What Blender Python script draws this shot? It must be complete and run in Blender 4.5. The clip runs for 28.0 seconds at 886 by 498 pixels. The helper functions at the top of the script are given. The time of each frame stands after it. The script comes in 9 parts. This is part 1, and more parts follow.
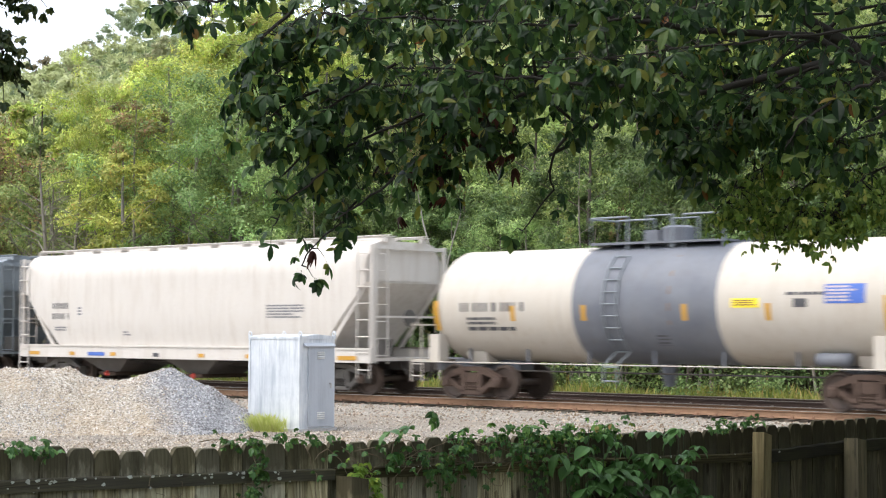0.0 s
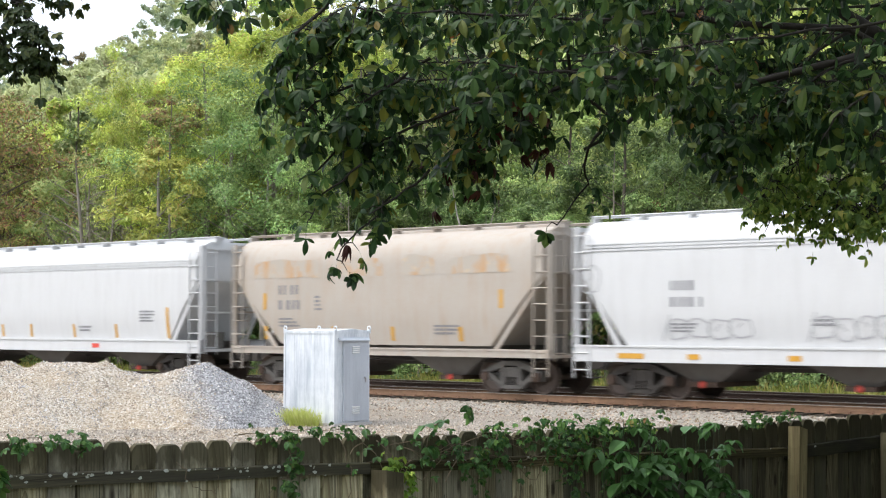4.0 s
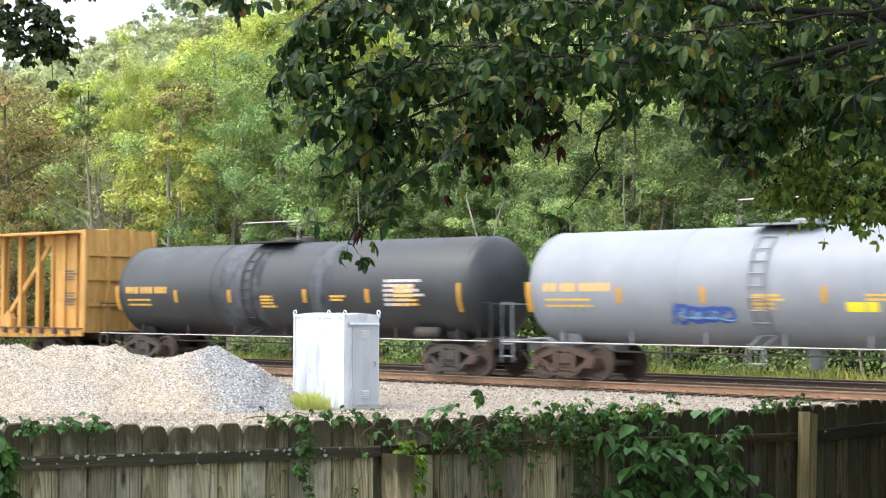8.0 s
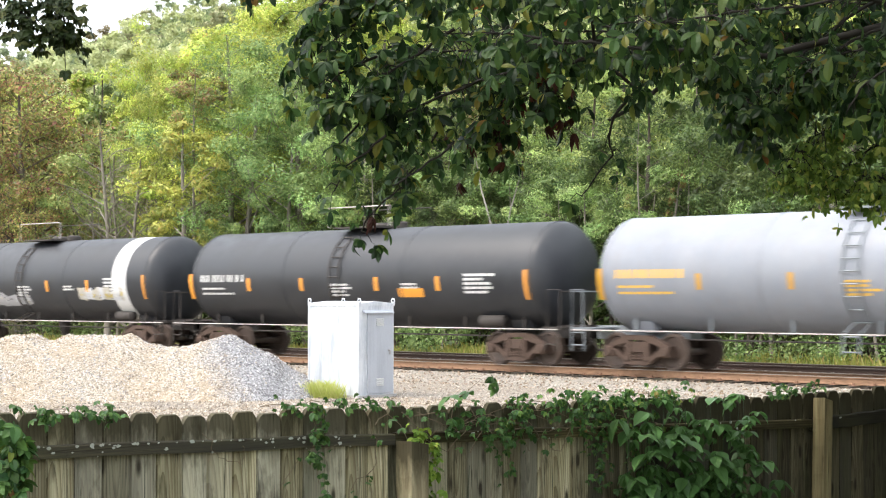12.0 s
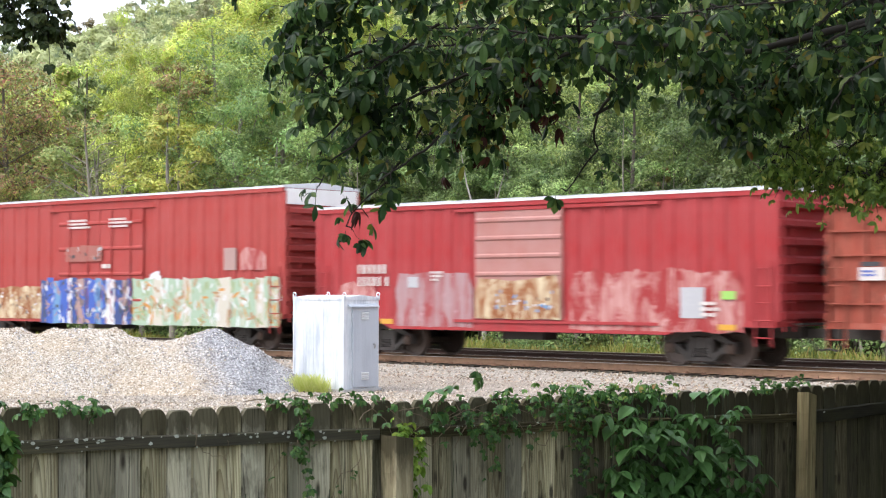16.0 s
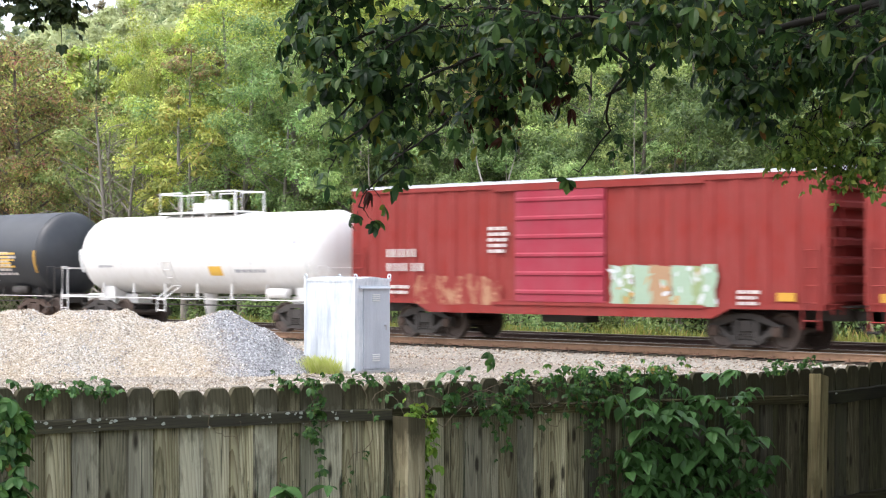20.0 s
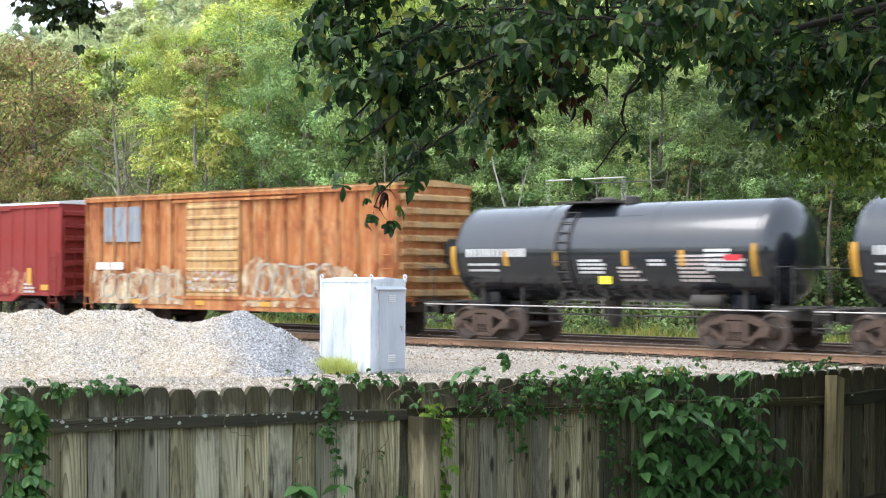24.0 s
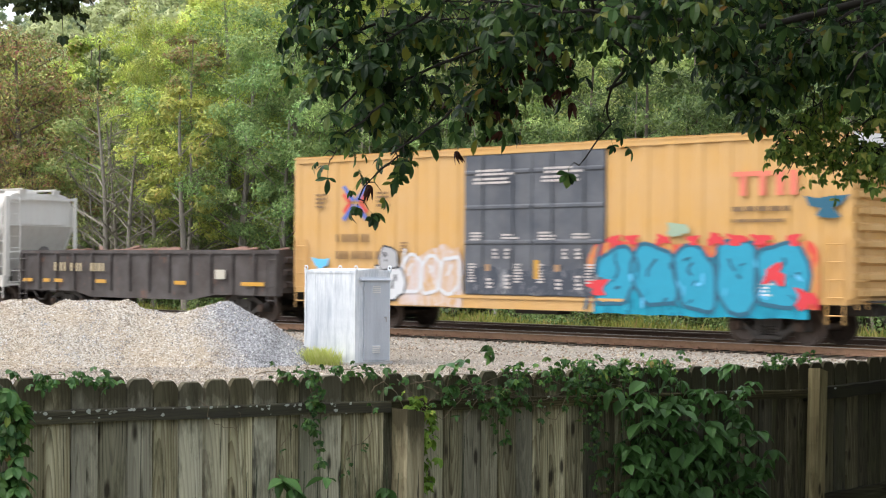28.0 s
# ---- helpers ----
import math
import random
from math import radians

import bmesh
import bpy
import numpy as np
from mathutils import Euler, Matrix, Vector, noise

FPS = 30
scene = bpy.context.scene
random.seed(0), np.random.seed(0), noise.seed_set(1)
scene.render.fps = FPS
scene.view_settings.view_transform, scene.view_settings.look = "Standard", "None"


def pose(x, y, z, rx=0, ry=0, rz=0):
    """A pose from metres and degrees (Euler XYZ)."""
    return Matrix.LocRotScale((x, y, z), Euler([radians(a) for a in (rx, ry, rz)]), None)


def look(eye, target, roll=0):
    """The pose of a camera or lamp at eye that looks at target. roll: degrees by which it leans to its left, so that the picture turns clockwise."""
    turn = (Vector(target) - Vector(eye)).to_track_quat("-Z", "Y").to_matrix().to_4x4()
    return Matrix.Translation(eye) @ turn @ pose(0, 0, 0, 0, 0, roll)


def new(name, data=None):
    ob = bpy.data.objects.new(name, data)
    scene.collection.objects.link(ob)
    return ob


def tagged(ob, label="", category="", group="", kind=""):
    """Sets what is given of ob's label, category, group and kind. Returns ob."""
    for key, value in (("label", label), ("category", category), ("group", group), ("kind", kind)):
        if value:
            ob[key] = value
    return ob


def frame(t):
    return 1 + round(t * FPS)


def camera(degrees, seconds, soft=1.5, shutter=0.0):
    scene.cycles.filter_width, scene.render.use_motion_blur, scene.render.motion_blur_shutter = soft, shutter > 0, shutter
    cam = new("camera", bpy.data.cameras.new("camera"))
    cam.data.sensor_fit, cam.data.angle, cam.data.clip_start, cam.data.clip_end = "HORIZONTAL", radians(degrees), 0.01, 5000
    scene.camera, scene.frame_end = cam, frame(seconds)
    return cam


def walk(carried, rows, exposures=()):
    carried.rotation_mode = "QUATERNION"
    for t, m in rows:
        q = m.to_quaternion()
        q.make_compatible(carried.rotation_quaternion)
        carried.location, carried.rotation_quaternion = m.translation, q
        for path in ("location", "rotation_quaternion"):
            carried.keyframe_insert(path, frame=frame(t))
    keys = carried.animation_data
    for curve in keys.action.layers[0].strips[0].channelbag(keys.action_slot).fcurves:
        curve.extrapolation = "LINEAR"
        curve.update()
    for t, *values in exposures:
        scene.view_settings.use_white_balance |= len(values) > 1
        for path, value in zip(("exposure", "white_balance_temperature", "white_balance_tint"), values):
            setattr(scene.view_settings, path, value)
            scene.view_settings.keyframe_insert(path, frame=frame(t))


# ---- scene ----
# World: x along the railway (to the right), y away from the garden, z up, top of rail at z = 0.
import collections


def aim(x, y, z, yaw, pitch, roll):
    return pose(x, y, z, 0, 0, yaw) @ pose(0, 0, 0, 90 + pitch) @ pose(0, 0, 0, 0, 0, -roll)


cam = camera(29.3, 28.0, soft=1.15, shutter=0.34)
PATH = [
    (0, -0.004, 0.001, 1.871, 41.638, 2.726, -0.103),
    (0.5, 0.003, -0.001, 1.87, 42.021, 2.66, -0.013),
    (1, 0.002, -0.003, 1.872, 42.296, 2.543, 0.042),
    (1.5, 0.002, -0.003, 1.869, 42.464, 2.525, 0.093),
    (2, 0.003, -0.005, 1.87, 42.579, 2.523, 0.101),
    (2.5, 0.005, -0.003, 1.869, 42.697, 2.488, 0.017),
    (3, -0, -0, 1.87, 42.8, 2.558, -0),
    (3.5, 0.003, -0.006, 1.869, 42.822, 2.555, -0.063),
    (5.5, 0, -0.005, 1.869, 42.786, 2.492, -0.095),
    (6, 0.004, -0.009, 1.866, 42.767, 2.512, -0.112),
    (6.5, 0.002, -0.014, 1.868, 42.793, 2.484, -0.174),
    (7, -0.005, -0.01, 1.862, 42.903, 2.347, -0.286),
    (7.5, -0, -0.012, 1.865, 42.969, 2.177, -0.205),
    (8, -0.001, -0.014, 1.864, 43.128, 2.025, -0.269),
    (8.5, 0.003, -0.017, 1.863, 43.249, 1.777, -0.204),
    (9, -0.007, -0.009, 1.861, 43.37, 1.606, -0.107),
    (9.5, -0.008, -0.01, 1.86, 43.46, 1.568, -0.051),
    (10, -0.001, -0.01, 1.861, 43.517, 1.607, 0.066),
    (10.5, -0.002, -0.011, 1.862, 43.55, 1.532, -0.043),
    (11, -0.003, -0.011, 1.86, 43.511, 1.58, -0.142),
    (11.5, -0, -0.012, 1.86, 43.485, 1.558, -0.112),
    (12, -0, -0.009, 1.863, 43.609, 1.613, -0.013),
    (12.5, 0.003, -0.014, 1.86, 43.609, 1.665, 0.022),
    (14.5, 0.003, -0.013, 1.861, 43.264, 1.625, -0.065),
    (15, 0.004, -0.012, 1.863, 43.153, 1.565, -0.023),
    (15.5, 0.005, -0.017, 1.862, 43.04, 1.455, -0.063),
    (16, 0.002, -0.008, 1.868, 43.11, 1.402, -0.051),
    (16.5, -0.005, 0.002, 1.863, 43.171, 1.429, -0.071),
    (17, 0.004, -0.011, 1.86, 43.164, 1.431, -0.086),
    (17.5, -0.003, -0, 1.856, 43.109, 1.434, -0.041),
    (18, -0.002, -0.006, 1.858, 43.083, 1.311, 0.009),
    (18.5, -0.002, -0.008, 1.857, 43.2, 1.169, 0.075),
    (19, -0.004, -0.005, 1.87, 43.276, 0.874, 0.014),
    (19.5, -0.003, -0.008, 1.861, 43.355, 0.857, -0.083),
    (20, -0.005, -0.01, 1.861, 43.476, 0.797, -0.089),
    (20.5, -0.006, -0.01, 1.86, 43.673, 0.812, -0.171),
    (21, -0.003, -0.01, 1.865, 43.883, 0.785, -0.128),
    (21.5, 0.001, -0.014, 1.863, 43.702, 0.772, -0.152),
    (23.5, 0.004, -0.019, 1.863, 43.979, 0.708, -0.196),
    (24, 0.002, -0.015, 1.857, 44.013, 0.83, -0.222),
    (24.5, -0.001, -0.011, 1.856, 43.854, 0.813, -0.273),
    (25, -0, -0.013, 1.854, 43.677, 0.774, -0.298),
    (25.5, -0.004, -0.007, 1.855, 43.629, 0.63, -0.281),
    (26, -0.001, -0.01, 1.858, 43.573, 0.476, -0.224),
    (26.5, 0.003, -0.012, 1.865, 43.6, 0.383, -0.269),
    (27, 0.002, -0.006, 1.864, 43.599, 0.403, -0.339),
    (27.5, 0.002, -0.007, 1.865, 43.509, 0.49, -0.325),
    (28, 0.003, -0.012, 1.866, 43.502, 0.523, -0.41),
]
EXPOSE = [(0, 0.75, 6500, 11), (3.5, 0.75, 6500, 10), (6.5, 0.98, 6250, 10), (7.3, 1.12, 6250, 9), (8.3, 1.12, 6700, 10), (9, 1.04, 6800, 10), (10, 1.18, 6850, 11), (12.5, 1.22, 6800, 11), (14.5, 1.0, 6600, 12), (16, 1.05, 6400, 13),
          (17, 1.1, 6400, 12), (18.3, 1.2, 6200, 10), (19.2, 1.02, 6300, 11), (20, 1.05, 6400, 13), (24, 1.1, 6150, 9), (25.3, 0.98, 6300, 10), (26, 0.66, 6500, 11), (26.5, 0.72, 6600, 11), (27, 0.82, 6600, 11), (28, 0.74, 6600, 11)]
walk(cam, [(t, aim(*row)) for t, *row in PATH], EXPOSE)

# ---- light: a bright, overcast sky ----
SUN_EL, SUN_AZ = 58, 205
world = bpy.data.worlds.new("sky")
scene.world = world
world.use_nodes = True
wt = world.node_tree
sky = wt.nodes.new("ShaderNodeTexSky")
sky.sky_type, sky.sun_disc = "NISHITA", False
sky.sun_elevation, sky.sun_rotation = radians(SUN_EL), radians(SUN_AZ)
sky.air_density, sky.dust_density, sky.ozone_density = 1.0, 4.0, 1.0
grey = wt.nodes.new("ShaderNodeHueSaturation")
grey.inputs["Saturation"].default_value = 0.5
grey.inputs["Value"].default_value = 1.8
back = next(n for n in wt.nodes if n.type == "BACKGROUND")
back.inputs["Strength"].default_value = 0.15
wt.links.new(sky.outputs[0], grey.inputs["Color"])
cloud = wt.nodes.new("ShaderNodeMix")
cloud.data_type = "RGBA"
cloud.inputs[0].default_value = 0.5
cloud.inputs[7].default_value = (7.0, 7.7, 8.6, 1)
wt.links.new(grey.outputs[0], cloud.inputs[6])
wt.links.new(cloud.outputs[2], back.inputs["Color"])
sun = new("sun", bpy.data.lights.new("sun", "SUN"))
sun.data.energy, sun.data.angle, sun.data.color = 0.8, radians(35), (1.0, 0.975, 0.94)
az = radians(SUN_AZ)
sun.matrix_world = look((0, 0, 50), (-50 * math.sin(az) / math.tan(radians(SUN_EL)), -50 * math.cos(az) / math.tan(radians(SUN_EL)), 0))


# ---- mesh helpers ----
class Shape:
    """Vertices and faces of one part."""

    def __init__(self):
        self.v, self.f = [], []

    def add(self, verts, faces):
        n = len(self.v)
        self.v += [tuple(p) for p in verts]
        self.f += [tuple(n + i for i in face) for face in faces]
        return self

    def box(self, x0, x1, y0, y1, z0, z1):
        p = [(x, y, z) for z in (z0, z1) for y in (y0, y1) for x in (x0, x1)]
        return self.add(p, [(0, 2, 3, 1), (4, 5, 7, 6), (0, 1, 5, 4), (2, 6, 7, 3), (0, 4, 6, 2), (1, 3, 7, 5)])

    def prism(self, profile, a, b, axis="x"):
        """A closed outline of (u, w) pairs drawn out from a to b along an axis: x takes (y, z), y takes (x, z), z takes (x, y)."""
        put = {"x": lambda u, w, k: (k, u, w), "y": lambda u, w, k: (u, k, w), "z": lambda u, w, k: (u, w, k)}[axis]
        n = len(profile)
        verts = [put(u, w, a) for u, w in profile] + [put(u, w, b) for u, w in profile]
        faces = [tuple(range(n))[::-1], tuple(range(n, 2 * n))] + [(i, (i + 1) % n, n + (i + 1) % n, n + i) for i in range(n)]
        return self.add(verts, faces)

    def tube(self, points, radius, sides=6, end=None):
        """A round bar along points, tapering to the radius end."""
        end = radius if end is None else end
        pts = [Vector(p) for p in points]
        rings = []
        for i, p in enumerate(pts):
            d = (pts[min(i + 1, len(pts) - 1)] - pts[max(i - 1, 0)]).normalized()
            a = d.orthogonal().normalized() if abs(d.z) > 0.99 else d.cross(Vector((0, 0, 1))).normalized()
            b = d.cross(a)
            r = radius + (end - radius) * i / max(1, len(pts) - 1)
            rings.append([p + r * (math.cos(k) * a + math.sin(k) * b) for k in (2 * math.pi * j / sides for j in range(sides))])
        faces = [(i * sides + j, i * sides + (j + 1) % sides, (i + 1) * sides + (j + 1) % sides, (i + 1) * sides + j)
                 for i in range(len(pts) - 1) for j in range(sides)]
        faces += [tuple(range(sides)), tuple(range((len(pts) - 1) * sides, len(pts) * sides))[::-1]]
        return self.add([q for ring in rings for q in ring], faces)

    def lathe(self, profile, sides=32, axis="x", centre=(0, 0, 0)):
        """A surface of revolution: (along, radius) pairs turned about an axis through centre."""
        cx, cy, cz = centre
        verts = []
        for a, r in profile:
            for j in range(sides):
                k = 2 * math.pi * j / sides
                u, w = r * math.cos(k), r * math.sin(k)
                verts.append((cx + a, cy + u, cz + w) if axis == "x" else (cx + u, cy + a, cz + w) if axis == "y" else (cx + u, cy + w, cz + a))
        n = len(profile)
        faces = [(i * sides + j, i * sides + (j + 1) % sides, (i + 1) * sides + (j + 1) % sides, (i + 1) * sides + j)
                 for i in range(n - 1) for j in range(sides)]
        faces += [tuple(range(sides))[::-1], tuple(range((n - 1) * sides, n * sides))]
        return self.add(verts, faces)

    def mesh(self, name, *materials, smooth=False):
        me = bpy.data.meshes.new(name)
        me.from_pydata(self.v, [], self.f)
        for m in materials:
            me.materials.append(m)
        if smooth:
            me.shade_smooth()
        me.validate()
        return me


def hang(name, me, parent=None, label="", at=None):
    """Link a mesh as one object under a thing or a part."""
    ob = new(name, me)
    ob.parent = parent
    if at is not None:
        ob.matrix_basis = at if isinstance(at, Matrix) else Matrix.Translation(at)
    return tagged(ob, label)


def part(name, shape, material, parent, label="", smooth=False):
    return hang(name, shape.mesh(name, material, smooth=smooth), parent, label)


def thing(name, label, category, group="", kind="", at=None):
    ob = new(name)
    ob.empty_display_size = 0.2
    if at is not None:
        ob.matrix_basis = at if isinstance(at, Matrix) else Matrix.Translation(at)
    return tagged(ob, label, category, group, kind)


def soften(ob, angle=40):
    """Smooth shading with sharp edges kept above an angle."""
    ob.data.shade_smooth()
    ob.data.set_sharp_from_angle(angle=radians(angle))
    return ob


# ---- materials ----
class Nodes:
    def __init__(self, name):
        self.m = bpy.data.materials.new(name)
        self.m.use_nodes = True
        self.t = self.m.node_tree
        self.bsdf = next(n for n in self.t.nodes if n.type == "BSDF_PRINCIPLED")
        self.out = next(n for n in self.t.nodes if n.type == "OUTPUT_MATERIAL")
        self.coord = self.t.nodes.new("ShaderNodeTexCoord").outputs["Object"]

    def link(self, a, b):
        self.t.links.new(a, b)

    def mapped(self, scale, source=None):
        n = self.t.nodes.new("ShaderNodeMapping")
        n.inputs["Scale"].default_value = scale
        self.link(source or self.coord, n.inputs["Vector"])
        return n.outputs[0]

    def noise(self, scale, detail=4, rough=0.6, vector=None, distort=0.0):
        n = self.t.nodes.new("ShaderNodeTexNoise")
        n.inputs["Scale"].default_value, n.inputs["Detail"].default_value = scale, detail
        n.inputs["Roughness"].default_value, n.inputs["Distortion"].default_value = rough, distort
        self.link(vector or self.coord, n.inputs["Vector"])
        return n.outputs["Fac"]

    def cells(self, scale, vector=None, out="Color", feature="F1"):
        n = self.t.nodes.new("ShaderNodeTexVoronoi")
        n.feature = feature
        n.inputs["Scale"].default_value = scale
        self.link(vector or self.coord, n.inputs["Vector"])
        return n.outputs[out]

    def ramp(self, fac, stops):
        n = self.t.nodes.new("ShaderNodeValToRGB")
        e = n.color_ramp.elements
        while len(e) < len(stops):
            e.new(0.5)
        for k, (pos, col) in zip(e, stops):
            k.position = pos
            k.color = (*col, 1) if isinstance(col, tuple) else (col, col, col, 1)
        self.link(fac, n.inputs[0])
        return n.outputs[0]

    def mix(self, fac, a, b, blend="MIX"):
        n = self.t.nodes.new("ShaderNodeMix")
        n.data_type, n.blend_type = "RGBA", blend
        for slot, v in ((0, fac), (6, a), (7, b)):
            if isinstance(v, (int, float)):
                n.inputs[slot].default_value = v if slot == 0 else (v, v, v, 1)
            elif isinstance(v, tuple):
                n.inputs[slot].default_value = (*v, 1)
            else:
                self.link(v, n.inputs[slot])
        return n.outputs[2]

    def island(self):
        return self.t.nodes.new("ShaderNodeNewGeometry").outputs["Random Per Island"]

    def chance(self):
        return self.t.nodes.new("ShaderNodeObjectInfo").outputs["Random"]

    def finish(self, colour, rough=0.6, metal=0.0, bump=None, strength=0.3, distance=0.02, spec=0.5):
        for name, v in (("Base Color", colour), ("Roughness", rough), ("Metallic", metal), ("Specular IOR Level", spec)):
            if isinstance(v, (int, float)):
                self.bsdf.inputs[name].default_value = v
            elif isinstance(v, tuple):
                self.bsdf.inputs[name].default_value = (*v, 1)
            else:
                self.link(v, self.bsdf.inputs[name])
        if bump is not None:
            n = self.t.nodes.new("ShaderNodeBump")
            n.inputs["Strength"].default_value, n.inputs["Distance"].default_value = strength, distance
            self.link(bump, n.inputs["Height"])
            self.link(n.outputs[0], self.bsdf.inputs["Normal"])
        return self.m


def paint(name, colour, dirt=(0.10, 0.08, 0.06), grime=0.3, rust=0.0, rough=0.45, fade=0.12, spec=0.4):
    """Weathered railway paint: faded blotches, streaks running down, rust patches."""
    g = Nodes(name)
    blotch = g.noise(0.9, 5, 0.65)
    faded = tuple(min(1, c * (1 - fade) + fade * 0.55) for c in colour)
    col = g.mix(g.ramp(blotch, [(0.35, 0.0), (0.7, 1.0)]), colour, faded)
    streak = g.noise(5, 6, 0.7, g.mapped((1, 1, 0.09)))
    col = g.mix(g.ramp(streak, [(0.48, 0.0), (0.78, grime)]), col, dirt)
    fine = g.noise(38, 3)
    col = g.mix(g.ramp(fine, [(0.45, 0.0), (0.8, 0.5 * grime)]), col, dirt)
    if rust:
        spots = g.noise(2.4, 8, 0.75, g.mapped((1, 1, 0.55)), 0.5)
        col = g.mix(g.ramp(spots, [(0.62 - 0.25 * rust, 0.0), (0.72 - 0.2 * rust, min(1, 0.4 + rust))]), col, g.mix(fine, (0.14, 0.05, 0.025), (0.30, 0.12, 0.05)))
    if spec > 0.9:
        g.bsdf.inputs["Coat Weight"].default_value, g.bsdf.inputs["Coat Roughness"].default_value, g.bsdf.inputs["Coat IOR"].default_value = 1.0, rough * 0.6, 1.62
        spec = 0.05
    r = g.ramp(blotch, [(0.3, rough - 0.08), (0.7, min(1, rough + 0.15))])
    return g.finish(col, r, 0.0, g.noise(9, 4), 0.12 if spec < 0.5 else 0.03, 0.02, spec)


def corroded(name, base, pale, dark, rough=0.85):
    """Sun-bleached paint with rust running down it in streaks and eating through in patches."""
    g = Nodes(name)
    run = g.noise(7, 7, 0.7, g.mapped((1, 1, 0.10)), 0.4)
    col = g.ramp(run, [(0.30, pale), (0.48, base), (0.60, tuple(0.75 * c for c in base)), (0.72, dark)])
    eaten = g.noise(1.6, 8, 0.75, g.mapped((1, 1, 0.6)), 0.8)
    col = g.mix(g.ramp(eaten, [(0.50, 0.0), (0.62, 0.75)]), col, g.mix(run, tuple(1.6 * c for c in dark), dark))
    bleached = g.noise(1.1, 6, 0.7, g.mapped((1.3, 1, 0.5)), 0.5)
    col = g.mix(g.ramp(bleached, [(0.56, 0.0), (0.68, 0.6)]), col, pale)
    return g.finish(col, rough, 0.0, eaten, 0.2, 0.02, 0.2)


def mottled(name, under, over, amount=0.5, scale=1.6, rough=0.75):
    """Old spray paint worn through to the colour under it: broad soft patches and streaks running down."""
    g = Nodes(name)
    broad = g.noise(scale, 6, 0.7, g.mapped((1.3, 1, 0.55)), 0.7)
    col = g.mix(g.ramp(broad, [(0.62 - 0.3 * amount, 0.0), (0.74 - 0.3 * amount, 0.95)]), under, over)
    runs = g.noise(6, 5, 0.65, g.mapped((1, 1, 0.12)))
    col = g.mix(g.ramp(runs, [(0.46, 0.0), (0.62, 0.6)]), col, under)
    pale = g.noise(3.2, 6, 0.7)
    col = g.mix(g.ramp(pale, [(0.58, 0.0), (0.68, 0.6)]), col, tuple(min(0.6, 1.5 * c + 0.03) for c in over))
    return g.finish(col, rough, 0.0, runs, 0.1, 0.01, 0.2)


def plain(name, colour, rough=0.6, metal=0.0, vary=0.25, scale=12):
    g = Nodes(name)
    n = g.noise(scale, 5)
    dark = tuple(c * (1 - vary) for c in colour)
    return g.finish(g.mix(n, dark, tuple(min(1, c * (1 + vary * 0.6)) for c in colour)), rough, metal, n, 0.15, 0.01)


def leafy(name, stops, through_light=0.35, rough=0.5, patch=0.0):
    """Leaves: each its own shade, some light coming through."""
    g = Nodes(name)
    col = g.ramp(g.island(), stops)
    hue = g.t.nodes.new("ShaderNodeHueSaturation")
    value = g.t.nodes.new("ShaderNodeMapRange")
    value.inputs["To Min"].default_value, value.inputs["To Max"].default_value = 0.72, 1.25
    g.link(g.chance(), value.inputs["Value"])
    if patch:
        # noise gives clumps of leaves differing brightness and hue
        clump = g.t.nodes.new("ShaderNodeMapRange")
        for key, k in (("From Min", 0.36), ("From Max", 0.64), ("To Min", 1 - patch), ("To Max", 1 + 0.8 * patch)):
            clump.inputs[key].default_value = k
        g.link(g.noise(0.9, 2, 0.5), clump.inputs["Value"])
        both = g.t.nodes.new("ShaderNodeMath")
        both.operation = "MULTIPLY"
        g.link(value.outputs[0], both.inputs[0])
        g.link(clump.outputs[0], both.inputs[1])
        g.link(both.outputs[0], hue.inputs["Value"])
        tint = g.t.nodes.new("ShaderNodeMapRange")
        for key, k in (("From Min", 0.35), ("From Max", 0.65), ("To Min", 0.5 + 0.045 * patch), ("To Max", 0.5 - 0.045 * patch)):
            tint.inputs[key].default_value = k
        g.link(g.noise(0.55, 2, 0.5), tint.inputs["Value"])
        g.link(tint.outputs[0], hue.inputs["Hue"])
    else:
        g.link(value.outputs[0], hue.inputs["Value"])
    g.link(col, hue.inputs["Color"])
    g.finish(hue.outputs[0], rough, 0.0, None, spec=0.3)
    tr = g.t.nodes.new("ShaderNodeBsdfTranslucent")
    g.link(hue.outputs[0], tr.inputs["Color"])
    mx = g.t.nodes.new("ShaderNodeMixShader")
    mx.inputs[0].default_value = through_light
    g.link(g.bsdf.outputs[0], mx.inputs[1])
    g.link(tr.outputs[0], mx.inputs[2])
    g.link(mx.outputs[0], g.out.inputs["Surface"])
    return g.m


def gravel(name, pale, dark, tint, scale=22):
    g = Nodes(name)
    stone = g.cells(scale)
    bw = g.t.nodes.new("ShaderNodeRGBToBW")
    g.link(stone, bw.inputs[0])
    col = g.ramp(bw.outputs[0], [(0.1, dark), (0.5, tint), (0.85, pale)])
    patch = g.noise(0.45, 4)
    col = g.mix(g.ramp(patch, [(0.4, 0.0), (0.65, 0.55)]), col, tuple(c * 0.9 for c in tint))
    edge = g.cells(scale, None, "Distance")
    return g.finish(col, 0.9, 0.0, edge, 0.9, 0.05, 0.2)


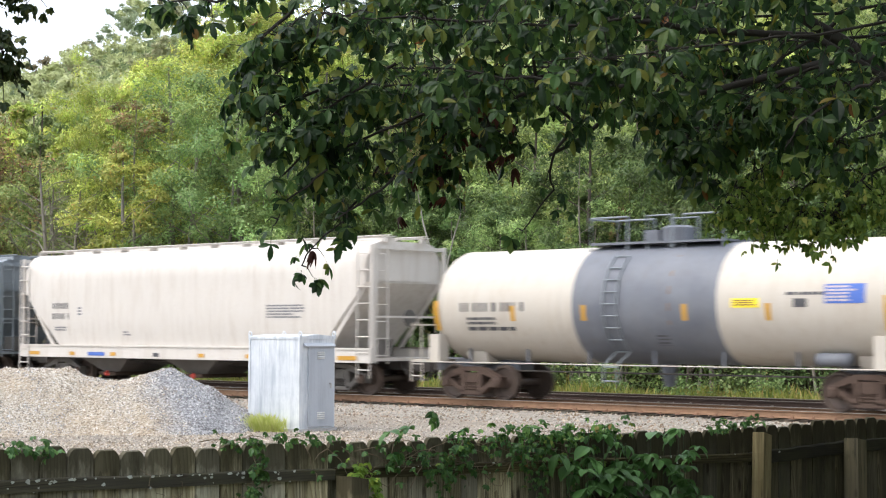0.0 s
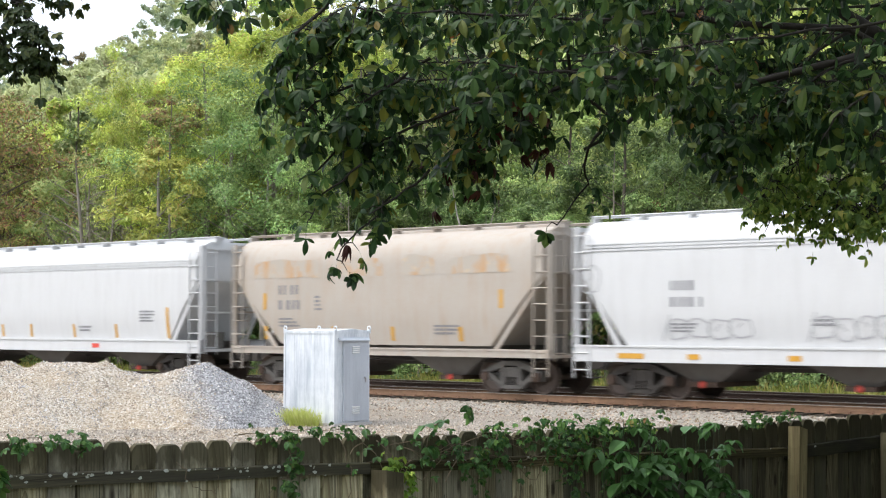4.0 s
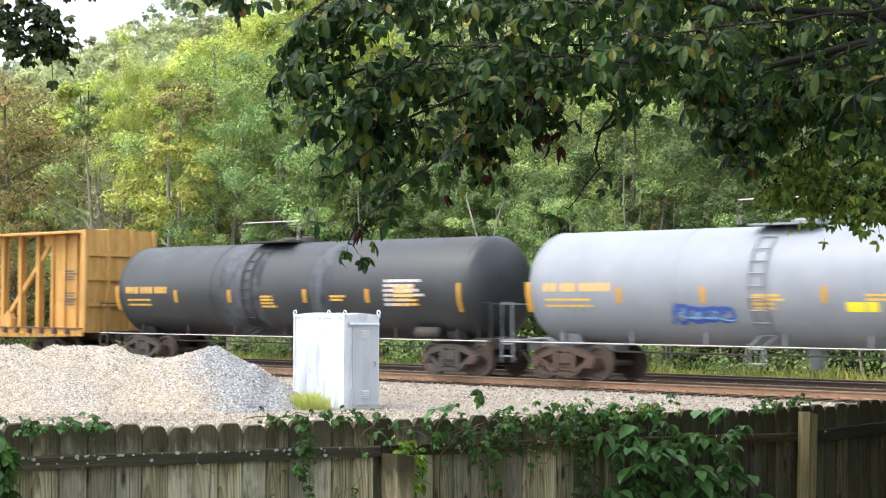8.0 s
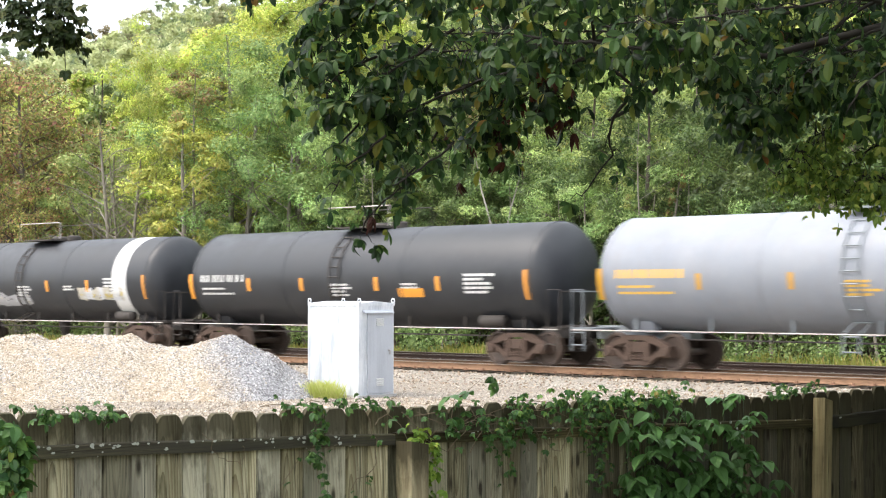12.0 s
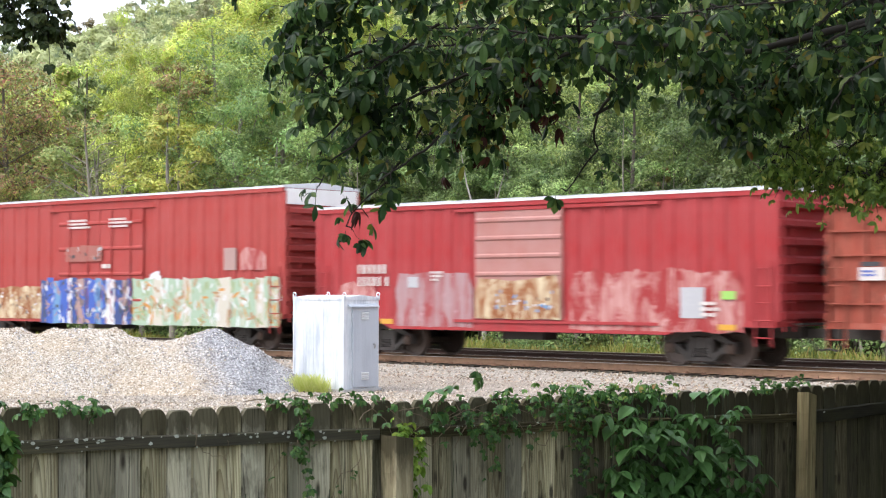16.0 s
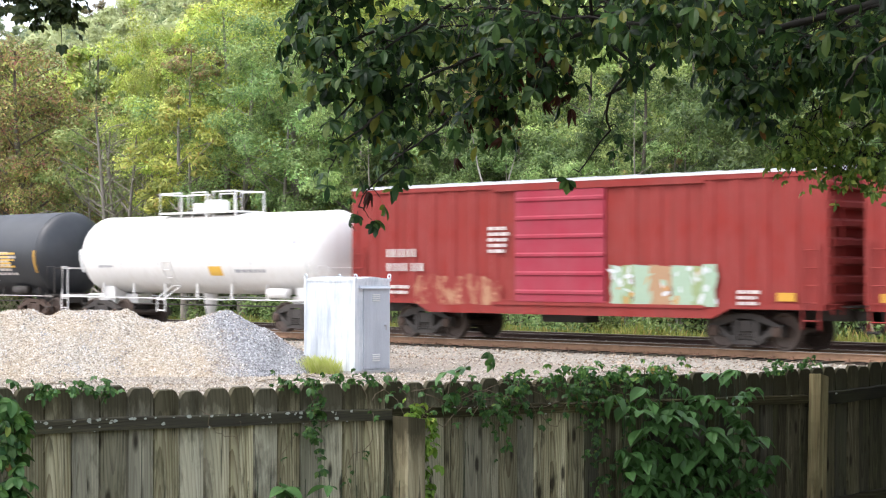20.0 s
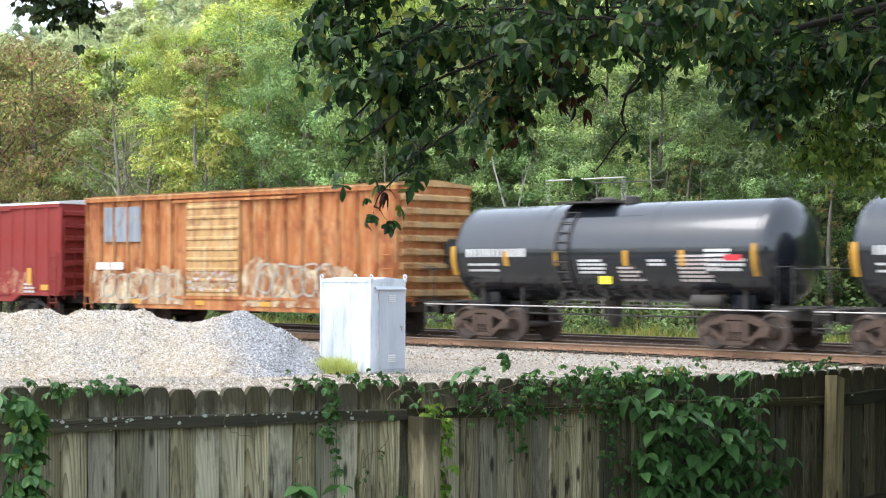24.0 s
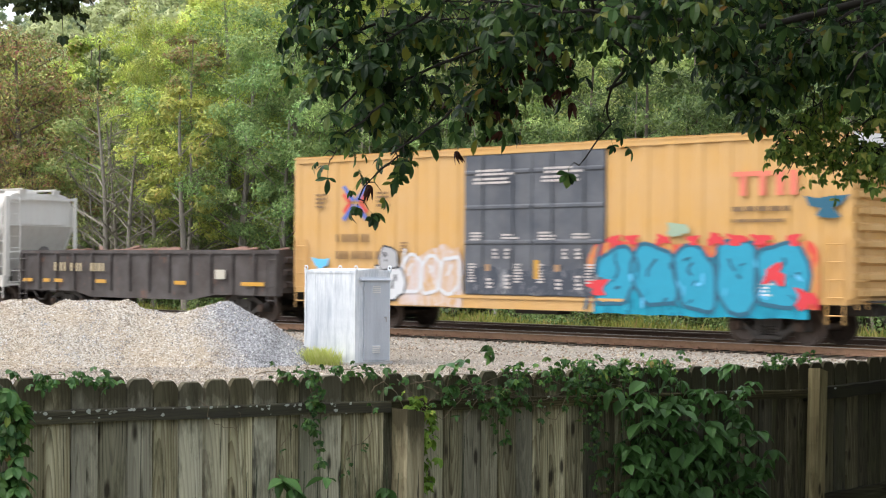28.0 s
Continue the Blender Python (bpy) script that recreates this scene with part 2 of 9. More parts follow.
def wood(name, colours, length="z", mould=False, figure=0.6):
    """Weathered boards; the grain runs along one axis, each board has its own shade."""
    g = Nodes(name)
    sc = {"z": (20, 20, 1.1), "x": (1.1, 20, 20), "y": (20, 1.1, 20)}[length]
    off = g.t.nodes.new("ShaderNodeVectorMath")
    off.operation = "MULTIPLY_ADD"
    g.link(g.chance(), off.inputs[0])
    off.inputs[1].default_value = (7, 13, 5)
    g.link(g.coord, off.inputs[2])
    v = g.mapped(sc, off.outputs[0])
    grain = g.noise(1.0, 6, 0.65, v, 0.6)
    col = g.ramp(grain, [(0.28, colours[0]), (0.48, colours[1]), (0.68, colours[2])])
    broad = g.noise(1.0, 3, 0.5, g.mapped({"z": (9, 9, 0.5), "x": (0.5, 9, 9), "y": (9, 0.5, 9)}[length], off.outputs[0]), 0.4)
    col = g.mix(g.ramp(broad, [(0.36, 0.55), (0.58, 0.0)]), col, tuple(0.55 * c for c in colours[0]))
    # growth rings, cut at a slant so that they arch along the board
    arch = g.t.nodes.new("ShaderNodeVectorMath")
    arch.operation = "MULTIPLY_ADD"
    g.link(g.chance(), arch.inputs[0])
    arch.inputs[1].default_value = {"z": (0.09, 0.0, 1.5), "x": (1.5, 0.0, 0.09), "y": (0.0, 1.5, 0.09)}[length]
    g.link(g.coord, arch.inputs[2])
    rings = g.t.nodes.new("ShaderNodeTexWave")
    rings.wave_type, rings.rings_direction, rings.wave_profile = "RINGS", "Y" if length != "y" else "X", "SAW"
    for key, k in (("Scale", 21.0), ("Distortion", 2.2), ("Detail", 2.0), ("Detail Scale", 0.5)):
        rings.inputs[key].default_value = k
    g.link(g.mapped({"z": (1, 1, 0.085), "x": (0.085, 1, 1), "y": (1, 0.085, 1)}[length], arch.outputs[0]), rings.inputs["Vector"])
    col = g.mix(g.ramp(rings.outputs["Fac"], [(0.45, 0.0), (0.95, figure)]), col, (0.62 * colours[0][0], 0.50 * colours[0][1], 0.42 * colours[0][2]))
    # some boards greyed, some still tan
    aged = g.t.nodes.new("ShaderNodeTexWhiteNoise")
    aged.noise_dimensions = "1D"
    g.link(g.chance(), aged.inputs["W"])
    grey = 0.9 * sum(colours[1]) / 3
    col = g.mix(g.ramp(aged.outputs["Value"], [(0.35, 0.0), (0.8, 0.55)]), col, (grey * 1.06, grey * 1.03, grey * 0.86))
    shade = g.t.nodes.new("ShaderNodeHueSaturation")
    rng = g.t.nodes.new("ShaderNodeMapRange")
    rng.inputs["To Min"].default_value, rng.inputs["To Max"].default_value = 0.5, 1.5
    g.link(g.chance(), rng.inputs["Value"])
    g.link(rng.outputs[0], shade.inputs["Value"])
    g.link(col, shade.inputs["Color"])
    tall = g.mapped({"z": (1, 1, 0.3), "x": (0.3, 1, 1), "y": (1, 0.3, 1)}[length], off.outputs[0])
    algae = g.noise(4.0, 5, 0.6, tall)
    col = g.mix(g.ramp(algae, [(0.5, 0.0), (0.75, 0.45)]), shade.outputs[0], (0.10, 0.11, 0.045))
    black = g.noise(8, 6, 0.7, tall)
    col = g.mix(g.ramp(black, [(0.54, 0.0), (0.72, 0.75)]), col, (0.018, 0.015, 0.011))
    knot = g.cells(1.0, g.mapped({"z": (9, 9, 3), "x": (3, 9, 9), "y": (9, 3, 9)}[length], off.outputs[0]), "Distance")
    col = g.mix(g.ramp(knot, [(0.09, 0.9), (0.20, 0.0)]), col, (0.02, 0.015, 0.01))
    crack = g.noise(1.0, 3, 0.5, g.mapped({"z": (60, 60, 2.2), "x": (2.2, 60, 60), "y": (60, 2.2, 60)}[length], off.outputs[0]), 0.8)
    col = g.mix(g.ramp(crack, [(0.30, 0.8), (0.40, 0.0)]), col, (0.02, 0.018, 0.013))
    if mould:
        # black mould creeping down from the sawn tops
        sep = g.t.nodes.new("ShaderNodeSeparateXYZ")
        g.link(g.coord, sep.inputs[0])
        add = g.t.nodes.new("ShaderNodeMath")
        add.operation = "MULTIPLY_ADD"
        g.link(g.noise(9, 5, 0.7, g.mapped((1, 1, 0.3), off.outputs[0])), add.inputs[0])
        add.inputs[1].default_value = 0.5
        g.link(sep.outputs["Z"], add.inputs[2])
        col = g.mix(g.ramp(add.outputs[0], [(0.0, 0.0), (0.16, 0.84)]), col, (0.040, 0.035, 0.019))
    return g.finish(col, 0.9, 0.0, grain, 0.5, 0.004, 0.2)


STEEL_DARK = plain("dark_running_gear", (0.045, 0.038, 0.033), 0.75)
STEEL_RUST = plain("rusty_truck_steel", (0.078, 0.048, 0.034), 0.85, 0.0, 0.6)
STEEL_GREY = plain("grimy_truck_steel", (0.12, 0.11, 0.10), 0.8, 0.0, 0.4)
TREAD = plain("worn_wheel_steel", (0.10, 0.072, 0.058), 0.55, 0.3, 0.5)
REFLECT = plain("yellow_reflector", (0.48, 0.25, 0.025), 0.4, 0.0, 0.1)
SIGN_WHITE = plain("white_lettering", (0.60, 0.60, 0.585), 0.6, 0.0, 0.1)
SIGN_GREY = plain("faded_dark_lettering", (0.16, 0.16, 0.17), 0.6, 0.0, 0.2)
SIGN_PALE = plain("faded_white_lettering", (0.50, 0.45, 0.42), 0.6, 0.0, 0.2)
SIGN_BROWN = plain("faded_brown_lettering", (0.17, 0.10, 0.045), 0.6, 0.0, 0.2)
SIGN_DARK = plain("dark_lettering", (0.06, 0.06, 0.065), 0.6, 0.0, 0.1)
SIGN_YELLOW = plain("yellow_sign", (0.85, 0.66, 0.03), 0.5, 0.0, 0.1)
SIGN_RED = plain("red_lettering", (0.55, 0.06, 0.04), 0.5, 0.0, 0.15)
SIGN_BLUE = plain("blue_lettering", (0.05, 0.12, 0.42), 0.5, 0.0, 0.15)
SIGN_GOLD = plain("gold_lettering", (0.72, 0.42, 0.06), 0.5, 0.0, 0.1)


# ---- ground ----
TRACK_Y = 35.8
GRAVEL = gravel("yard_gravel", (0.48, 0.44, 0.385), (0.14, 0.12, 0.10), (0.31, 0.27, 0.22), 34)
BALLAST = gravel("track_ballast", (0.50, 0.47, 0.42), (0.13, 0.12, 0.10), (0.32, 0.29, 0.245))
_g = Nodes("grass_ground")
_n = _g.noise(0.8, 6)
GRASS_GROUND = _g.finish(_g.mix(_g.noise(14, 5), _g.ramp(_n, [(0.3, (0.05, 0.075, 0.02)), (0.7, (0.16, 0.15, 0.06))]), (0.09, 0.08, 0.04)), 0.95, 0, _g.noise(25, 4), 0.8, 0.05, 0.1)
_g = Nodes("forest_floor")
FOREST_FLOOR = _g.finish(_g.ramp(_g.noise(2.5, 7), [(0.3, (0.025, 0.030, 0.012)), (0.7, (0.075, 0.065, 0.03))]), 0.95, 0, _g.noise(9, 5), 0.8, 0.1, 0.1)

_g = Nodes("wooded_slope")
WOODED = _g.finish(_g.ramp(_g.noise(0.35, 8, 0.75), [(0.35, (0.05, 0.075, 0.03)), (0.5, (0.15, 0.20, 0.075)), (0.68, (0.27, 0.31, 0.12))]), 0.95, 0, _g.noise(0.6, 8, 0.8), 1.0, 2.0, 0.1)

YARD = -0.45


def terrain(x, y):
    """Height of the ground: garden and yard, the railway bank, the verge, then the wooded hillside."""
    if y < 33.0:
        z = YARD
    elif y < 34.4:
        z = YARD + (y - 33.0) / 1.4 * 0.21
    elif y < 41.9:
        z = -0.24
    elif y < 43.3:
        z = -0.24 - (y - 41.9) / 1.4 * 0.16
    elif y < 49:
        z = -0.40
    else:
        z = -0.40 + 0.2 * (min(y, 62) - 49) + max(0, min(y, 320) - 62) * 0.29 - max(0, y - 320) * 0.05
    if y > 52:
        z += (y - 52) * 0.03 * math.sin(x * 0.03 + y * 0.02)
    if y > 100:
        way = math.degrees(math.atan2(-x, y))
        rise = float(np.interp(way, (40, 50, 52.4, 53.3, 54.3, 55.6, 57.5, 62), (6, 6, 5, -1, -5, -7.5, -8.5, -8)))
        z += 1.5 * min(1, max(0, (y - 150) / 150)) + rise * min(1, (y - 100) / 220)
    if y < 18:
        z -= 0.15 * max(0, 1 - abs(y - 10) / 8)
    return z


def build_ground():
    xs = sorted({*np.round(np.arange(-90, 20, 2.0), 2), *[-2500, -1200, -700, -400, -300, -250, -200, -170, -150, -130, -110, 40, 80, 150, 300, 700, 1500, 2500]})
    ys = sorted({*np.round(np.arange(-10, 32, 2.0), 2), 33.0, 33.5, 34.0, 34.4, 35, 36.5, 38, 40, 41.9, 42.6, 43.3, 45, 47, 49, 51, 54, 58, 62, 68, 75, 85, 95, 110, 130, 150, 175, 200, 225, 250, 285, 320, 360, 420, 700, 1500, 2500, -30, -80, -300, -1000, -2500})
    s = Shape()
    s.v = [(x, y, terrain(x, y)) for y in ys for x in xs]
    nx = len(xs)
    kinds = []
    for j in range(len(ys) - 1):
        for i in range(nx - 1):
            s.f.append((j * nx + i, j * nx + i + 1, (j + 1) * nx + i + 1, (j + 1) * nx + i))
            y = (ys[j] + ys[j + 1]) / 2
            kinds.append(2 if y < 13 else 0 if y < 32.6 else 1 if y < 43 else 2 if y < 49 else 3 if y < 90 else 4)
    me = s.mesh("ground", GRAVEL, BALLAST, GRASS_GROUND, FOREST_FLOOR, WOODED, smooth=True)
    me.polygons.foreach_set("material_index", kinds)
    return tagged(new("ground", me), "gravel yard, ballasted railway bank and wooded hillside ground", "ground", kind="structure")


build_ground()

# ---- railway: two tracks ----
RAIL = plain("rusty_rail", (0.25, 0.145, 0.085), 0.85, 0.0, 0.4, 6)
RAIL_DARK = plain("dark_rail", (0.09, 0.06, 0.05), 0.6, 0.3, 0.3, 6)
RAIL_TOP = plain("polished_rail_head", (0.42, 0.40, 0.38), 0.3, 0.9, 0.1, 4)
TIE = wood("oiled_tie_timber", ((0.035, 0.026, 0.02), (0.075, 0.058, 0.045), (0.13, 0.10, 0.08)), "y")
SPIKE = plain("rusty_spike", (0.24, 0.13, 0.08), 0.85, 0.0, 0.3)


def build_track(cy, name, m, plate_m):
    track = thing(name, "ballasted railway track with rusty rails on timber ties", "railway track", "railway tracks", at=(0, cy, 0))
    for e in (-1, 1):
        yc = e * 0.7525
        prof = [(-0.075, -0.178), (0.075, -0.178), (0.075, -0.165), (0.012, -0.14), (0.009, -0.045), (0.036, -0.035), (0.037, -0.012), (-0.037, -0.012), (-0.036, -0.035), (-0.009, -0.045), (-0.012, -0.14), (-0.075, -0.165)]
        rail = part("rail", Shape().prism([(yc + u, w) for u, w in prof], -600, 400, "x"), m, track)
        part("rail_head", Shape().box(-600, 400, yc - 0.034, yc + 0.034, -0.012, 0.0), RAIL_TOP, rail)
    tie = Shape().prism([(-0.115, -0.36), (0.115, -0.36), (0.115, -0.195), (0.105, -0.185), (-0.105, -0.185), (-0.115, -0.195)], -1.3, 1.3, "y").mesh("tie", TIE)
    plate = Shape().box(-0.09, 0.09, -0.17, 0.17, -0.186, -0.176)
    for k in (-0.11, 0.11):
        plate.box(-0.03, 0.03, k - 0.02, k + 0.02, -0.18, -0.125)
    plate = plate.mesh("tie_plate", plate_m)
    rng = random.Random(cy)
    far_ties = Shape()
    x = -300.0
    while x < 120:
        if -72 < x < -8:
            o = hang("tie", tie, track, "", pose(x + rng.uniform(-0.03, 0.03), rng.uniform(-0.05, 0.05), rng.uniform(-0.012, 0.008), 0, 0, rng.uniform(-1.5, 1.5)))
            for e in (-1, 1):
                hang("tie_plate", plate, o, "", (0, e * 0.7525, 0))
        else:
            far_ties.box(x - 0.11, x + 0.11, -1.3, 1.3, -0.34, -0.185)
        x += 0.53
    tagged(part("tie_row", far_ties, TIE, track), kind="stuff")
    return track


build_track(TRACK_Y, "railway_track", RAIL, SPIKE)
build_track(TRACK_Y + 4.5, "railway_track", RAIL_DARK, plain("pale_tie_plate_steel", (0.30, 0.27, 0.25), 0.6, 0.2, 0.3))


# ---- loose stones ----
def stones(name, spots, m, label, category, seed):
    """Many small broken stones joined into one mesh: rows of x, y, z, size."""
    rng = np.random.RandomState(seed)
    spots = np.asarray(spots)
    n = len(spots)
    base = np.array([(1, 0, -0.2), (-0.5, 0.87, -0.25), (-0.5, -0.87, -0.15), (0.1, 0.1, 0.8)])
    jit = rng.uniform(-0.35, 0.35, (n, 4, 3))
    a = rng.uniform(0, 2 * np.pi, n)
    c, s = np.cos(a), np.sin(a)
    v = base[None] + jit
    v = np.stack([v[..., 0] * c[:, None] - v[..., 1] * s[:, None], v[..., 0] * s[:, None] + v[..., 1] * c[:, None], v[..., 2]], -1)
    v = v * spots[:, None, 3:4] + spots[:, None, :3]
    f = np.array([(0, 1, 3), (1, 2, 3), (2, 0, 3)])[None] + 4 * np.arange(n)[:, None, None]
    me = bpy.data.meshes.new(name)
    me.from_pydata(v.reshape(-1, 3).tolist(), [], f.reshape(-1, 3).tolist())
    me.materials.append(m)
    return tagged(new(name, me), label, category, kind="stuff")


def stone_mat(name, stops):
    g = Nodes(name)
    return g.finish(g.mix(0.15, g.ramp(g.island(), stops), g.ramp(g.noise(0.7, 4), [(0.35, (0.42, 0.28, 0.14)), (0.65, (0.45, 0.44, 0.42))])), 0.9, 0, None, spec=0.2)


STONE_WARM = stone_mat("warm_broken_stone", [(0.0, (0.10, 0.085, 0.07)), (0.22, (0.26, 0.20, 0.14)), (0.5, (0.46, 0.39, 0.29)), (0.75, (0.55, 0.50, 0.43)), (0.97, (0.72, 0.69, 0.63))])
STONE_BLUE = stone_mat("blue_grey_broken_stone", [(0.0, (0.07, 0.07, 0.073)), (0.35, (0.19, 0.193, 0.203)), (0.7, (0.35, 0.355, 0.368)), (0.97, (0.60, 0.60, 0.60))])
STONE_TRACK = stone_mat("rust_stained_ballast_stone", [(0.0, (0.06, 0.045, 0.034)), (0.4, (0.18, 0.132, 0.095)), (0.75, (0.31, 0.24, 0.18)), (0.97, (0.46, 0.39, 0.31))])
STONE_BED = stone_mat("ballast_stone", [(0.0, (0.08, 0.066, 0.051)), (0.4, (0.25, 0.205, 0.155)), (0.75, (0.40, 0.345, 0.275)), (0.97, (0.56, 0.51, 0.44))])


# ---- gravel heap: tipped loads run together into one, warm tan with a blue-grey end ----
LOADS = [(-33.7, 23.0, 3.1, 3.3, 1.53), (-31.25, 25.3, 2.6, 2.7, 1.54), (-35.4, 20.9, 3.4, 3.3, 1.56), (-33.15, 23.75, 2.5, 2.9, 1.53), (-32.2, 24.2, 2.2, 2.2, 1.28), (-34.6, 22.0, 3.2, 3.2, 1.54), (-37.0, 19.3, 3.2, 3.2, 1.55)]


def heap(x, y):
    """Height of the heap over the yard."""
    total = 0.0
    for px, py, rx, ry, hgt in LOADS:
        d = math.hypot((x - px) / rx, (y - py) / ry)
        z = hgt * (1 - d ** 1.2) if d < 1.3 else -1
        total += math.exp(9 * min(z, hgt * 0.94 + 0.2 * (z - hgt * 0.94)))
    z = math.log(total + 0.02) / 9 - 0.05
    chute = 0.10 * noise.noise((1.5 * (x + y), 0.35 * (y - x), 2))
    lump = chute + 0.06 * noise.noise((x * 0.8, y * 0.8, 3)) + 0.045 * noise.noise((x * 2.3, y * 2.3, 7)) + 0.02 * noise.noise((x * 6, y * 6, 1))
    return z + lump * min(1, max(0, z * 3 + 0.3))


def mound_mat():
    """Tan gravel that runs over into blue-grey stone towards one end, with ochre and pale patches."""
    g = Nodes("mound_gravel")
    bw = g.t.nodes.new("ShaderNodeRGBToBW")
    g.link(g.cells(34), bw.inputs[0])
    warm = g.ramp(bw.outputs[0], [(0.1, (0.16, 0.135, 0.11)), (0.5, (0.42, 0.37, 0.30)), (0.9, (0.64, 0.60, 0.53))])
    warm = g.mix(g.ramp(g.noise(0.55, 4), [(0.42, 0.0), (0.62, 0.35)]), warm, (0.42, 0.30, 0.17))
    grey = g.ramp(bw.outputs[0], [(0.1, (0.11, 0.11, 0.115)), (0.5, (0.29, 0.29, 0.30)), (0.9, (0.52, 0.52, 0.52))])
    sep = g.t.nodes.new("ShaderNodeSeparateXYZ")
    g.link(g.mapped((0.3705, 0.996, 1.0)), sep.inputs[0])
    add = g.t.nodes.new("ShaderNodeMath")
    g.link(sep.outputs["X"], add.inputs[0])
    g.link(sep.outputs["Y"], add.inputs[1])
    wob = g.t.nodes.new("ShaderNodeMath")
    wob.operation = "MULTIPLY_ADD"
    g.link(g.noise(0.9, 5), wob.inputs[0])
    wob.inputs[1].default_value = 1.6
    g.link(add.outputs[0], wob.inputs[2])
    span = g.t.nodes.new("ShaderNodeMapRange")
    span.inputs["From Min"].default_value, span.inputs["From Max"].default_value = 13.4, 14.4
    g.link(wob.outputs[0], span.inputs["Value"])
    return g.finish(g.mix(span.outputs[0], warm, grey), 0.9, 0.0, g.cells(34, None, "Distance"), 0.9, 0.05, 0.2)


def build_heap():
    s = Shape()
    nx, ny = 100, 90
    for j in range(ny + 1):
        for i in range(nx + 1):
            x, y = -41.0 + 12.6 * i / nx, 15.8 + 12.4 * j / ny
            s.v.append((x, y, YARD - 0.02 + heap(x, y)))
    s.f = [(j * (nx + 1) + i, j * (nx + 1) + i + 1, (j + 1) * (nx + 1) + i + 1, (j + 1) * (nx + 1) + i) for j in range(ny) for i in range(nx)]
    me = s.mesh("gravel_mound", mound_mat(), smooth=True)
    tagged(new("gravel_mound", me), "mound of tan gravel with a blue-grey stone end", "gravel")
    rng = random.Random(31)
    spots = {False: [], True: []}
    for _ in range(64000):
        x, y = rng.uniform(-40.5, -28.6), rng.uniform(16, 28)
        z = heap(x, y)
        if z > 0.02:
            e = 0.3705 * x + 0.996 * y - 13.53 + 0.8 * noise.noise((x * 1.1, y * 1.1, 5))
            band = 0.35 * max(0, noise.noise((x * 0.55 + y * 0.5, (y - x) * 0.25, 9)))
            band += 0.5 * max(0.0, math.sin(4.4 * e + 1.6 + 0.8 * noise.noise((x * 0.7, y * 0.7, 12)))) if e < -0.5 else 0.0
            spots[rng.random() < band + 0.9 / (1 + math.exp(-5 * (e + 0.45)))].append((x, y, YARD - 0.022 + z, rng.choice((0.014, 0.018, 0.022, 0.027, 0.034))))
    stones("gravel_stones", spots[False], STONE_WARM, "warm tan broken stones on the gravel mound", "stones", 11)
    stones("gravel_stones", spots[True], STONE_BLUE, "blue-grey broken stones on the gravel mound", "stones", 12)


build_heap()

rng = random.Random(77)
spots = []
for _ in range(34000):
    y = rng.uniform(18, 34.6) if rng.random() < 0.5 else rng.uniform(19, 28)
    k = y / 35.0
    x = rng.uniform(-50 * k - 6, -15 * k)
    spots.append((x, y, terrain(x, y), rng.uniform(0.018, 0.042)))
stones("yard_stones", spots, STONE_BED, "scattered pale stones on the yard", "stones", 5)
spots = []
for _ in range(15000):
    y, x = rng.uniform(32.6, 43), rng.uniform(-66, -14)
    if 0.62 < abs(y - TRACK_Y) < 0.9 or 0.62 < abs(y - TRACK_Y - 4.5) < 0.9:
        continue
    spots.append((x, y, terrain(x, y) + 0.005, rng.uniform(0.025, 0.055)))
stones("ballast_stones", spots, STONE_TRACK, "broken grey-brown ballast stones along the track", "ballast", 6)

# ---- signal cabinet ----
_g = Nodes("galvanised_cabinet")
_s = _g.noise(4, 6, 0.7, _g.mapped((1, 1, 0.12)))
_c = _g.ramp(_g.noise(1.3, 6, 0.7), [(0.3, (0.50, 0.535, 0.57)), (0.7, (0.70, 0.72, 0.74))])
CABINET = _g.finish(_g.mix(_g.ramp(_s, [(0.45, 0.0), (0.66, 0.8)]), _c, (0.33, 0.37, 0.42)), _g.ramp(_s, [(0.3, 0.42), (0.7, 0.65)]), 0.25, _g.noise(14, 3), 0.08, 0.01)
CAB_DOOR = paint("grey_cabinet_door", (0.40, 0.425, 0.46), (0.24, 0.25, 0.28), 0.5, 0.0, 0.5)


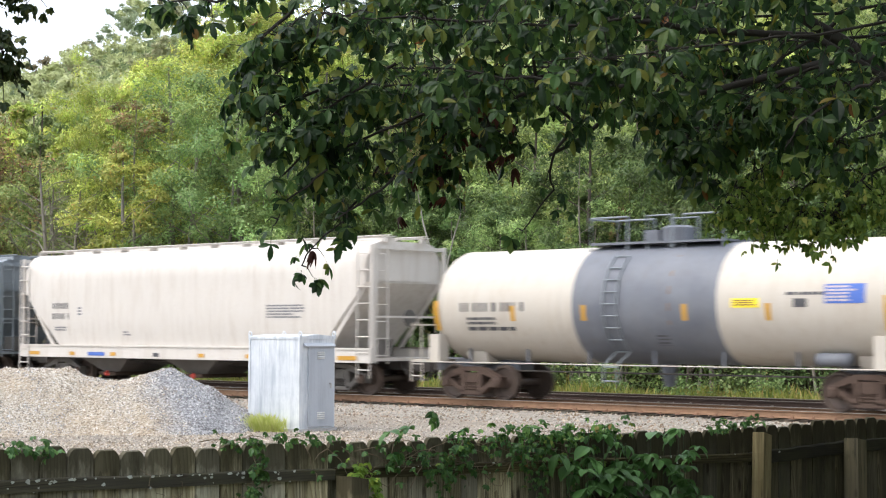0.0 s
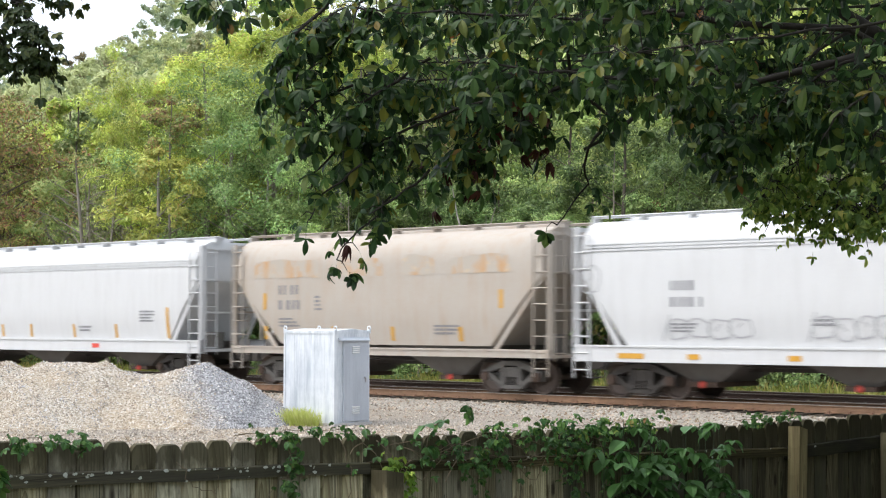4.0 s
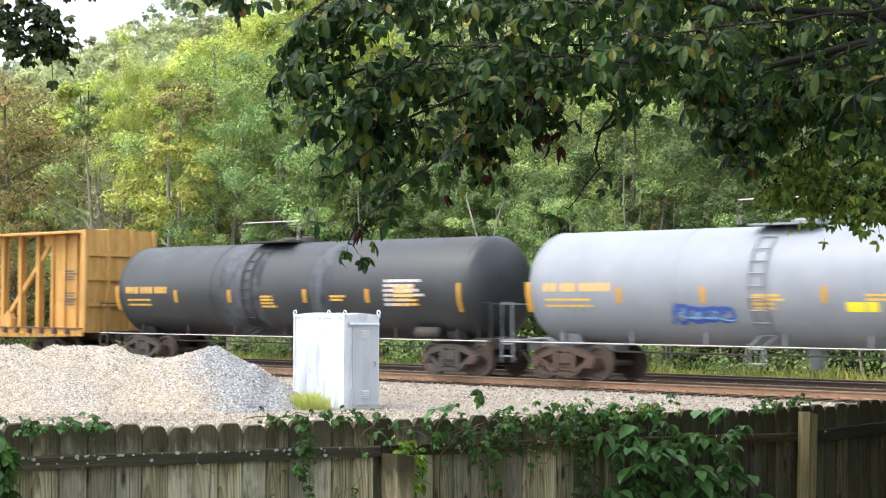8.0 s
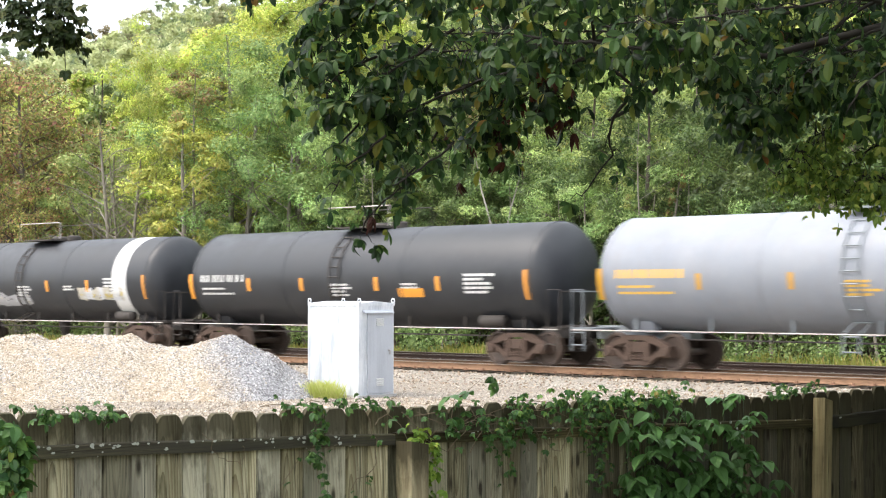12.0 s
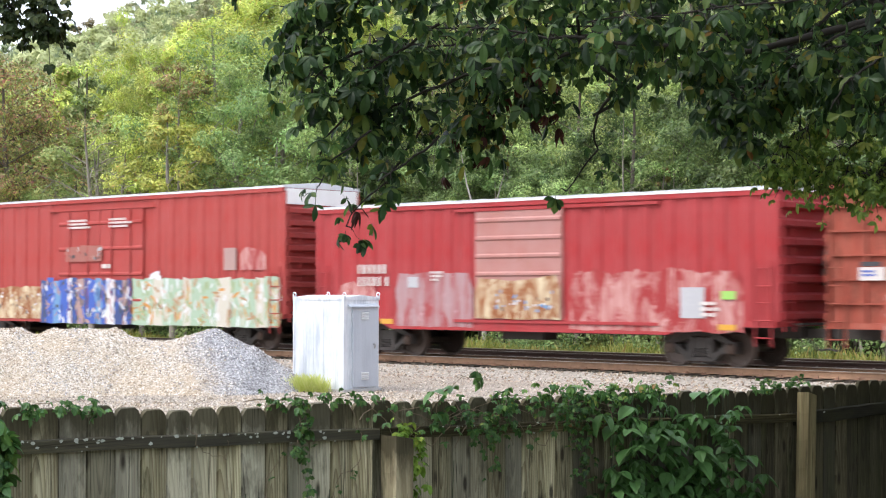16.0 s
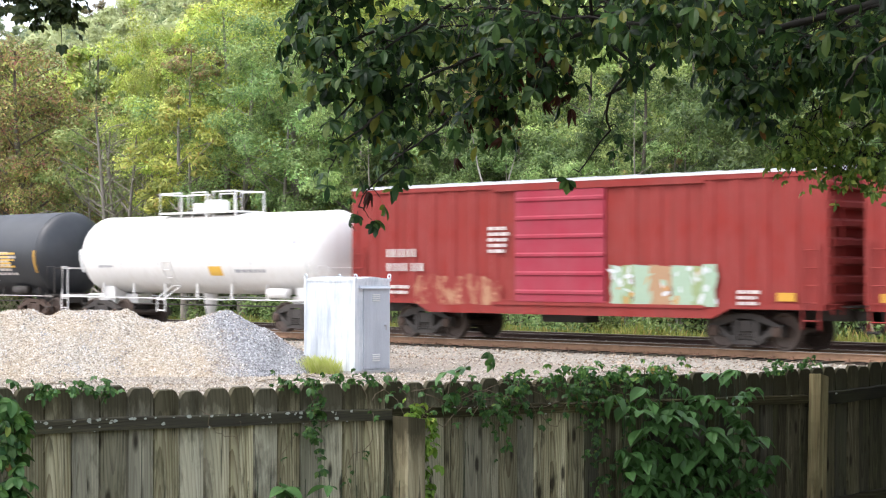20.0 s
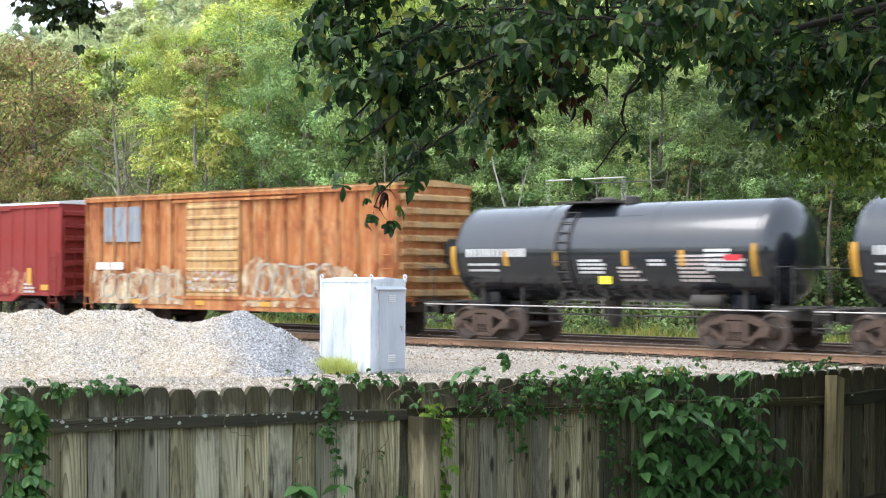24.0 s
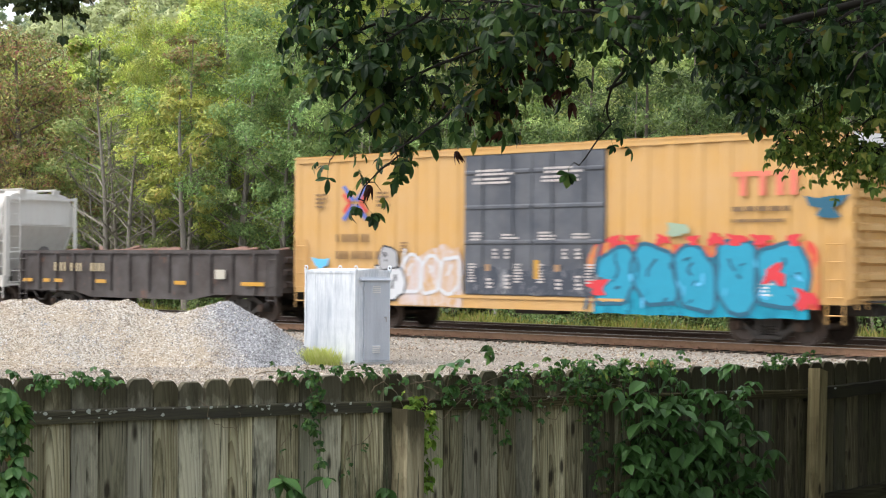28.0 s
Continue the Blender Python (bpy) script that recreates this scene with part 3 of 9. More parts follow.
def build_cabinet():
    x0, x1, y0, y1, z0, z1 = -29.71, -28.02, 26.62, 27.74, YARD, 1.71
    cab = thing("signal_cabinet", "galvanised steel railway signal cabinet with lifting eyes", "cabinet", at=(x0, y0, z0))
    w, d, h = x1 - x0, y1 - y0, z1 - z0
    part("plinth", Shape().box(-0.05, w + 0.05, -0.05, d + 0.05, -0.25, 0.06), plain("concrete_plinth", (0.4, 0.39, 0.37), 0.9), cab)
    part("body", Shape().box(0, w, 0, d, 0.06, h - 0.06), CABINET, cab)
    for i in range(4):
        part("panel_seam", Shape().box(w * (i + 1) / 5 - 0.008, w * (i + 1) / 5 + 0.008, -0.004, 0.0, 0.08, h - 0.08), CABINET, cab)
    part("corner_trim", Shape().box(w - 0.05, w + 0.015, -0.015, 0.05, 0.06, h - 0.06), CABINET, cab)
    part("corner_trim", Shape().box(-0.015, 0.04, -0.015, 0.05, 0.06, h - 0.06), CABINET, cab)
    part("roof", Shape().prism([(-0.018, h - 0.06), (d + 0.018, h - 0.06), (d + 0.018, h), (d / 2, h + 0.05), (-0.018, h)], -0.018, w + 0.018, "x"), CABINET, cab)
    door = part("door", Shape().box(w, w + 0.04, 0.26, d - 0.06, 0.10, h - 0.22), CAB_DOOR, cab, "grey side door with louvres")
    part("drip_rail", Shape().prism([(w, h - 0.20), (w + 0.10, h - 0.23), (w + 0.10, h - 0.21), (w, h - 0.15)], 0.12, d - 0.06, "y"), CAB_DOOR, cab)
    for z in (0.28, h - 0.50):
        for k in range(4):
            part("louvre", Shape().prism([(w + 0.04, z + 0.045 * k), (w + 0.065, z + 0.045 * k - 0.012), (w + 0.065, z + 0.045 * k + 0.006), (w + 0.04, z + 0.045 * k + 0.02)], 0.52, 0.75, "y"), SIGN_WHITE, door)
    part("handle", Shape().tube([(w + 0.04, d - 0.2, 1.08), (w + 0.09, d - 0.2, 1.08), (w + 0.09, d - 0.2, 0.98)], 0.016, 6), RAIL_TOP, door, "small bright steel handle")
    for z in (0.35, 1.05, 1.75):
        part("hinge", Shape().tube([(w + 0.05, 0.25, z - 0.06), (w + 0.05, 0.25, z + 0.06)], 0.02, 8), CAB_DOOR, door)
    for x, y in ((0.0, 0.02), (w, 0.02), (w, d - 0.02), (0, d - 0.02)):
        eye = Shape()
        eye.tube([(x + 0.05 * math.cos(a), y, h + 0.06 + 0.05 * math.sin(a)) for a in (2 * math.pi * k / 10 for k in range(11))], 0.016, 6)
        eye.box(x - 0.03, x + 0.03, y - 0.03, y + 0.03, h - 0.05, h + 0.03)
        part("lifting_eye", eye, CABINET, cab)


build_cabinet()


# ---- plants ----
BARK = plain("grey_brown_bark", (0.11, 0.09, 0.07), 0.95, 0.0, 0.5, 9)
BARK_PALE = plain("pale_bark", (0.22, 0.195, 0.16), 0.95, 0.0, 0.4, 7)
LEAF = {
    "yellow": leafy("yellow_green_leaves", [(0.0, (0.22, 0.30, 0.055)), (0.5, (0.41, 0.48, 0.095)), (0.94, (0.58, 0.62, 0.16)), (1.0, (0.42, 0.24, 0.08))], 0.28, 0.5, 0.38),
    "green": leafy("mid_green_leaves", [(0.0, (0.14, 0.20, 0.06)), (0.6, (0.25, 0.33, 0.095)), (1.0, (0.38, 0.44, 0.15))], 0.28, 0.5, 0.38),
    "fresh": leafy("fresh_green_leaves", [(0.0, (0.16, 0.26, 0.085)), (0.6, (0.27, 0.40, 0.135)), (1.0, (0.42, 0.53, 0.20))], 0.28, 0.5, 0.38),
    "rust": leafy("autumn_brown_leaves", [(0.0, (0.17, 0.075, 0.05)), (0.17, (0.40, 0.20, 0.12)), (0.32, (0.38, 0.27, 0.11)), (0.42, (0.15, 0.18, 0.055)), (0.74, (0.27, 0.33, 0.085)), (1.0, (0.52, 0.46, 0.14))], 0.28, 0.5, 0.45),
    "gold": leafy("golden_leaves", [(0.0, (0.20, 0.23, 0.055)), (0.5, (0.38, 0.41, 0.09)), (0.9, (0.52, 0.51, 0.13)), (1.0, (0.46, 0.30, 0.09))], 0.28, 0.5, 0.25),
    "olive": leafy("olive_leaves", [(0.0, (0.12, 0.18, 0.05)), (0.6, (0.21, 0.27, 0.085)), (1.0, (0.33, 0.32, 0.12))], 0.28, 0.5, 0.38),
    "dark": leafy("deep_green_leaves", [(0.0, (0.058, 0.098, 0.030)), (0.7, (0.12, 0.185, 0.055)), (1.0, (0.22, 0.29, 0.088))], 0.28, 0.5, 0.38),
    # for the upper slope: distance haze is mixed into these paler colours
    "pale_a": leafy("hazed_green_leaves", [(0.0, (0.25, 0.31, 0.18)), (1.0, (0.38, 0.44, 0.26))], 0.28),
    "pale_b": leafy("hazed_yellow_leaves", [(0.0, (0.32, 0.36, 0.17)), (1.0, (0.46, 0.48, 0.25))], 0.28),
    "pale_c": leafy("hazed_olive_leaves", [(0.0, (0.27, 0.29, 0.15)), (1.0, (0.41, 0.39, 0.22))], 0.28),
    "pale_d": leafy("hazed_russet_leaves", [(0.0, (0.28, 0.21, 0.12)), (1.0, (0.34, 0.31, 0.17))], 0.28),
}


def leaf_cloud(rng, centres, radii, count, size, flat=0.5):
    """Leaf quads gathered round clump centres: vertices (n, 4, 3)."""
    k = rng.randint(0, len(centres), count)
    d = rng.normal(size=(count, 3))
    d /= np.linalg.norm(d, axis=1)[:, None]
    r = rng.uniform(0.25, 1.0, count) ** 0.6
    p = centres[k] + d * r[:, None] * radii[k]
    nrm = d * 0.9 + rng.normal(size=(count, 3)) * 0.45 + np.array([0, 0, flat])
    nrm /= np.linalg.norm(nrm, axis=1)[:, None]
    a = np.cross(nrm, rng.normal(size=(count, 3)))
    a /= np.linalg.norm(a, axis=1)[:, None]
    b = np.cross(nrm, a)
    s = size * rng.uniform(0.6, 1.35, count)
    u, w = a * s[:, None], b * (s * 0.55)[:, None]
    bend = nrm * (s * 0.15)[:, None]
    return np.stack([p - u, p + w - bend * 0.3, p + u - bend, p - w - bend * 0.3], 1)


def quads_mesh(name, v, m):
    n = len(v)
    me = bpy.data.meshes.new(name)
    me.from_pydata(v.reshape(-1, 3).tolist(), [], np.arange(4 * n).reshape(n, 4).tolist())
    me.materials.append(m)
    return me


def corners_mesh(name, tri, m):
    n = len(tri)
    me = bpy.data.meshes.new(name)
    me.from_pydata(tri.reshape(-1, 3).tolist(), [], np.arange(3 * n).reshape(n, 3).tolist())
    me.materials.append(m)
    return me


def sprays_mesh(name, v, m):
    """Ragged three-cornered leaf sprays, for crowns that stay far off."""
    tri = np.stack([v[:, 0], 0.45 * v[:, 2] + 0.55 * v[:, 1], 0.6 * v[:, 2] + 0.4 * v[:, 3]], 1)
    return corners_mesh(name, tri, m)


def tree_meshes(seed, height, spread, count, size, m, bark, low=0.22, clumps=46, limbs=11, girth=1.0):
    """A trunk with limbs that end in leaf clumps, and the crown round them."""
    rng = np.random.RandomState(seed)
    trunk = Shape()
    lean = rng.uniform(-0.04, 0.04, 2) * height / girth
    spine = [(lean[0] * t + 0.12 * math.sin(5 * t + seed), lean[1] * t + 0.12 * math.cos(4 * t + seed), height * 0.93 * t) for t in np.linspace(0, 1, 8)]
    r0 = (0.011 * height + 0.05) * girth
    trunk.tube(spine, r0, 8, r0 * 0.2)
    tips = []
    for i in range(limbs):
        t = low + (0.95 - low) * (i + rng.uniform(0, 0.8)) / limbs
        a = i * 2.4 + rng.uniform(-0.5, 0.5)
        j = t * (len(spine) - 1)
        p = Vector(spine[int(j)]).lerp(Vector(spine[min(int(j) + 1, len(spine) - 1)]), j - int(j))
        reach = spread * (math.sin(math.pi * min(1, (t - low) / (1 - low) * 0.75 + 0.22)) ** 0.8) * rng.uniform(0.7, 1.05)
        q = p + Vector((math.cos(a) * reach * 0.55, math.sin(a) * reach * 0.55, reach * 0.32))
        e = p + Vector((math.cos(a + 0.2) * reach, math.sin(a + 0.2) * reach, reach * rng.uniform(0.35, 0.7)))
        trunk.tube([p, q, e], r0 * 0.42 * (1.1 - t), 5, 0.012)
        tips += [q, e, q.lerp(e, 0.5) + Vector((0, 0, 0.3))]
        for _ in range(2):
            b = q.lerp(e, rng.uniform(0.2, 0.8))
            z = b + Vector(rng.uniform(-1, 1, 3).tolist()) * reach * 0.35
            trunk.tube([b, z], r0 * 0.12, 4, 0.006)
            tips.append(z)
    tips.append(Vector(spine[-1]))
    c = np.array([tuple(p) for p in tips])
    while len(c) < clumps:
        k = c[rng.randint(len(c))] + rng.normal(size=3) * spread * 0.22
        c = np.vstack([c, k])
    radii = np.stack([np.full(len(c), spread * 0.20)] * 2 + [np.full(len(c), spread * 0.13)], 1) * rng.uniform(0.6, 1.25, (len(c), 1))
    v = leaf_cloud(rng, c, radii, count, size)
    return trunk.mesh("trunk", bark, smooth=True), sprays_mesh("crown", v, m)


def plant_tree(kind, x, y, scale, turn, label, group="woodland trees", squeeze=1.0):
    tm, cm = TREES[kind]
    t = thing("tree", label, "tree", group, at=Matrix.Translation((x, y, terrain(x, y) - 0.1)) @ Matrix.Rotation(turn, 4, "Z"))
    for name, me in (("trunk", tm), ("crown", cm)):
        o = hang(name, me, t)
        o.scale = (scale * squeeze, scale * squeeze, scale)
    return t


TREES = {
    "poplar": tree_meshes(1, 15, 4.2, 36000, 0.115, LEAF["yellow"], BARK_PALE, 0.10, clumps=120, limbs=22),
    "maple": tree_meshes(2, 12, 4.4, 19000, 0.115, LEAF["green"], BARK, 0.14, clumps=76, limbs=16),
    "locust": tree_meshes(3, 11, 4.0, 20000, 0.092, LEAF["fresh"], BARK_PALE, 0.2, clumps=64, limbs=16),
    "autumn": tree_meshes(4, 10, 3.8, 17000, 0.108, LEAF["rust"], BARK, 0.06, clumps=130, limbs=26),
    "golden": tree_meshes(21, 7.4, 1.7, 7000, 0.105, LEAF["gold"], BARK_PALE, 0.32, clumps=30, limbs=12),
    "withered": tree_meshes(22, 11.5, 1.5, 3000, 0.10, LEAF["rust"], BARK_PALE, 0.78, clumps=14, limbs=6, girth=0.6),
    "scrub": tree_meshes(5, 7, 2.8, 12000, 0.09, LEAF["olive"], BARK_PALE, 0.08, clumps=50, limbs=14),
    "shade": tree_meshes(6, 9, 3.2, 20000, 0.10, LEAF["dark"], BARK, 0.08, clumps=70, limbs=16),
    "sapling": tree_meshes(7, 8, 2.2, 5200, 0.085, LEAF["fresh"], BARK_PALE, 0.30, clumps=18, limbs=7, girth=0.55),
    "pole": tree_meshes(13, 10, 1.7, 1800, 0.09, LEAF["green"], BARK_PALE, 0.45, clumps=16, limbs=8, girth=0.42),
    "far_a": tree_meshes(8, 13, 4.4, 4300, 0.28, LEAF["green"], BARK, 0.2, clumps=36, limbs=6),
    "far_b": tree_meshes(9, 13, 4.2, 4300, 0.28, LEAF["yellow"], BARK, 0.2, clumps=36, limbs=6),
    "far_c": tree_meshes(10, 12, 4.2, 4100, 0.28, LEAF["olive"], BARK, 0.2, clumps=36, limbs=6),
    "far_d": tree_meshes(11, 11, 4.0, 3900, 0.28, LEAF["rust"], BARK, 0.2, clumps=36, limbs=6),
    "vine": tree_meshes(14, 7, 0.75, 2600, 0.075, LEAF["rust"], BARK_PALE, 0.05, clumps=40, limbs=12),
    "bare": tree_meshes(12, 9, 2.6, 900, 0.07, LEAF["olive"], BARK_PALE, 0.1, clumps=40, limbs=26),
}
LABEL = {"poplar": "tall yellow-green tree with an upright crown", "maple": "leafy green tree at the wood's edge", "locust": "fresh green feathery tree beyond the railway", "autumn": "russet-brown autumn tree at the wood's edge",
         "golden": "small yellow tree at the wood's edge", "withered": "slender tree with a withered russet top",
         "scrub": "olive-green scrub tree at the wood's edge", "shade": "dark green understorey tree", "sapling": "slender sapling with pale trunk and light leaves", "pole": "thin pale-stemmed tree with few leaves", "bare": "half-bare tree with grey twigs", "vine": "slender trunk clad in withered brown vines"}


def build_woods():
    rng = random.Random(12)
    # trees that stand out at the edge of the wood: kind, x, y, scale
    heroes = [("poplar", -60.0, 49.0, 1.02), ("poplar", -57.0, 52.5, 1.12), ("poplar", -63.5, 54.0, 1.0), ("locust", -53.5, 46.8, 0.92), ("locust", -56.3, 46.9, 1.12), ("locust", -54.6, 48.6, 1.3), ("locust", -50.2, 48.3, 1.08), ("poplar", -53.5, 52.0, 1.0),
              ("autumn", -72.3, 46.4, 1.42), ("autumn", -76.0, 46.0, 1.45), ("autumn", -79.0, 48.6, 1.45), ("autumn", -70.0, 45.6, 0.8), ("scrub", -65.5, 46.6, 1.35), ("scrub", -68.5, 49.0, 1.5), ("scrub", -59.0, 46.2, 0.95), ("bare", -60.3, 45.0, 0.95), ("bare", -62.9, 44.9, 0.9), ("bare", -64.2, 45.3, 1.05), ("scrub", -63.2, 49.5, 1.3), ("bare", -64.5, 47.6, 1.0), ("bare", -58.2, 46.0, 0.85), ("bare", -61.9, 45.8, 0.9), ("bare", -56.0, 46.6, 0.8), ("bare", -66.5, 46.2, 0.8),
              ("maple", -48.0, 51.0, 1.15), ("vine", -33.9, 46.9, 1.0), ("vine", -36.0, 47.4, 0.9), ("vine", -42.6, 47.6, 0.8), ("vine", -28.4, 47.0, 0.85), ("pole", -34.9, 46.6, 0.9), ("locust", -30.2, 47.2, 0.62), ("locust", -37.6, 47.0, 0.6), ("maple", -66.5, 52.5, 1.0), ("golden", -57.4, 44.4, 1.4), ("withered", -58.2, 45.1, 1.12), ("bare", -62.3, 44.0, 1.15), ("bare", -60.9, 44.2, 1.0)]
    for kind, x, y, s in heroes:
        plant_tree(kind, x, y, s, rng.uniform(0, 6.28), LABEL[kind])
    for x, y, s, thin in ((-66.4, 50.0, 0.98, 0.72), (-63.6, 48.6, 0.85, 0.7)):
        plant_tree("poplar", x, y, s, rng.uniform(0, 6.28), LABEL["poplar"], squeeze=thin)
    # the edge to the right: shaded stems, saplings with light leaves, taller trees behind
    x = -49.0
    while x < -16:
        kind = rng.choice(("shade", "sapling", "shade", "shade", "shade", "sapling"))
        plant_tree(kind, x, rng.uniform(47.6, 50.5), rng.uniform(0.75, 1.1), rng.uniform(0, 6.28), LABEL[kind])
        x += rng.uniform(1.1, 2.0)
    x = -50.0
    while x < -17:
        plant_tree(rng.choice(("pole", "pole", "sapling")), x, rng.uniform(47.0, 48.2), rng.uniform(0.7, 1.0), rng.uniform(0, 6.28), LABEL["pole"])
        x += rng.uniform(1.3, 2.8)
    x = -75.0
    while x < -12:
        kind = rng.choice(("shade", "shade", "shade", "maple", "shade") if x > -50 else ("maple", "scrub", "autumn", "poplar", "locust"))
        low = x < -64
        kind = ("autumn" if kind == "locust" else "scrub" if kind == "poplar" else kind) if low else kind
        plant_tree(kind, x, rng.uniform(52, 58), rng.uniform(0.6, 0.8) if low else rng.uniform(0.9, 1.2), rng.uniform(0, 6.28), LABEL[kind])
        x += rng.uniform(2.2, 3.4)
    # garden trees that close the place behind the camera
    x = -95.0
    while x < 60:
        plant_tree(rng.choice(("far_a", "far_c")), x, rng.uniform(-22, -16), rng.uniform(0.9, 1.15), rng.uniform(0, 6.28), "green garden tree behind the fenced yard", "garden trees")
        x += rng.uniform(7, 9)
    # rising hillside
    heap_up = collections.defaultdict(list)
    for y0, step in ((62, 4.2), (69, 4.6), (77, 5.0), (86, 5.6), (97, 6.0), (110, 6.5), (126, 7.2), (144, 8), (165, 9), (190, 10), (215, 11), (240, 12), (270, 13), (300, 13), (320, 12)):
        x = -1.72 * y0 - 6
        while x < -0.42 * y0:
            y = y0 + rng.uniform(-2.5, 2.5)
            kind = rng.choice(("far_a", "far_b", "far_c", "far_a", "far_b", "far_d" if x < -y0 and rng.random() < 0.5 else "far_a"))
            scale, turn = rng.uniform(0.75, 1.15), rng.uniform(0, 6.28)
            if y0 < 95:
                tone = {"far_a": "green", "far_b": "yellow-green", "far_c": "olive", "far_d": "russet"}[kind]
                plant_tree(kind, x, y, scale, turn, tone + " tree on the wooded hillside", "hillside trees")
            else:
                heap_up[kind].append((x, y, scale, turn))
            x += step * rng.uniform(0.7, 1.3)
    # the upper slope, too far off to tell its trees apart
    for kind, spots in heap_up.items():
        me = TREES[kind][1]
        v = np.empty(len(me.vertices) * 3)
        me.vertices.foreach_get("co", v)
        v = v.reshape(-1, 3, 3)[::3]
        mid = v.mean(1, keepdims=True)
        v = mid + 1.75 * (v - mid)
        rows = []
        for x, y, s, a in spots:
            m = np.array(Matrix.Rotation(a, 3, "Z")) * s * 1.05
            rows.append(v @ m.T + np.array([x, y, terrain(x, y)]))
        tagged(new("far_woods", corners_mesh("far_woods", np.concatenate(rows), LEAF["pale_" + kind[-1]])), "wooded slope of the far hill, leaves paled for haze", "woods", kind="stuff")


build_woods()


def build_forked_trunk():
    """A pale dead stem that forks at the wood's edge."""
    t = thing("dead_tree", "pale forked dead trunk at the wood's edge", "tree", at=(-41.2, 46.2, -0.5))
    part("trunk", Shape().tube([(0, 0, 0), (0.05, 0, 2.0), (0.1, 0, 3.7)], 0.08, 8, 0.07), BARK_DEAD, t, "", True)
    part("limb", Shape().tube([(0.1, 0, 3.6), (-0.35, 0.1, 4.7), (-0.95, 0.1, 6.3), (-1.3, 0.2, 7.4)], 0.055, 7, 0.02), BARK_DEAD, t, "", True)
    part("limb", Shape().tube([(0.1, 0, 3.6), (0.4, -0.1, 4.6), (0.6, 0, 5.6), (0.9, 0.1, 6.6)], 0.05, 7, 0.02), BARK_DEAD, t, "", True)


BARK_DEAD = plain("bleached_bark", (0.27, 0.25, 0.215), 0.95, 0.0, 0.35, 7)
build_forked_trunk()


def tufts(name, spots, m, label, category, seed, width=0.012):
    """Grass blades as narrow bent strips: rows of x, y, z, height."""
    rng = np.random.RandomState(seed)
    p = np.asarray(spots)
    n = len(p)
    a = rng.uniform(0, 2 * np.pi, n)
    side = np.stack([np.cos(a), np.sin(a), np.zeros(n)], 1) * width * (0.6 + p[:, 3:4])
    b = rng.uniform(0, 2 * np.pi, n)
    lean = np.stack([np.cos(b), np.sin(b), np.zeros(n)], 1) * p[:, 3:4] * rng.uniform(0.1, 0.6, (n, 1))
    up = np.array([0, 0, 1.0])[None] * p[:, 3:4]
    base = p[:, :3]
    v = np.stack([base - side, base + side, base + lean * 0.45 + up * 0.6 + side * 0.6, base + lean + up], 1)
    return tagged(new(name, quads_mesh(name, v, m)), label, category, kind="stuff")


GRASS = leafy("verge_grass", [(0.0, (0.14, 0.18, 0.035)), (0.5, (0.28, 0.31, 0.07)), (0.85, (0.42, 0.38, 0.13)), (1.0, (0.34, 0.22, 0.09))], 0.4)
LIME = leafy("lime_grass", [(0.0, (0.58, 0.66, 0.16)), (0.6, (0.74, 0.80, 0.26)), (1.0, (0.80, 0.78, 0.38))], 0.6)
STRAW = leafy("dry_grass", [(0.0, (0.34, 0.27, 0.12)), (1.0, (0.50, 0.40, 0.20))], 0.3)
rng = random.Random(5)
spots = []
for _ in range(26000):
    x, y = rng.uniform(-72, -16), rng.uniform(43.0, 47.5)
    spots.append((x, y, terrain(x, y), rng.uniform(0.15, 0.75) * (0.6 + 0.4 * math.sin(x * 0.9) * math.sin(y * 1.3))))
tufts("verge_grass", spots, GRASS, "long pale green verge grass beyond the track", "grass", 3, 0.03)
nr = np.random.RandomState(8)
cs = np.array([(rng.uniform(-72, -16), rng.uniform(44.2, 47.2), 0.05 + rng.uniform(-0.4, 0.75)) for _ in range(300)])
tagged(new("verge_weeds", quads_mesh("verge_weeds", leaf_cloud(nr, cs, np.full((300, 3), 0.5), 26000, 0.06), LEAF["fresh"])), "leafy green weeds along the verge", "weeds", kind="stuff")
# the last 90 clumps put the shade under the crowns in as dark leaves
cs = np.array([(rng.uniform(-76, -14), rng.uniform(46.5, 50), 0.3 + rng.uniform(-0.2, 1.5)) for _ in range(170)] + [(rng.uniform(-74, -46), rng.uniform(47.5, 51), rng.uniform(0.5, 3.2)) for _ in range(90)])
tagged(new("undergrowth", quads_mesh("undergrowth", leaf_cloud(nr, cs, np.full((260, 3), 0.9), 24000, 0.10), LEAF["dark"])), "dark green undergrowth, partly painted shade, at the wood's edge", "undergrowth", kind="stuff")
spots = [(-28.85 + rng.gauss(0, 0.25), 26.25 + rng.gauss(0, 0.12), YARD, rng.uniform(0.10, 0.30) + 0.18 * rng.random() ** 3) for _ in range(2600)]
tufts("grass_tuft", spots, LIME, "bright lime-green grass tuft at the cabinet", "grass", 4, 0.006)
spots = [(-30.0 + rng.gauss(0, 0.28), 25.9 + rng.gauss(0, 0.15), YARD, rng.uniform(0.08, 0.25)) for _ in range(500)]
tufts("dry_grass", spots, STRAW, "dry straw-coloured grass beside the cabinet", "grass", 9, 0.012)


# ---- garden fence: dog-eared boards on rails and posts, running away from the camera towards the railway ----
BOARD = wood("weathered_fence_board", ((0.145, 0.125, 0.074), (0.40, 0.36, 0.225), (0.64, 0.59, 0.41)), "z", True)
# darker wood for boards and rails towards the fence's far end
BOARD_BLACK = wood("darker_fence_board", ((0.045, 0.040, 0.026), (0.108, 0.096, 0.061), (0.20, 0.18, 0.115)), "z", True)
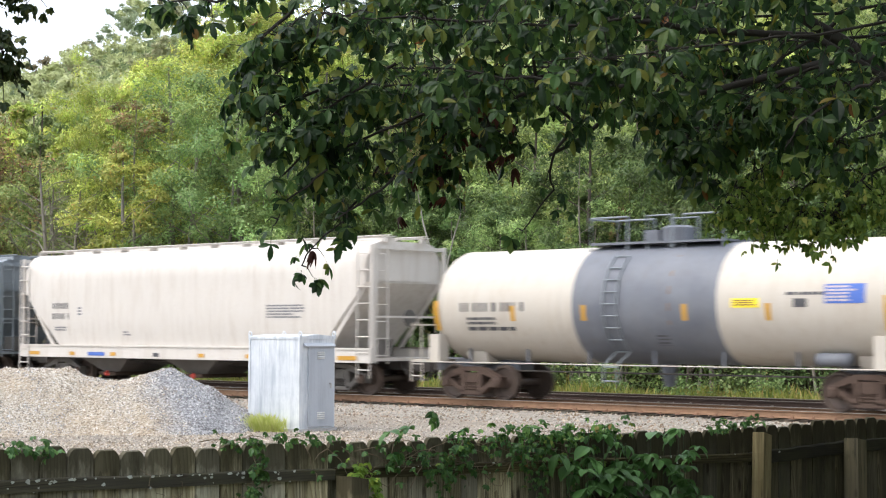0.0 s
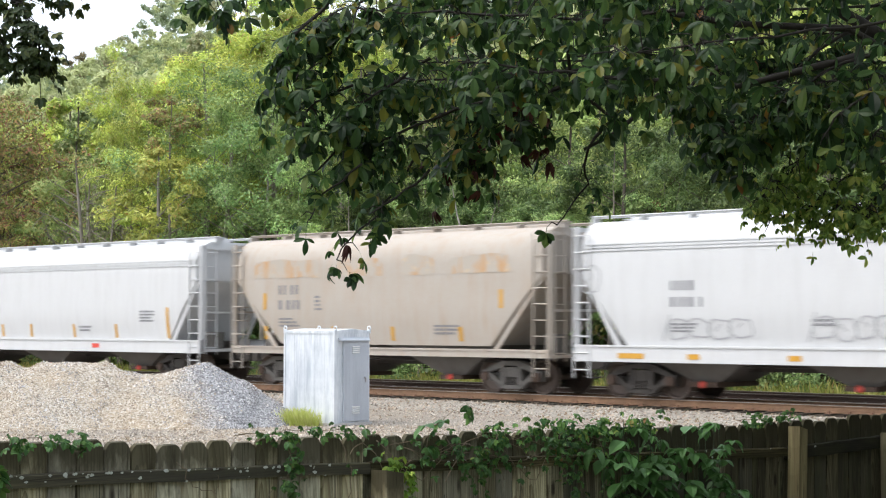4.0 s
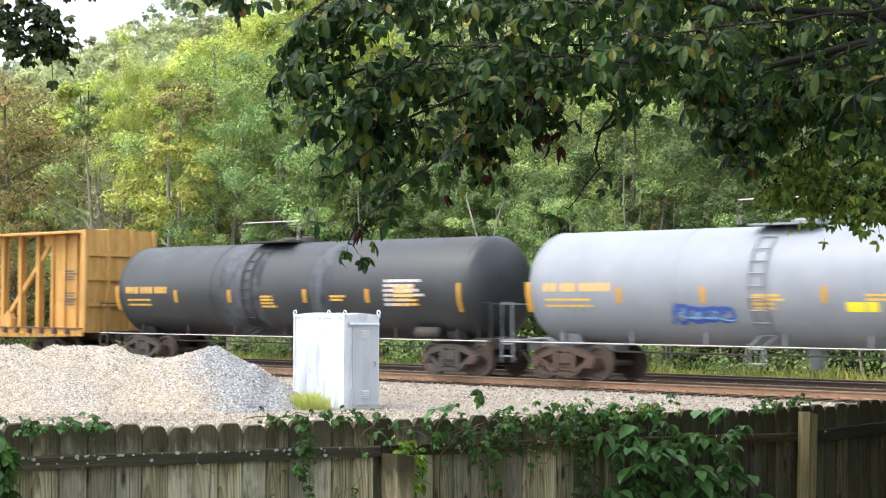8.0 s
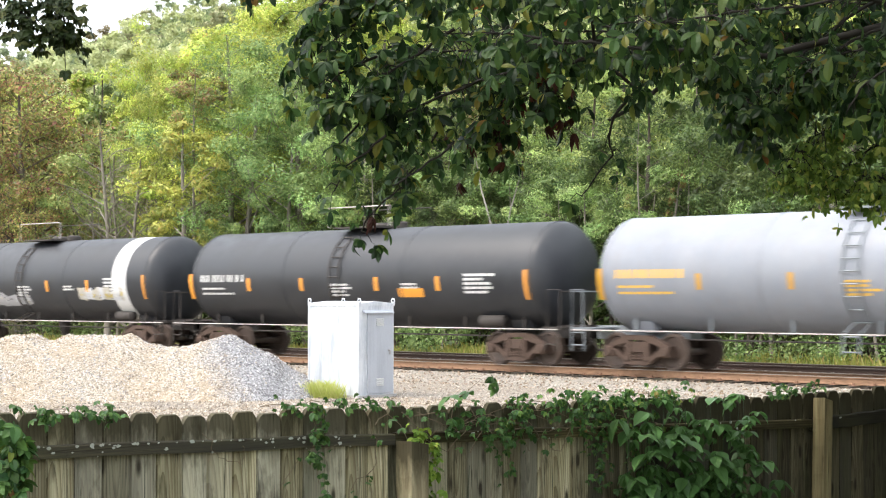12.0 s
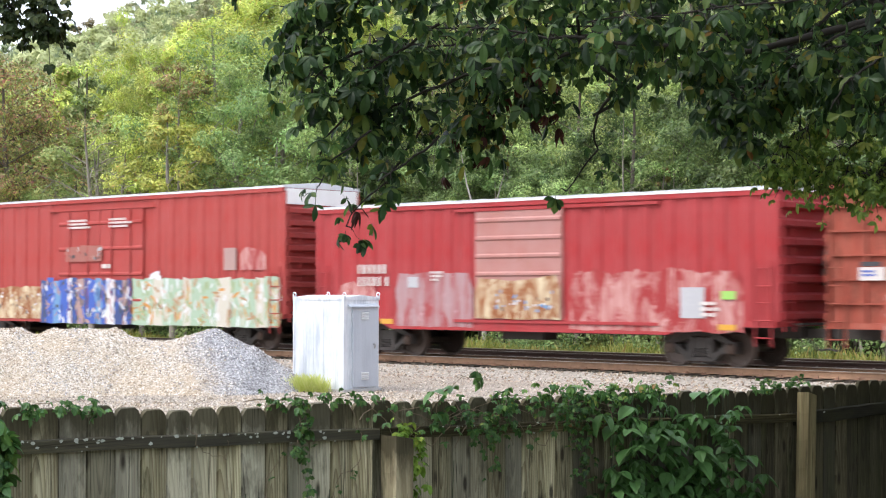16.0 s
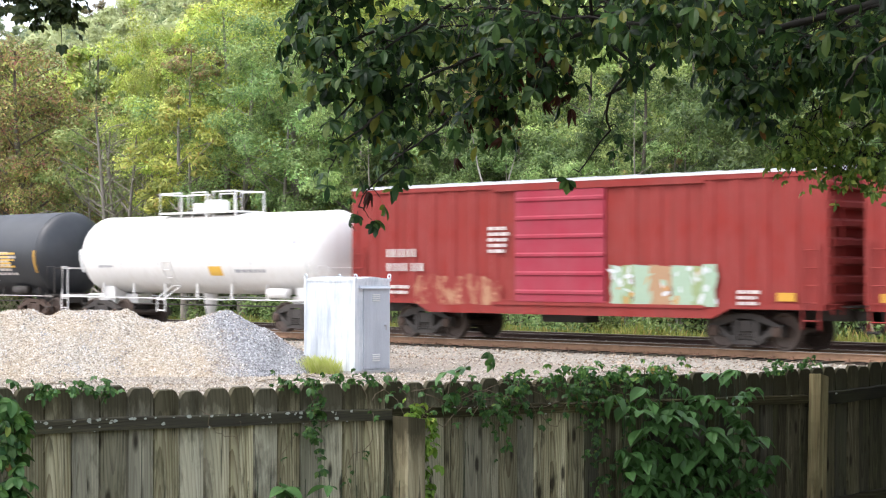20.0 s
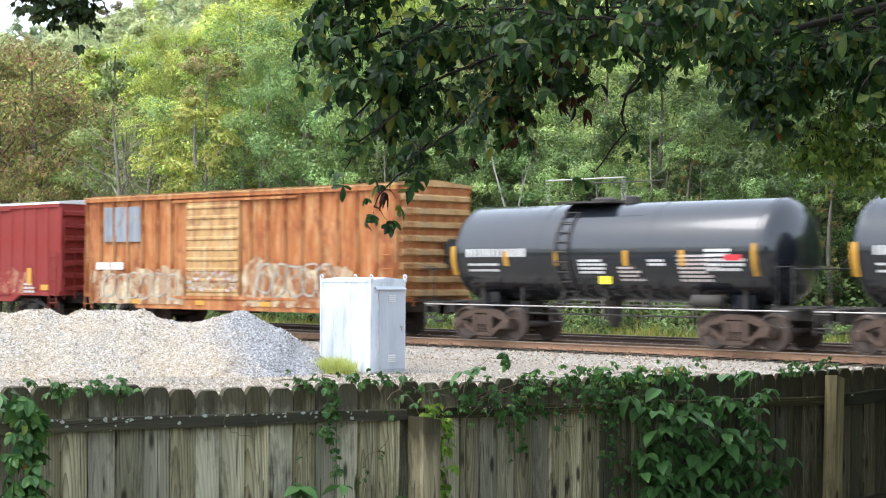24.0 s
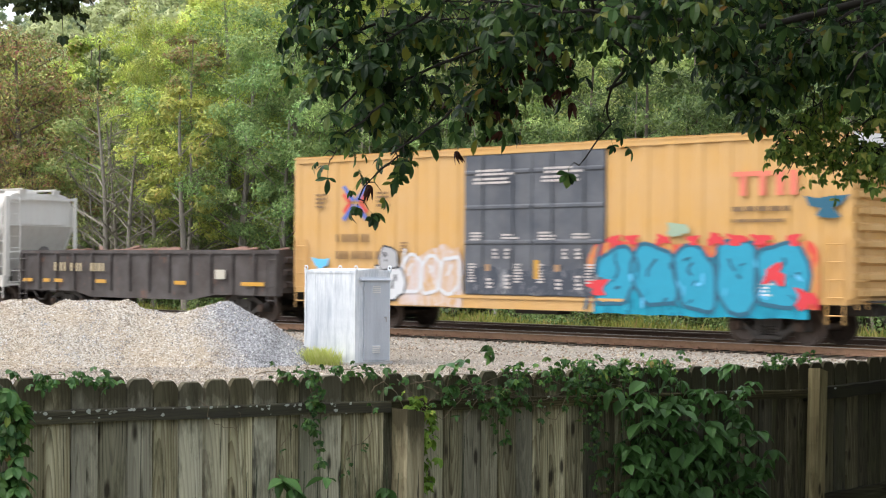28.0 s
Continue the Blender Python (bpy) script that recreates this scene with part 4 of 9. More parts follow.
RAIL_BLACK = wood("darker_fence_rail", ((0.022, 0.020, 0.013), (0.05, 0.045, 0.027), (0.10, 0.09, 0.055)), "x")
RAILWOOD = wood("mossy_fence_rail", ((0.026, 0.022, 0.011), (0.09, 0.076, 0.038), (0.25, 0.21, 0.105)), "x")
POSTWOOD = wood("fence_post_timber", ((0.065, 0.052, 0.027), (0.14, 0.115, 0.06), (0.22, 0.19, 0.105)), "z", False, 0.12)
POST_DARK = wood("dark_post_timber", ((0.13, 0.11, 0.07), (0.28, 0.24, 0.15), (0.42, 0.37, 0.25)), "z", True, 0.2)
LICHEN = plain("pale_lichen", (0.42, 0.44, 0.40), 0.95, 0.0, 0.3, 30)
FENCE = Matrix.Translation((-6.55, 6.9, 0)) @ Matrix.Rotation(math.atan2(0.998, 0.06), 4, "Z")


def fence_top(a):
    """Height of the boards' tops; a: metres along the fence, which follows the ground."""
    return float(np.interp(a, (-4.6, -2.5, -1.76, -0.76, 0.16, 1.1, 2.8, 3.45, 4.15, 4.66, 5.4, 7.4), (1.39, 1.326, 1.290, 1.273, 1.249, 1.226, 1.194, 1.184, 1.195, 1.202, 1.185, 1.17)))


def rail_top(a):
    return float(np.interp(a, (-4.6, -2.64, -1.65, -0.35, 3.0, 3.66, 4.6, 7.4), (1.24, 1.182, 1.150, 1.122, 1.012, 1.014, 1.042, 1.02)))


def build_fence():
    fence = thing("garden_fence", "weathered mossy wooden board fence with dog-eared tops", "fence", at=FENCE)
    rng = random.Random(41)
    kinds = []
    for w in (0.1455, 0.1495, 0.1385, 0.1475, 0.1425):
        s, c, t, e = Shape(), 0.031, 0.0115, 0.0045
        out = [(-w / 2, -1.75), (w / 2, -1.75), (w / 2, -c * 1.15), (w / 2 - c * 0.42, -c * 0.40), (w / 2 - c * 0.95, 0), (-w / 2 + c * 0.95, 0), (-w / 2 + c * 0.42, -c * 0.40), (-w / 2, -c * 1.15)]
        ins = [(u * (1 - 2 * e / w), z - (e if z > -1 else -e)) for u, z in out]
        n = len(out)
        v = [(u * (1 - 0.005 / w), -t + 0.019, z) for u, z in out] + [(u, -t, z) for u, z in ins] + [(u, t, z) for u, z in out]
        f = [tuple(range(n, 2 * n))] + [(i, (i + 1) % n, n + (i + 1) % n, n + i) for i in range(n)] + [(2 * n + i, 2 * n + (i + 1) % n, (i + 1) % n, i) for i in range(n)] + [tuple(range(3 * n - 1, 2 * n - 1, -1))]
        s.add(v, f)
        kinds.append((w, s.mesh("board", BOARD), s.mesh("board", BOARD_BLACK)))
    a = -4.6
    while a < 7.4:
        w, me, black = rng.choice(kinds)
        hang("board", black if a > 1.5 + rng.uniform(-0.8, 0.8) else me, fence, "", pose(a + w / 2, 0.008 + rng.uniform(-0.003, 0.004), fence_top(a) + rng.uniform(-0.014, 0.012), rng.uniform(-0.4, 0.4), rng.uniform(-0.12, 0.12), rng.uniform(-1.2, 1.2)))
        a += w + (0.007 if abs(a + w + 1.65) < 0.07 else rng.choice((0.0015, 0.002, 0.003, 0.004)))
    for k, (a0, a1, drop) in enumerate(((-4.6, -0.42, 0), (-0.42, 3.45, 0), (3.45, 4.66, 0), (4.66, 7.4, 0), (-4.6, -0.42, 0.78), (-0.42, 3.45, 0.78), (3.45, 4.66, 0.76), (4.66, 7.4, 0.76))):
        z0, z1 = rail_top(a0 + 0.01) - drop, rail_top(a1 - 0.01 if a1 < 7 else a1) - drop
        if 3 < a0 < 4:
            z0 = rail_top(3.6) - drop
        s = Shape()
        n = 14
        hgt = 0.090 if a0 > 3 else 0.060
        for i in range(n + 1):
            x, z = a0 + 0.004 + (a1 - a0 - 0.008) * i / n, z0 + (z1 - z0) * i / n + 0.003 * math.sin(i * 1.7 + k)
            s.v += [(x, -0.045, z - hgt), (x, -0.045, z - 0.006), (x, -0.039, z), (x, -0.001, z), (x, -0.001, z - hgt)]
        for i in range(n):
            s.f += [(5 * i + j, 5 * i + (j + 1) % 5, 5 * i + 5 + (j + 1) % 5, 5 * i + 5 + j) for j in range(5)]
        s.f += [(4, 3, 2, 1, 0), tuple(5 * n + j for j in range(5))]
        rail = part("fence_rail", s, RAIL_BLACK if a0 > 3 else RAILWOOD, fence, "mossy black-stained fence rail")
        if drop == 0:
            spots = Shape()
            for _ in range(80 if k == 0 else 14 if k == 1 else 3):
                x = rng.uniform(a0 + 1.4, min(a1, a0 + 3.9)) if k == 0 else rng.uniform(a0, a1)
                z = z0 + (z1 - z0) * (x - a0) / (a1 - a0) - rng.choice((0.004, 0.004, 0.02, 0.012, 0.06)) * rng.random()
                r = rng.uniform(0.003, 0.014)
                m = 7
                spots.add([(x + r * rng.uniform(0.6, 1.5) * math.cos(q), -0.047, z - 0.004 + r * rng.uniform(0.4, 0.9) * math.sin(q)) for q in (2 * math.pi * j / m for j in range(m))], [tuple(range(m))])
            tagged(part("lichen", spots, LICHEN, rail, "pale grey lichen spots"), kind="stuff")
    for a, w, top in ((-0.36, 0.125, 1.088), (3.50, 0.095, 1.162), (-3.2, 0.095, 1.12), (4.69, 0.12, 1.07)):
        s = Shape()
        hw = w / 2
        s.add([(-hw, -hw, -1.9), (hw, -hw, -1.9), (hw, hw, -1.9), (-hw, hw, -1.9), (-hw, -hw, 0.0), (hw, -hw, -0.022), (hw, hw, -0.026), (-hw, hw, -0.004)],
              [(3, 2, 1, 0), (4, 5, 6, 7), (0, 1, 5, 4), (1, 2, 6, 5), (2, 3, 7, 6), (3, 0, 4, 7)])
        o = part("fence_post", s, POSTWOOD if a > 0 else POST_DARK, fence, "square yellowed fence post" if a > 0 else "square dark weathered fence post")
        o.matrix_basis = pose(a, -0.048 - hw, top, 0, 2.3 if a > 3 and a < 4 else 0, 0)
    return fence


build_fence()


# ---- leaves ----
def blade(length, width, fold=0.18, droop=0.25, tip=0.5, n=4, sharp=0.8):
    """One leaflet along +x: a folded, drooping blade; vertices and faces."""
    v, f = [], []
    for i in range(n + 1):
        t = i / n
        w = width * math.sin(math.pi * min(1, t ** tip * 0.98 + 0.01)) ** sharp if 0 < i < n else 0.002
        x, z = length * t, -droop * length * t * t
        v += [(x, -w, z + fold * w), (x, 0, z), (x, w, z + fold * w)]
    for i in range(n):
        f += [(3 * i, 3 * i + 3, 3 * i + 4, 3 * i + 1), (3 * i + 1, 3 * i + 4, 3 * i + 5, 3 * i + 2)]
    return v, f


def palmate(rng, size, leaflets=5, stalk=0.05, spread=75, width=0.2, droop=0.35, tip=1.5):
    """A hand-shaped leaf: leaflets fanned from a stalk's end, hanging."""
    s = Shape()
    for k in range(leaflets):
        a = radians(-spread + 2 * spread * k / max(1, leaflets - 1) + rng.uniform(-7, 7)) if leaflets > 1 else 0
        ln = size * (1 - 0.35 * abs(k - (leaflets - 1) / 2) / (leaflets / 2)) * rng.uniform(0.85, 1.1)
        v, f = blade(ln, ln * width, 0.25, droop * rng.uniform(0.6, 1.4), 1 / tip, 5, 0.62)
        m = Matrix.Translation((stalk, 0, 0)) @ Matrix.Rotation(a, 4, "Z") @ Matrix.Rotation(radians(rng.uniform(-8, 22)), 4, "Y")
        s.add([m @ Vector(p) for p in v], f)
    s.add([(0, -0.0015, 0), (stalk, -0.0015, 0), (stalk, 0.0015, 0), (0, 0.0015, 0)], [(0, 1, 2, 3)])
    return s


def scatter_leaves(name, shapes, places, m, parent, label, singles=0, single_name="leaf"):
    """Places are poses. The first singles become objects, the rest one joined mesh."""
    meshes = [s.mesh(single_name, m) for s in shapes]
    for i, pl in enumerate(places[:singles]):
        hang(single_name, meshes[i % len(meshes)], parent, "", pl)
    rest = places[singles:]
    if not rest:
        return
    vs, fs, n = [], [], 0
    data = [(np.array(s.v), s.f) for s in shapes]
    for i, pl in enumerate(rest):
        v, f = data[i % len(data)]
        mat = np.array(pl)
        vs.append(v @ mat[:3, :3].T + mat[:3, 3])
        fs += [tuple(n + k for k in q) for q in f]
        n += len(v)
    me = bpy.data.meshes.new(name)
    me.from_pydata(np.concatenate(vs).tolist(), [], fs)
    me.materials.append(m)
    tagged(hang(name, me, parent, label), kind="stuff")


def leaf_pose(p, yaw, pitch, roll, scale=1.0):
    return Matrix.Translation(p) @ Matrix.Rotation(yaw, 4, "Z") @ Matrix.Rotation(pitch, 4, "Y") @ Matrix.Rotation(roll, 4, "X") @ Matrix.Diagonal((scale, scale, scale, 1))


TREE_LEAF = leafy("dark_hanging_leaves", [(0.0, (0.010, 0.026, 0.010)), (0.42, (0.036, 0.082, 0.027)), (0.75, (0.09, 0.170, 0.046)), (0.93, (0.16, 0.22, 0.05)), (0.99, (0.22, 0.21, 0.03)), (1.0, (0.24, 0.08, 0.03))], 0.56, 0.42)
SPRAY_LEAF = leafy("yellow_green_spray_leaves", [(0.0, (0.07, 0.13, 0.027)), (0.5, (0.15, 0.24, 0.048)), (0.85, (0.29, 0.39, 0.075)), (1.0, (0.40, 0.39, 0.09))], 0.55, 0.4)
DEAD_LEAF = leafy("withered_brown_leaves", [(0.0, (0.030, 0.010, 0.008)), (0.6, (0.06, 0.018, 0.012)), (1.0, (0.11, 0.035, 0.02))], 0.2, 0.7)
MAPLE_LEAF = leafy("small_maple_leaves", [(0.0, (0.018, 0.034, 0.010)), (0.7, (0.045, 0.07, 0.02)), (1.0, (0.10, 0.11, 0.03))], 0.25, 0.5)
LIMB = plain("dark_limb_bark", (0.016, 0.013, 0.010), 0.95, 0.0, 0.4, 25)


class Boughs:
    """A tree that hangs into view: limbs, twigs and hand-shaped leaves."""

    def __init__(self, ob, seed):
        self.ob, self.rng, self.places, self.dead, self.twigs = ob, random.Random(seed), [], [], Shape()

    def bough(self, *points, r=0.012, leaves=60, out=0.20, drop=0.10, dead=0, clear=0.0):
        pts = [Vector(p) for p in points]
        fine = []
        for i in range(len(pts) - 1):
            for k in range(4):
                q = pts[i].lerp(pts[i + 1], k / 4)
                fine.append(q + Vector([self.rng.uniform(-0.012, 0.012) for _ in range(3)]))
        fine.append(pts[-1])
        part("bough", Shape().tube(fine, r, 6, 0.003), LIMB, self.ob, "", True)
        rng = self.rng
        for kind, count in ((self.places, int(leaves * 1.7)), (self.dead, dead)):
            for _ in range(count):
                u = clear + (1 - clear) * rng.random() ** 0.68
                j = u * (len(fine) - 1)
                p = fine[int(j)].lerp(fine[min(int(j) + 1, len(fine) - 1)], j - int(j))
                side = Vector((rng.gauss(0, 1), rng.gauss(0, 1), rng.gauss(-0.25, 0.7))).normalized()
                ln = out * rng.uniform(0.15, 1.0)
                e = p + side * ln + Vector((0, 0, -drop * rng.random() * ln / out))
                if rng.random() < 0.4:
                    self.twigs.tube([p, p.lerp(e, 0.5) + Vector((0, 0, 0.02)), e], 0.004, 4, 0.0015)
                yaw = math.atan2(side.y, side.x) + rng.uniform(-0.7, 0.7)
                kind.append(leaf_pose(e, yaw, rng.uniform(0.35, 1.35), rng.uniform(-0.5, 0.5), rng.uniform(0.7, 1.15)))
        return fine

    def done(self, shapes, m, dead_shapes=None, singles=300):
        self.rng.shuffle(self.places)
        if self.twigs.v:
            tagged(part("twig_web", self.twigs, LIMB, self.ob), kind="stuff")
        scatter_leaves("foliage", shapes, self.places, m, self.ob, "dark green hand-shaped leaves", singles, "leaf")
        if self.dead:
            scatter_leaves("withered_foliage", dead_shapes, self.dead, DEAD_LEAF, self.ob, "withered red-brown leaf clusters", len(self.dead), "withered_leaf")


def build_overhang():
    tree = thing("shade_tree", "large shade tree with dark hand-shaped leaves hanging over the fence", "tree")
    b = Boughs(tree, 9)
    rng = random.Random(10)
    trunk = [(-1.9, 9.7, -0.5), (-2.0, 9.6, 0.8), (-2.4, 9.2, 1.9), (-3.45, 8.38, 2.56)]
    part("trunk", Shape().tube(trunk, 0.2, 10, 0.07), LIMB, tree, "dark rough trunk", True)
    part("trunk", Shape().tube([(-2.4, 9.2, 1.9), (-2.6, 8.6, 3.4), (-3.2, 7.6, 4.8), (-3.8, 6.6, 5.6)], 0.12, 8, 0.04), LIMB, tree, "", True)
    part("limb", Shape().tube([(-3.45, 8.38, 2.56), (-3.89, 7.94, 3.08), (-4.17, 7.83, 3.32), (-4.31, 7.63, 3.45), (-4.44, 7.36, 3.67), (-4.6, 7.0, 4.2)], 0.05, 8, 0.02), LIMB, tree, "", True)
    part("limb", Shape().tube([(-3.85, 7.86, 3.06), (-4.15, 7.4, 3.32), (-4.52, 6.97, 3.33), (-4.79, 6.68, 3.39), (-5.13, 6.41, 3.30), (-5.26, 6.62, 3.07)], 0.02, 8, 0.011), LIMB, tree, "", True)
    b.bough((-3.67, 7.34, 3.6), (-4.34, 6.69, 3.38), (-4.75, 6.36, 3.30), (-5.15, 6.02, 3.32), (-5.43, 5.63, 3.32), (-5.58, 5.42, 3.33), leaves=110)
    b.bough((-4.55, 7.27, 3.28), (-5.14, 6.65, 3.14), (-5.63, 6.36, 3.13), (-5.93, 6.08, 3.09), (-6.06, 5.95, 3.12), r=0.011, leaves=150)
    b.bough((-5.09, 6.41, 3.03), (-5.47, 5.99, 2.90), (-5.77, 5.76, 2.75), (-5.9, 5.72, 2.68), leaves=95, out=0.19)
    b.bough((-5.65, 6.01, 2.77), (-5.81, 5.93, 2.55), (-5.82, 5.79, 2.38), (-5.93, 5.72, 2.27), (-5.98, 5.69, 2.18), r=0.007, leaves=10, out=0.12, drop=0.06, dead=2)
    b.bough((-5.62, 5.51, 2.62), (-5.82, 5.45, 2.47), (-5.87, 5.41, 2.36), r=0.006, leaves=4, out=0.10, drop=0.04)
    b.bough((-5.62, 6.34, 2.93), (-5.7, 6.35, 2.74), (-5.80, 6.37, 2.66), r=0.008, leaves=44, out=0.16, dead=14)
    b.bough((-5.29, 6.18, 3.02), (-5.23, 6.23, 2.86), (-5.3, 6.31, 2.80), r=0.007, leaves=18, out=0.16, dead=18, drop=0.05)
    b.bough((-5.26, 6.62, 3.07), (-5.07, 6.7, 2.88), (-5.12, 6.57, 2.74), (-5.2, 6.66, 2.56), (-5.3, 6.55, 2.36), r=0.012, leaves=6, out=0.12, drop=0.08)
    b.bough((-3.9, 7.61, 3.1), (-4.31, 7.24, 2.9), (-4.56, 6.98, 2.85), (-4.62, 6.9, 2.78), leaves=70, r=0.014, out=0.14, drop=0.05)
    b.bough((-6.06, 5.63, 3.63), (-6.26, 5.37, 3.46), (-6.54, 5.21, 3.49), leaves=26, out=0.12)
    b.bough((-5.87, 5.68, 3.53), (-6.0, 5.43, 3.26), (-6.11, 5.46, 3.11), (-6.18, 5.56, 2.91), leaves=46, out=0.13)
    b.bough((-4.32, 6.65, 3.09), (-4.48, 6.48, 2.95), (-4.41, 6.45, 2.88), leaves=44, out=0.12, drop=0.05)
    b.bough((-3.75, 7.44, 3.25), (-4.18, 7.17, 3.08), (-4.28, 6.94, 2.9), leaves=55)
    b.bough((-4.09, 7.3, 3.61), (-4.73, 6.79, 3.53), (-5.3, 6.2, 3.55), (-5.75, 5.90, 3.6), leaves=120)
    b.bough((-4.3, 6.2, 2.95), (-4.75, 5.95, 3.0), (-5.1, 5.6, 3.05), leaves=60, out=0.18)
    # the dark inner boughs beside the limb
    b.bough((-4.42, 8.13, 3.51), (-4.65, 7.81, 3.25), (-4.75, 7.55, 3.03), (-4.81, 7.42, 2.79), (-4.81, 7.44, 2.68), r=0.012, leaves=46, out=0.15, drop=0.06)
    b.bough((-4.7, 7.79, 3.2), (-4.89, 7.44, 3.12), (-4.97, 7.3, 2.97), (-4.94, 7.33, 2.88), r=0.01, leaves=34, out=0.15, drop=0.06)
    b.bough((-4.5, 7.91, 3.19), (-4.61, 7.63, 3.05), (-4.65, 7.51, 2.93), (-4.68, 7.5, 2.85), r=0.01, leaves=34, out=0.15, drop=0.06)
    part("limb", Shape().tube([(-4.17, 7.6, 3.22), (-4.69, 7.34, 3.09), (-5.01, 7.01, 3.03), (-5.13, 6.83, 2.84), (-5.27, 6.73, 2.75)], 0.02, 8, 0.008), LIMB, tree, "", True)
    # nearer boughs with lighter leaves
    b.bough((-3.43, 6.69, 2.95), (-3.55, 6.52, 2.87), (-3.63, 6.38, 2.76), (-3.7, 6.36, 2.65), r=0.009, leaves=24, out=0.13, drop=0.06)
    b.bough((-3.4, 6.73, 2.82), (-3.52, 6.56, 2.72), (-3.61, 6.53, 2.61), r=0.008, leaves=18, out=0.13, drop=0.06)
    # leafy boughs on the garden side of the limbs
    b.bough((-3.2, 6.9, 3.25), (-3.75, 6.35, 3.12), (-4.15, 5.95, 3.05), (-4.5, 5.7, 3.02), r=0.008, leaves=70, out=0.2, drop=0.06)
    b.bough((-3.3, 7.0, 3.5), (-3.9, 6.5, 3.42), (-4.4, 6.0, 3.36), (-4.8, 5.7, 3.35), r=0.008, leaves=80, out=0.22, drop=0.06)
    b.bough((-3.1, 7.1, 3.05), (-3.5, 6.8, 2.98), (-3.8, 6.5, 2.92), r=0.007, leaves=36, out=0.16, drop=0.05)
    # the drooping end over the fence
    b.bough((-5.75, 5.64, 3.31), (-5.84, 5.43, 3.11), (-5.87, 5.32, 3.02), r=0.008, leaves=26, out=0.11, drop=0.06)
    b.bough((-5.8, 5.61, 3.02), (-5.89, 5.4, 2.87), (-5.86, 5.34, 2.72), r=0.008, leaves=26, out=0.11, drop=0.07)
    b.bough((-5.77, 5.65, 2.8), (-5.86, 5.45, 2.6), (-5.83, 5.38, 2.50), r=0.007, leaves=8, out=0.10, drop=0.06)
    b.bough((-5.52, 5.86, 3.15), (-5.69, 5.58, 2.92), (-5.76, 5.42, 2.80), r=0.009, leaves=40, out=0.13, drop=0.08)
    b.bough((-5.63, 5.74, 3.47), (-5.76, 5.49, 3.35), (-5.80, 5.34, 3.24), r=0.008, leaves=36, out=0.13, drop=0.08)
    b.bough((-5.53, 5.88, 2.61), (-5.59, 5.7, 2.47), (-5.62, 5.55, 2.38), r=0.007, leaves=9, out=0.11, drop=0.05)
    # a further layer behind
    b.bough((-4.4, 8.4, 3.35), (-5.0, 7.9, 3.25), (-5.7, 7.2, 3.3), (-6.4, 6.6, 3.3), leaves=140, out=0.28)
    b.bough((-4.3, 8.3, 3.7), (-5.0, 7.7, 3.65), (-5.8, 7.0, 3.6), (-6.5, 6.4, 3.65), leaves=140, out=0.28)
    b.bough((-4.2, 8.5, 3.1), (-4.7, 8.1, 3.05), (-5.1, 7.8, 3.05), leaves=30, out=0.16)
    b.bough((-4.1, 8.6, 3.5), (-4.6, 8.2, 3.45), (-5.2, 7.6, 3.5), leaves=75, out=0.26)
    b.bough((-3.9, 8.9, 3.3), (-4.5, 8.4, 3.3), (-5.1, 7.8, 3.3), leaves=45, out=0.22)
    b.bough((-3.8, 9.0, 3.75), (-4.6, 8.5, 3.65), (-5.4, 7.8, 3.6), (-6.1, 7.2, 3.6), leaves=100, out=0.28)
    # boughs above, out of sight, added to shade the fence and leaves
    for i in range(14):
        p = Vector((rng.uniform(-7.2, -3.0), rng.uniform(8.2, 11.5), rng.uniform(4.5, 5.8)))
        b.bough(Vector((-2.8, 8.6, 4.2)), p.lerp(Vector((-2.8, 8.6, 4.6)), 0.45), p, leaves=24, out=0.5, clear=0.3)
    for i in range(16):
        a = rng.uniform(0, 1)
        p = Vector((-3.2 - 2.4 * a + rng.uniform(-0.8, 0.8), 7.6 - 1.9 * a + rng.uniform(-0.9, 0.9), rng.uniform(4.1, 5.6)))
        q = p + Vector((rng.uniform(-1.2, 0.4), rng.uniform(-1.0, 0.8), rng.uniform(-0.3, 0.3)))
        b.bough(Vector((-3.2, 7.6, 4.8)), p, q, leaves=22, out=0.5, clear=0.35)
    # unseen foliage overhead and to the right, added to hold back sky light
    nr = np.random.RandomState(3)
    cs = np.array([(rng.uniform(-9.5, 1.0), rng.uniform(6.3, 14.0), rng.uniform(5.6, 7.4)) for _ in range(45)] + [(rng.uniform(-4.0, 1.5), rng.uniform(3.5, 7.0), rng.uniform(5.2, 7.4)) for _ in range(40)] + [(rng.uniform(-2.6, 2.5), rng.uniform(9.0, 16.0), rng.uniform(0.9, 5.5)) for _ in range(50)] + [(-0.5 * y + rng.uniform(1.7, 4), y, rng.uniform(0.6, 4.6)) for y in np.linspace(9.5, 16, 65)])
    tagged(hang("crown", quads_mesh("crown", leaf_cloud(nr, cs, np.full((200, 3), 0.9), 28000, 0.14), TREE_LEAF), tree, "unseen leaf mass added to shade fence and boughs"), kind="stuff")
    shapes = [palmate(rng, rng.uniform(0.062, 0.098), rng.choice((5, 5, 4, 3)), 0.045, rng.uniform(55, 100), rng.uniform(0.21, 0.30), rng.uniform(0.15, 0.55), 0.74) for _ in range(14)]
    dead = [palmate(rng, 0.06, 6, 0.02, 60, 0.22, 1.2) for _ in range(4)]
    b.done(shapes, TREE_LEAF, dead)
    sprays = thing("spray_tree", "tree with fine yellow-green leaf sprays over the fence's end", "tree")
    f = Boughs(sprays, 23)
    part("trunk", Shape().tube([(-1.3, 10.6, -0.5), (-1.4, 10.3, 1.2), (-2.4, 9.0, 2.6), (-3.68, 7.45, 2.68)], 0.12, 8, 0.02), LIMB, sprays, "", True)
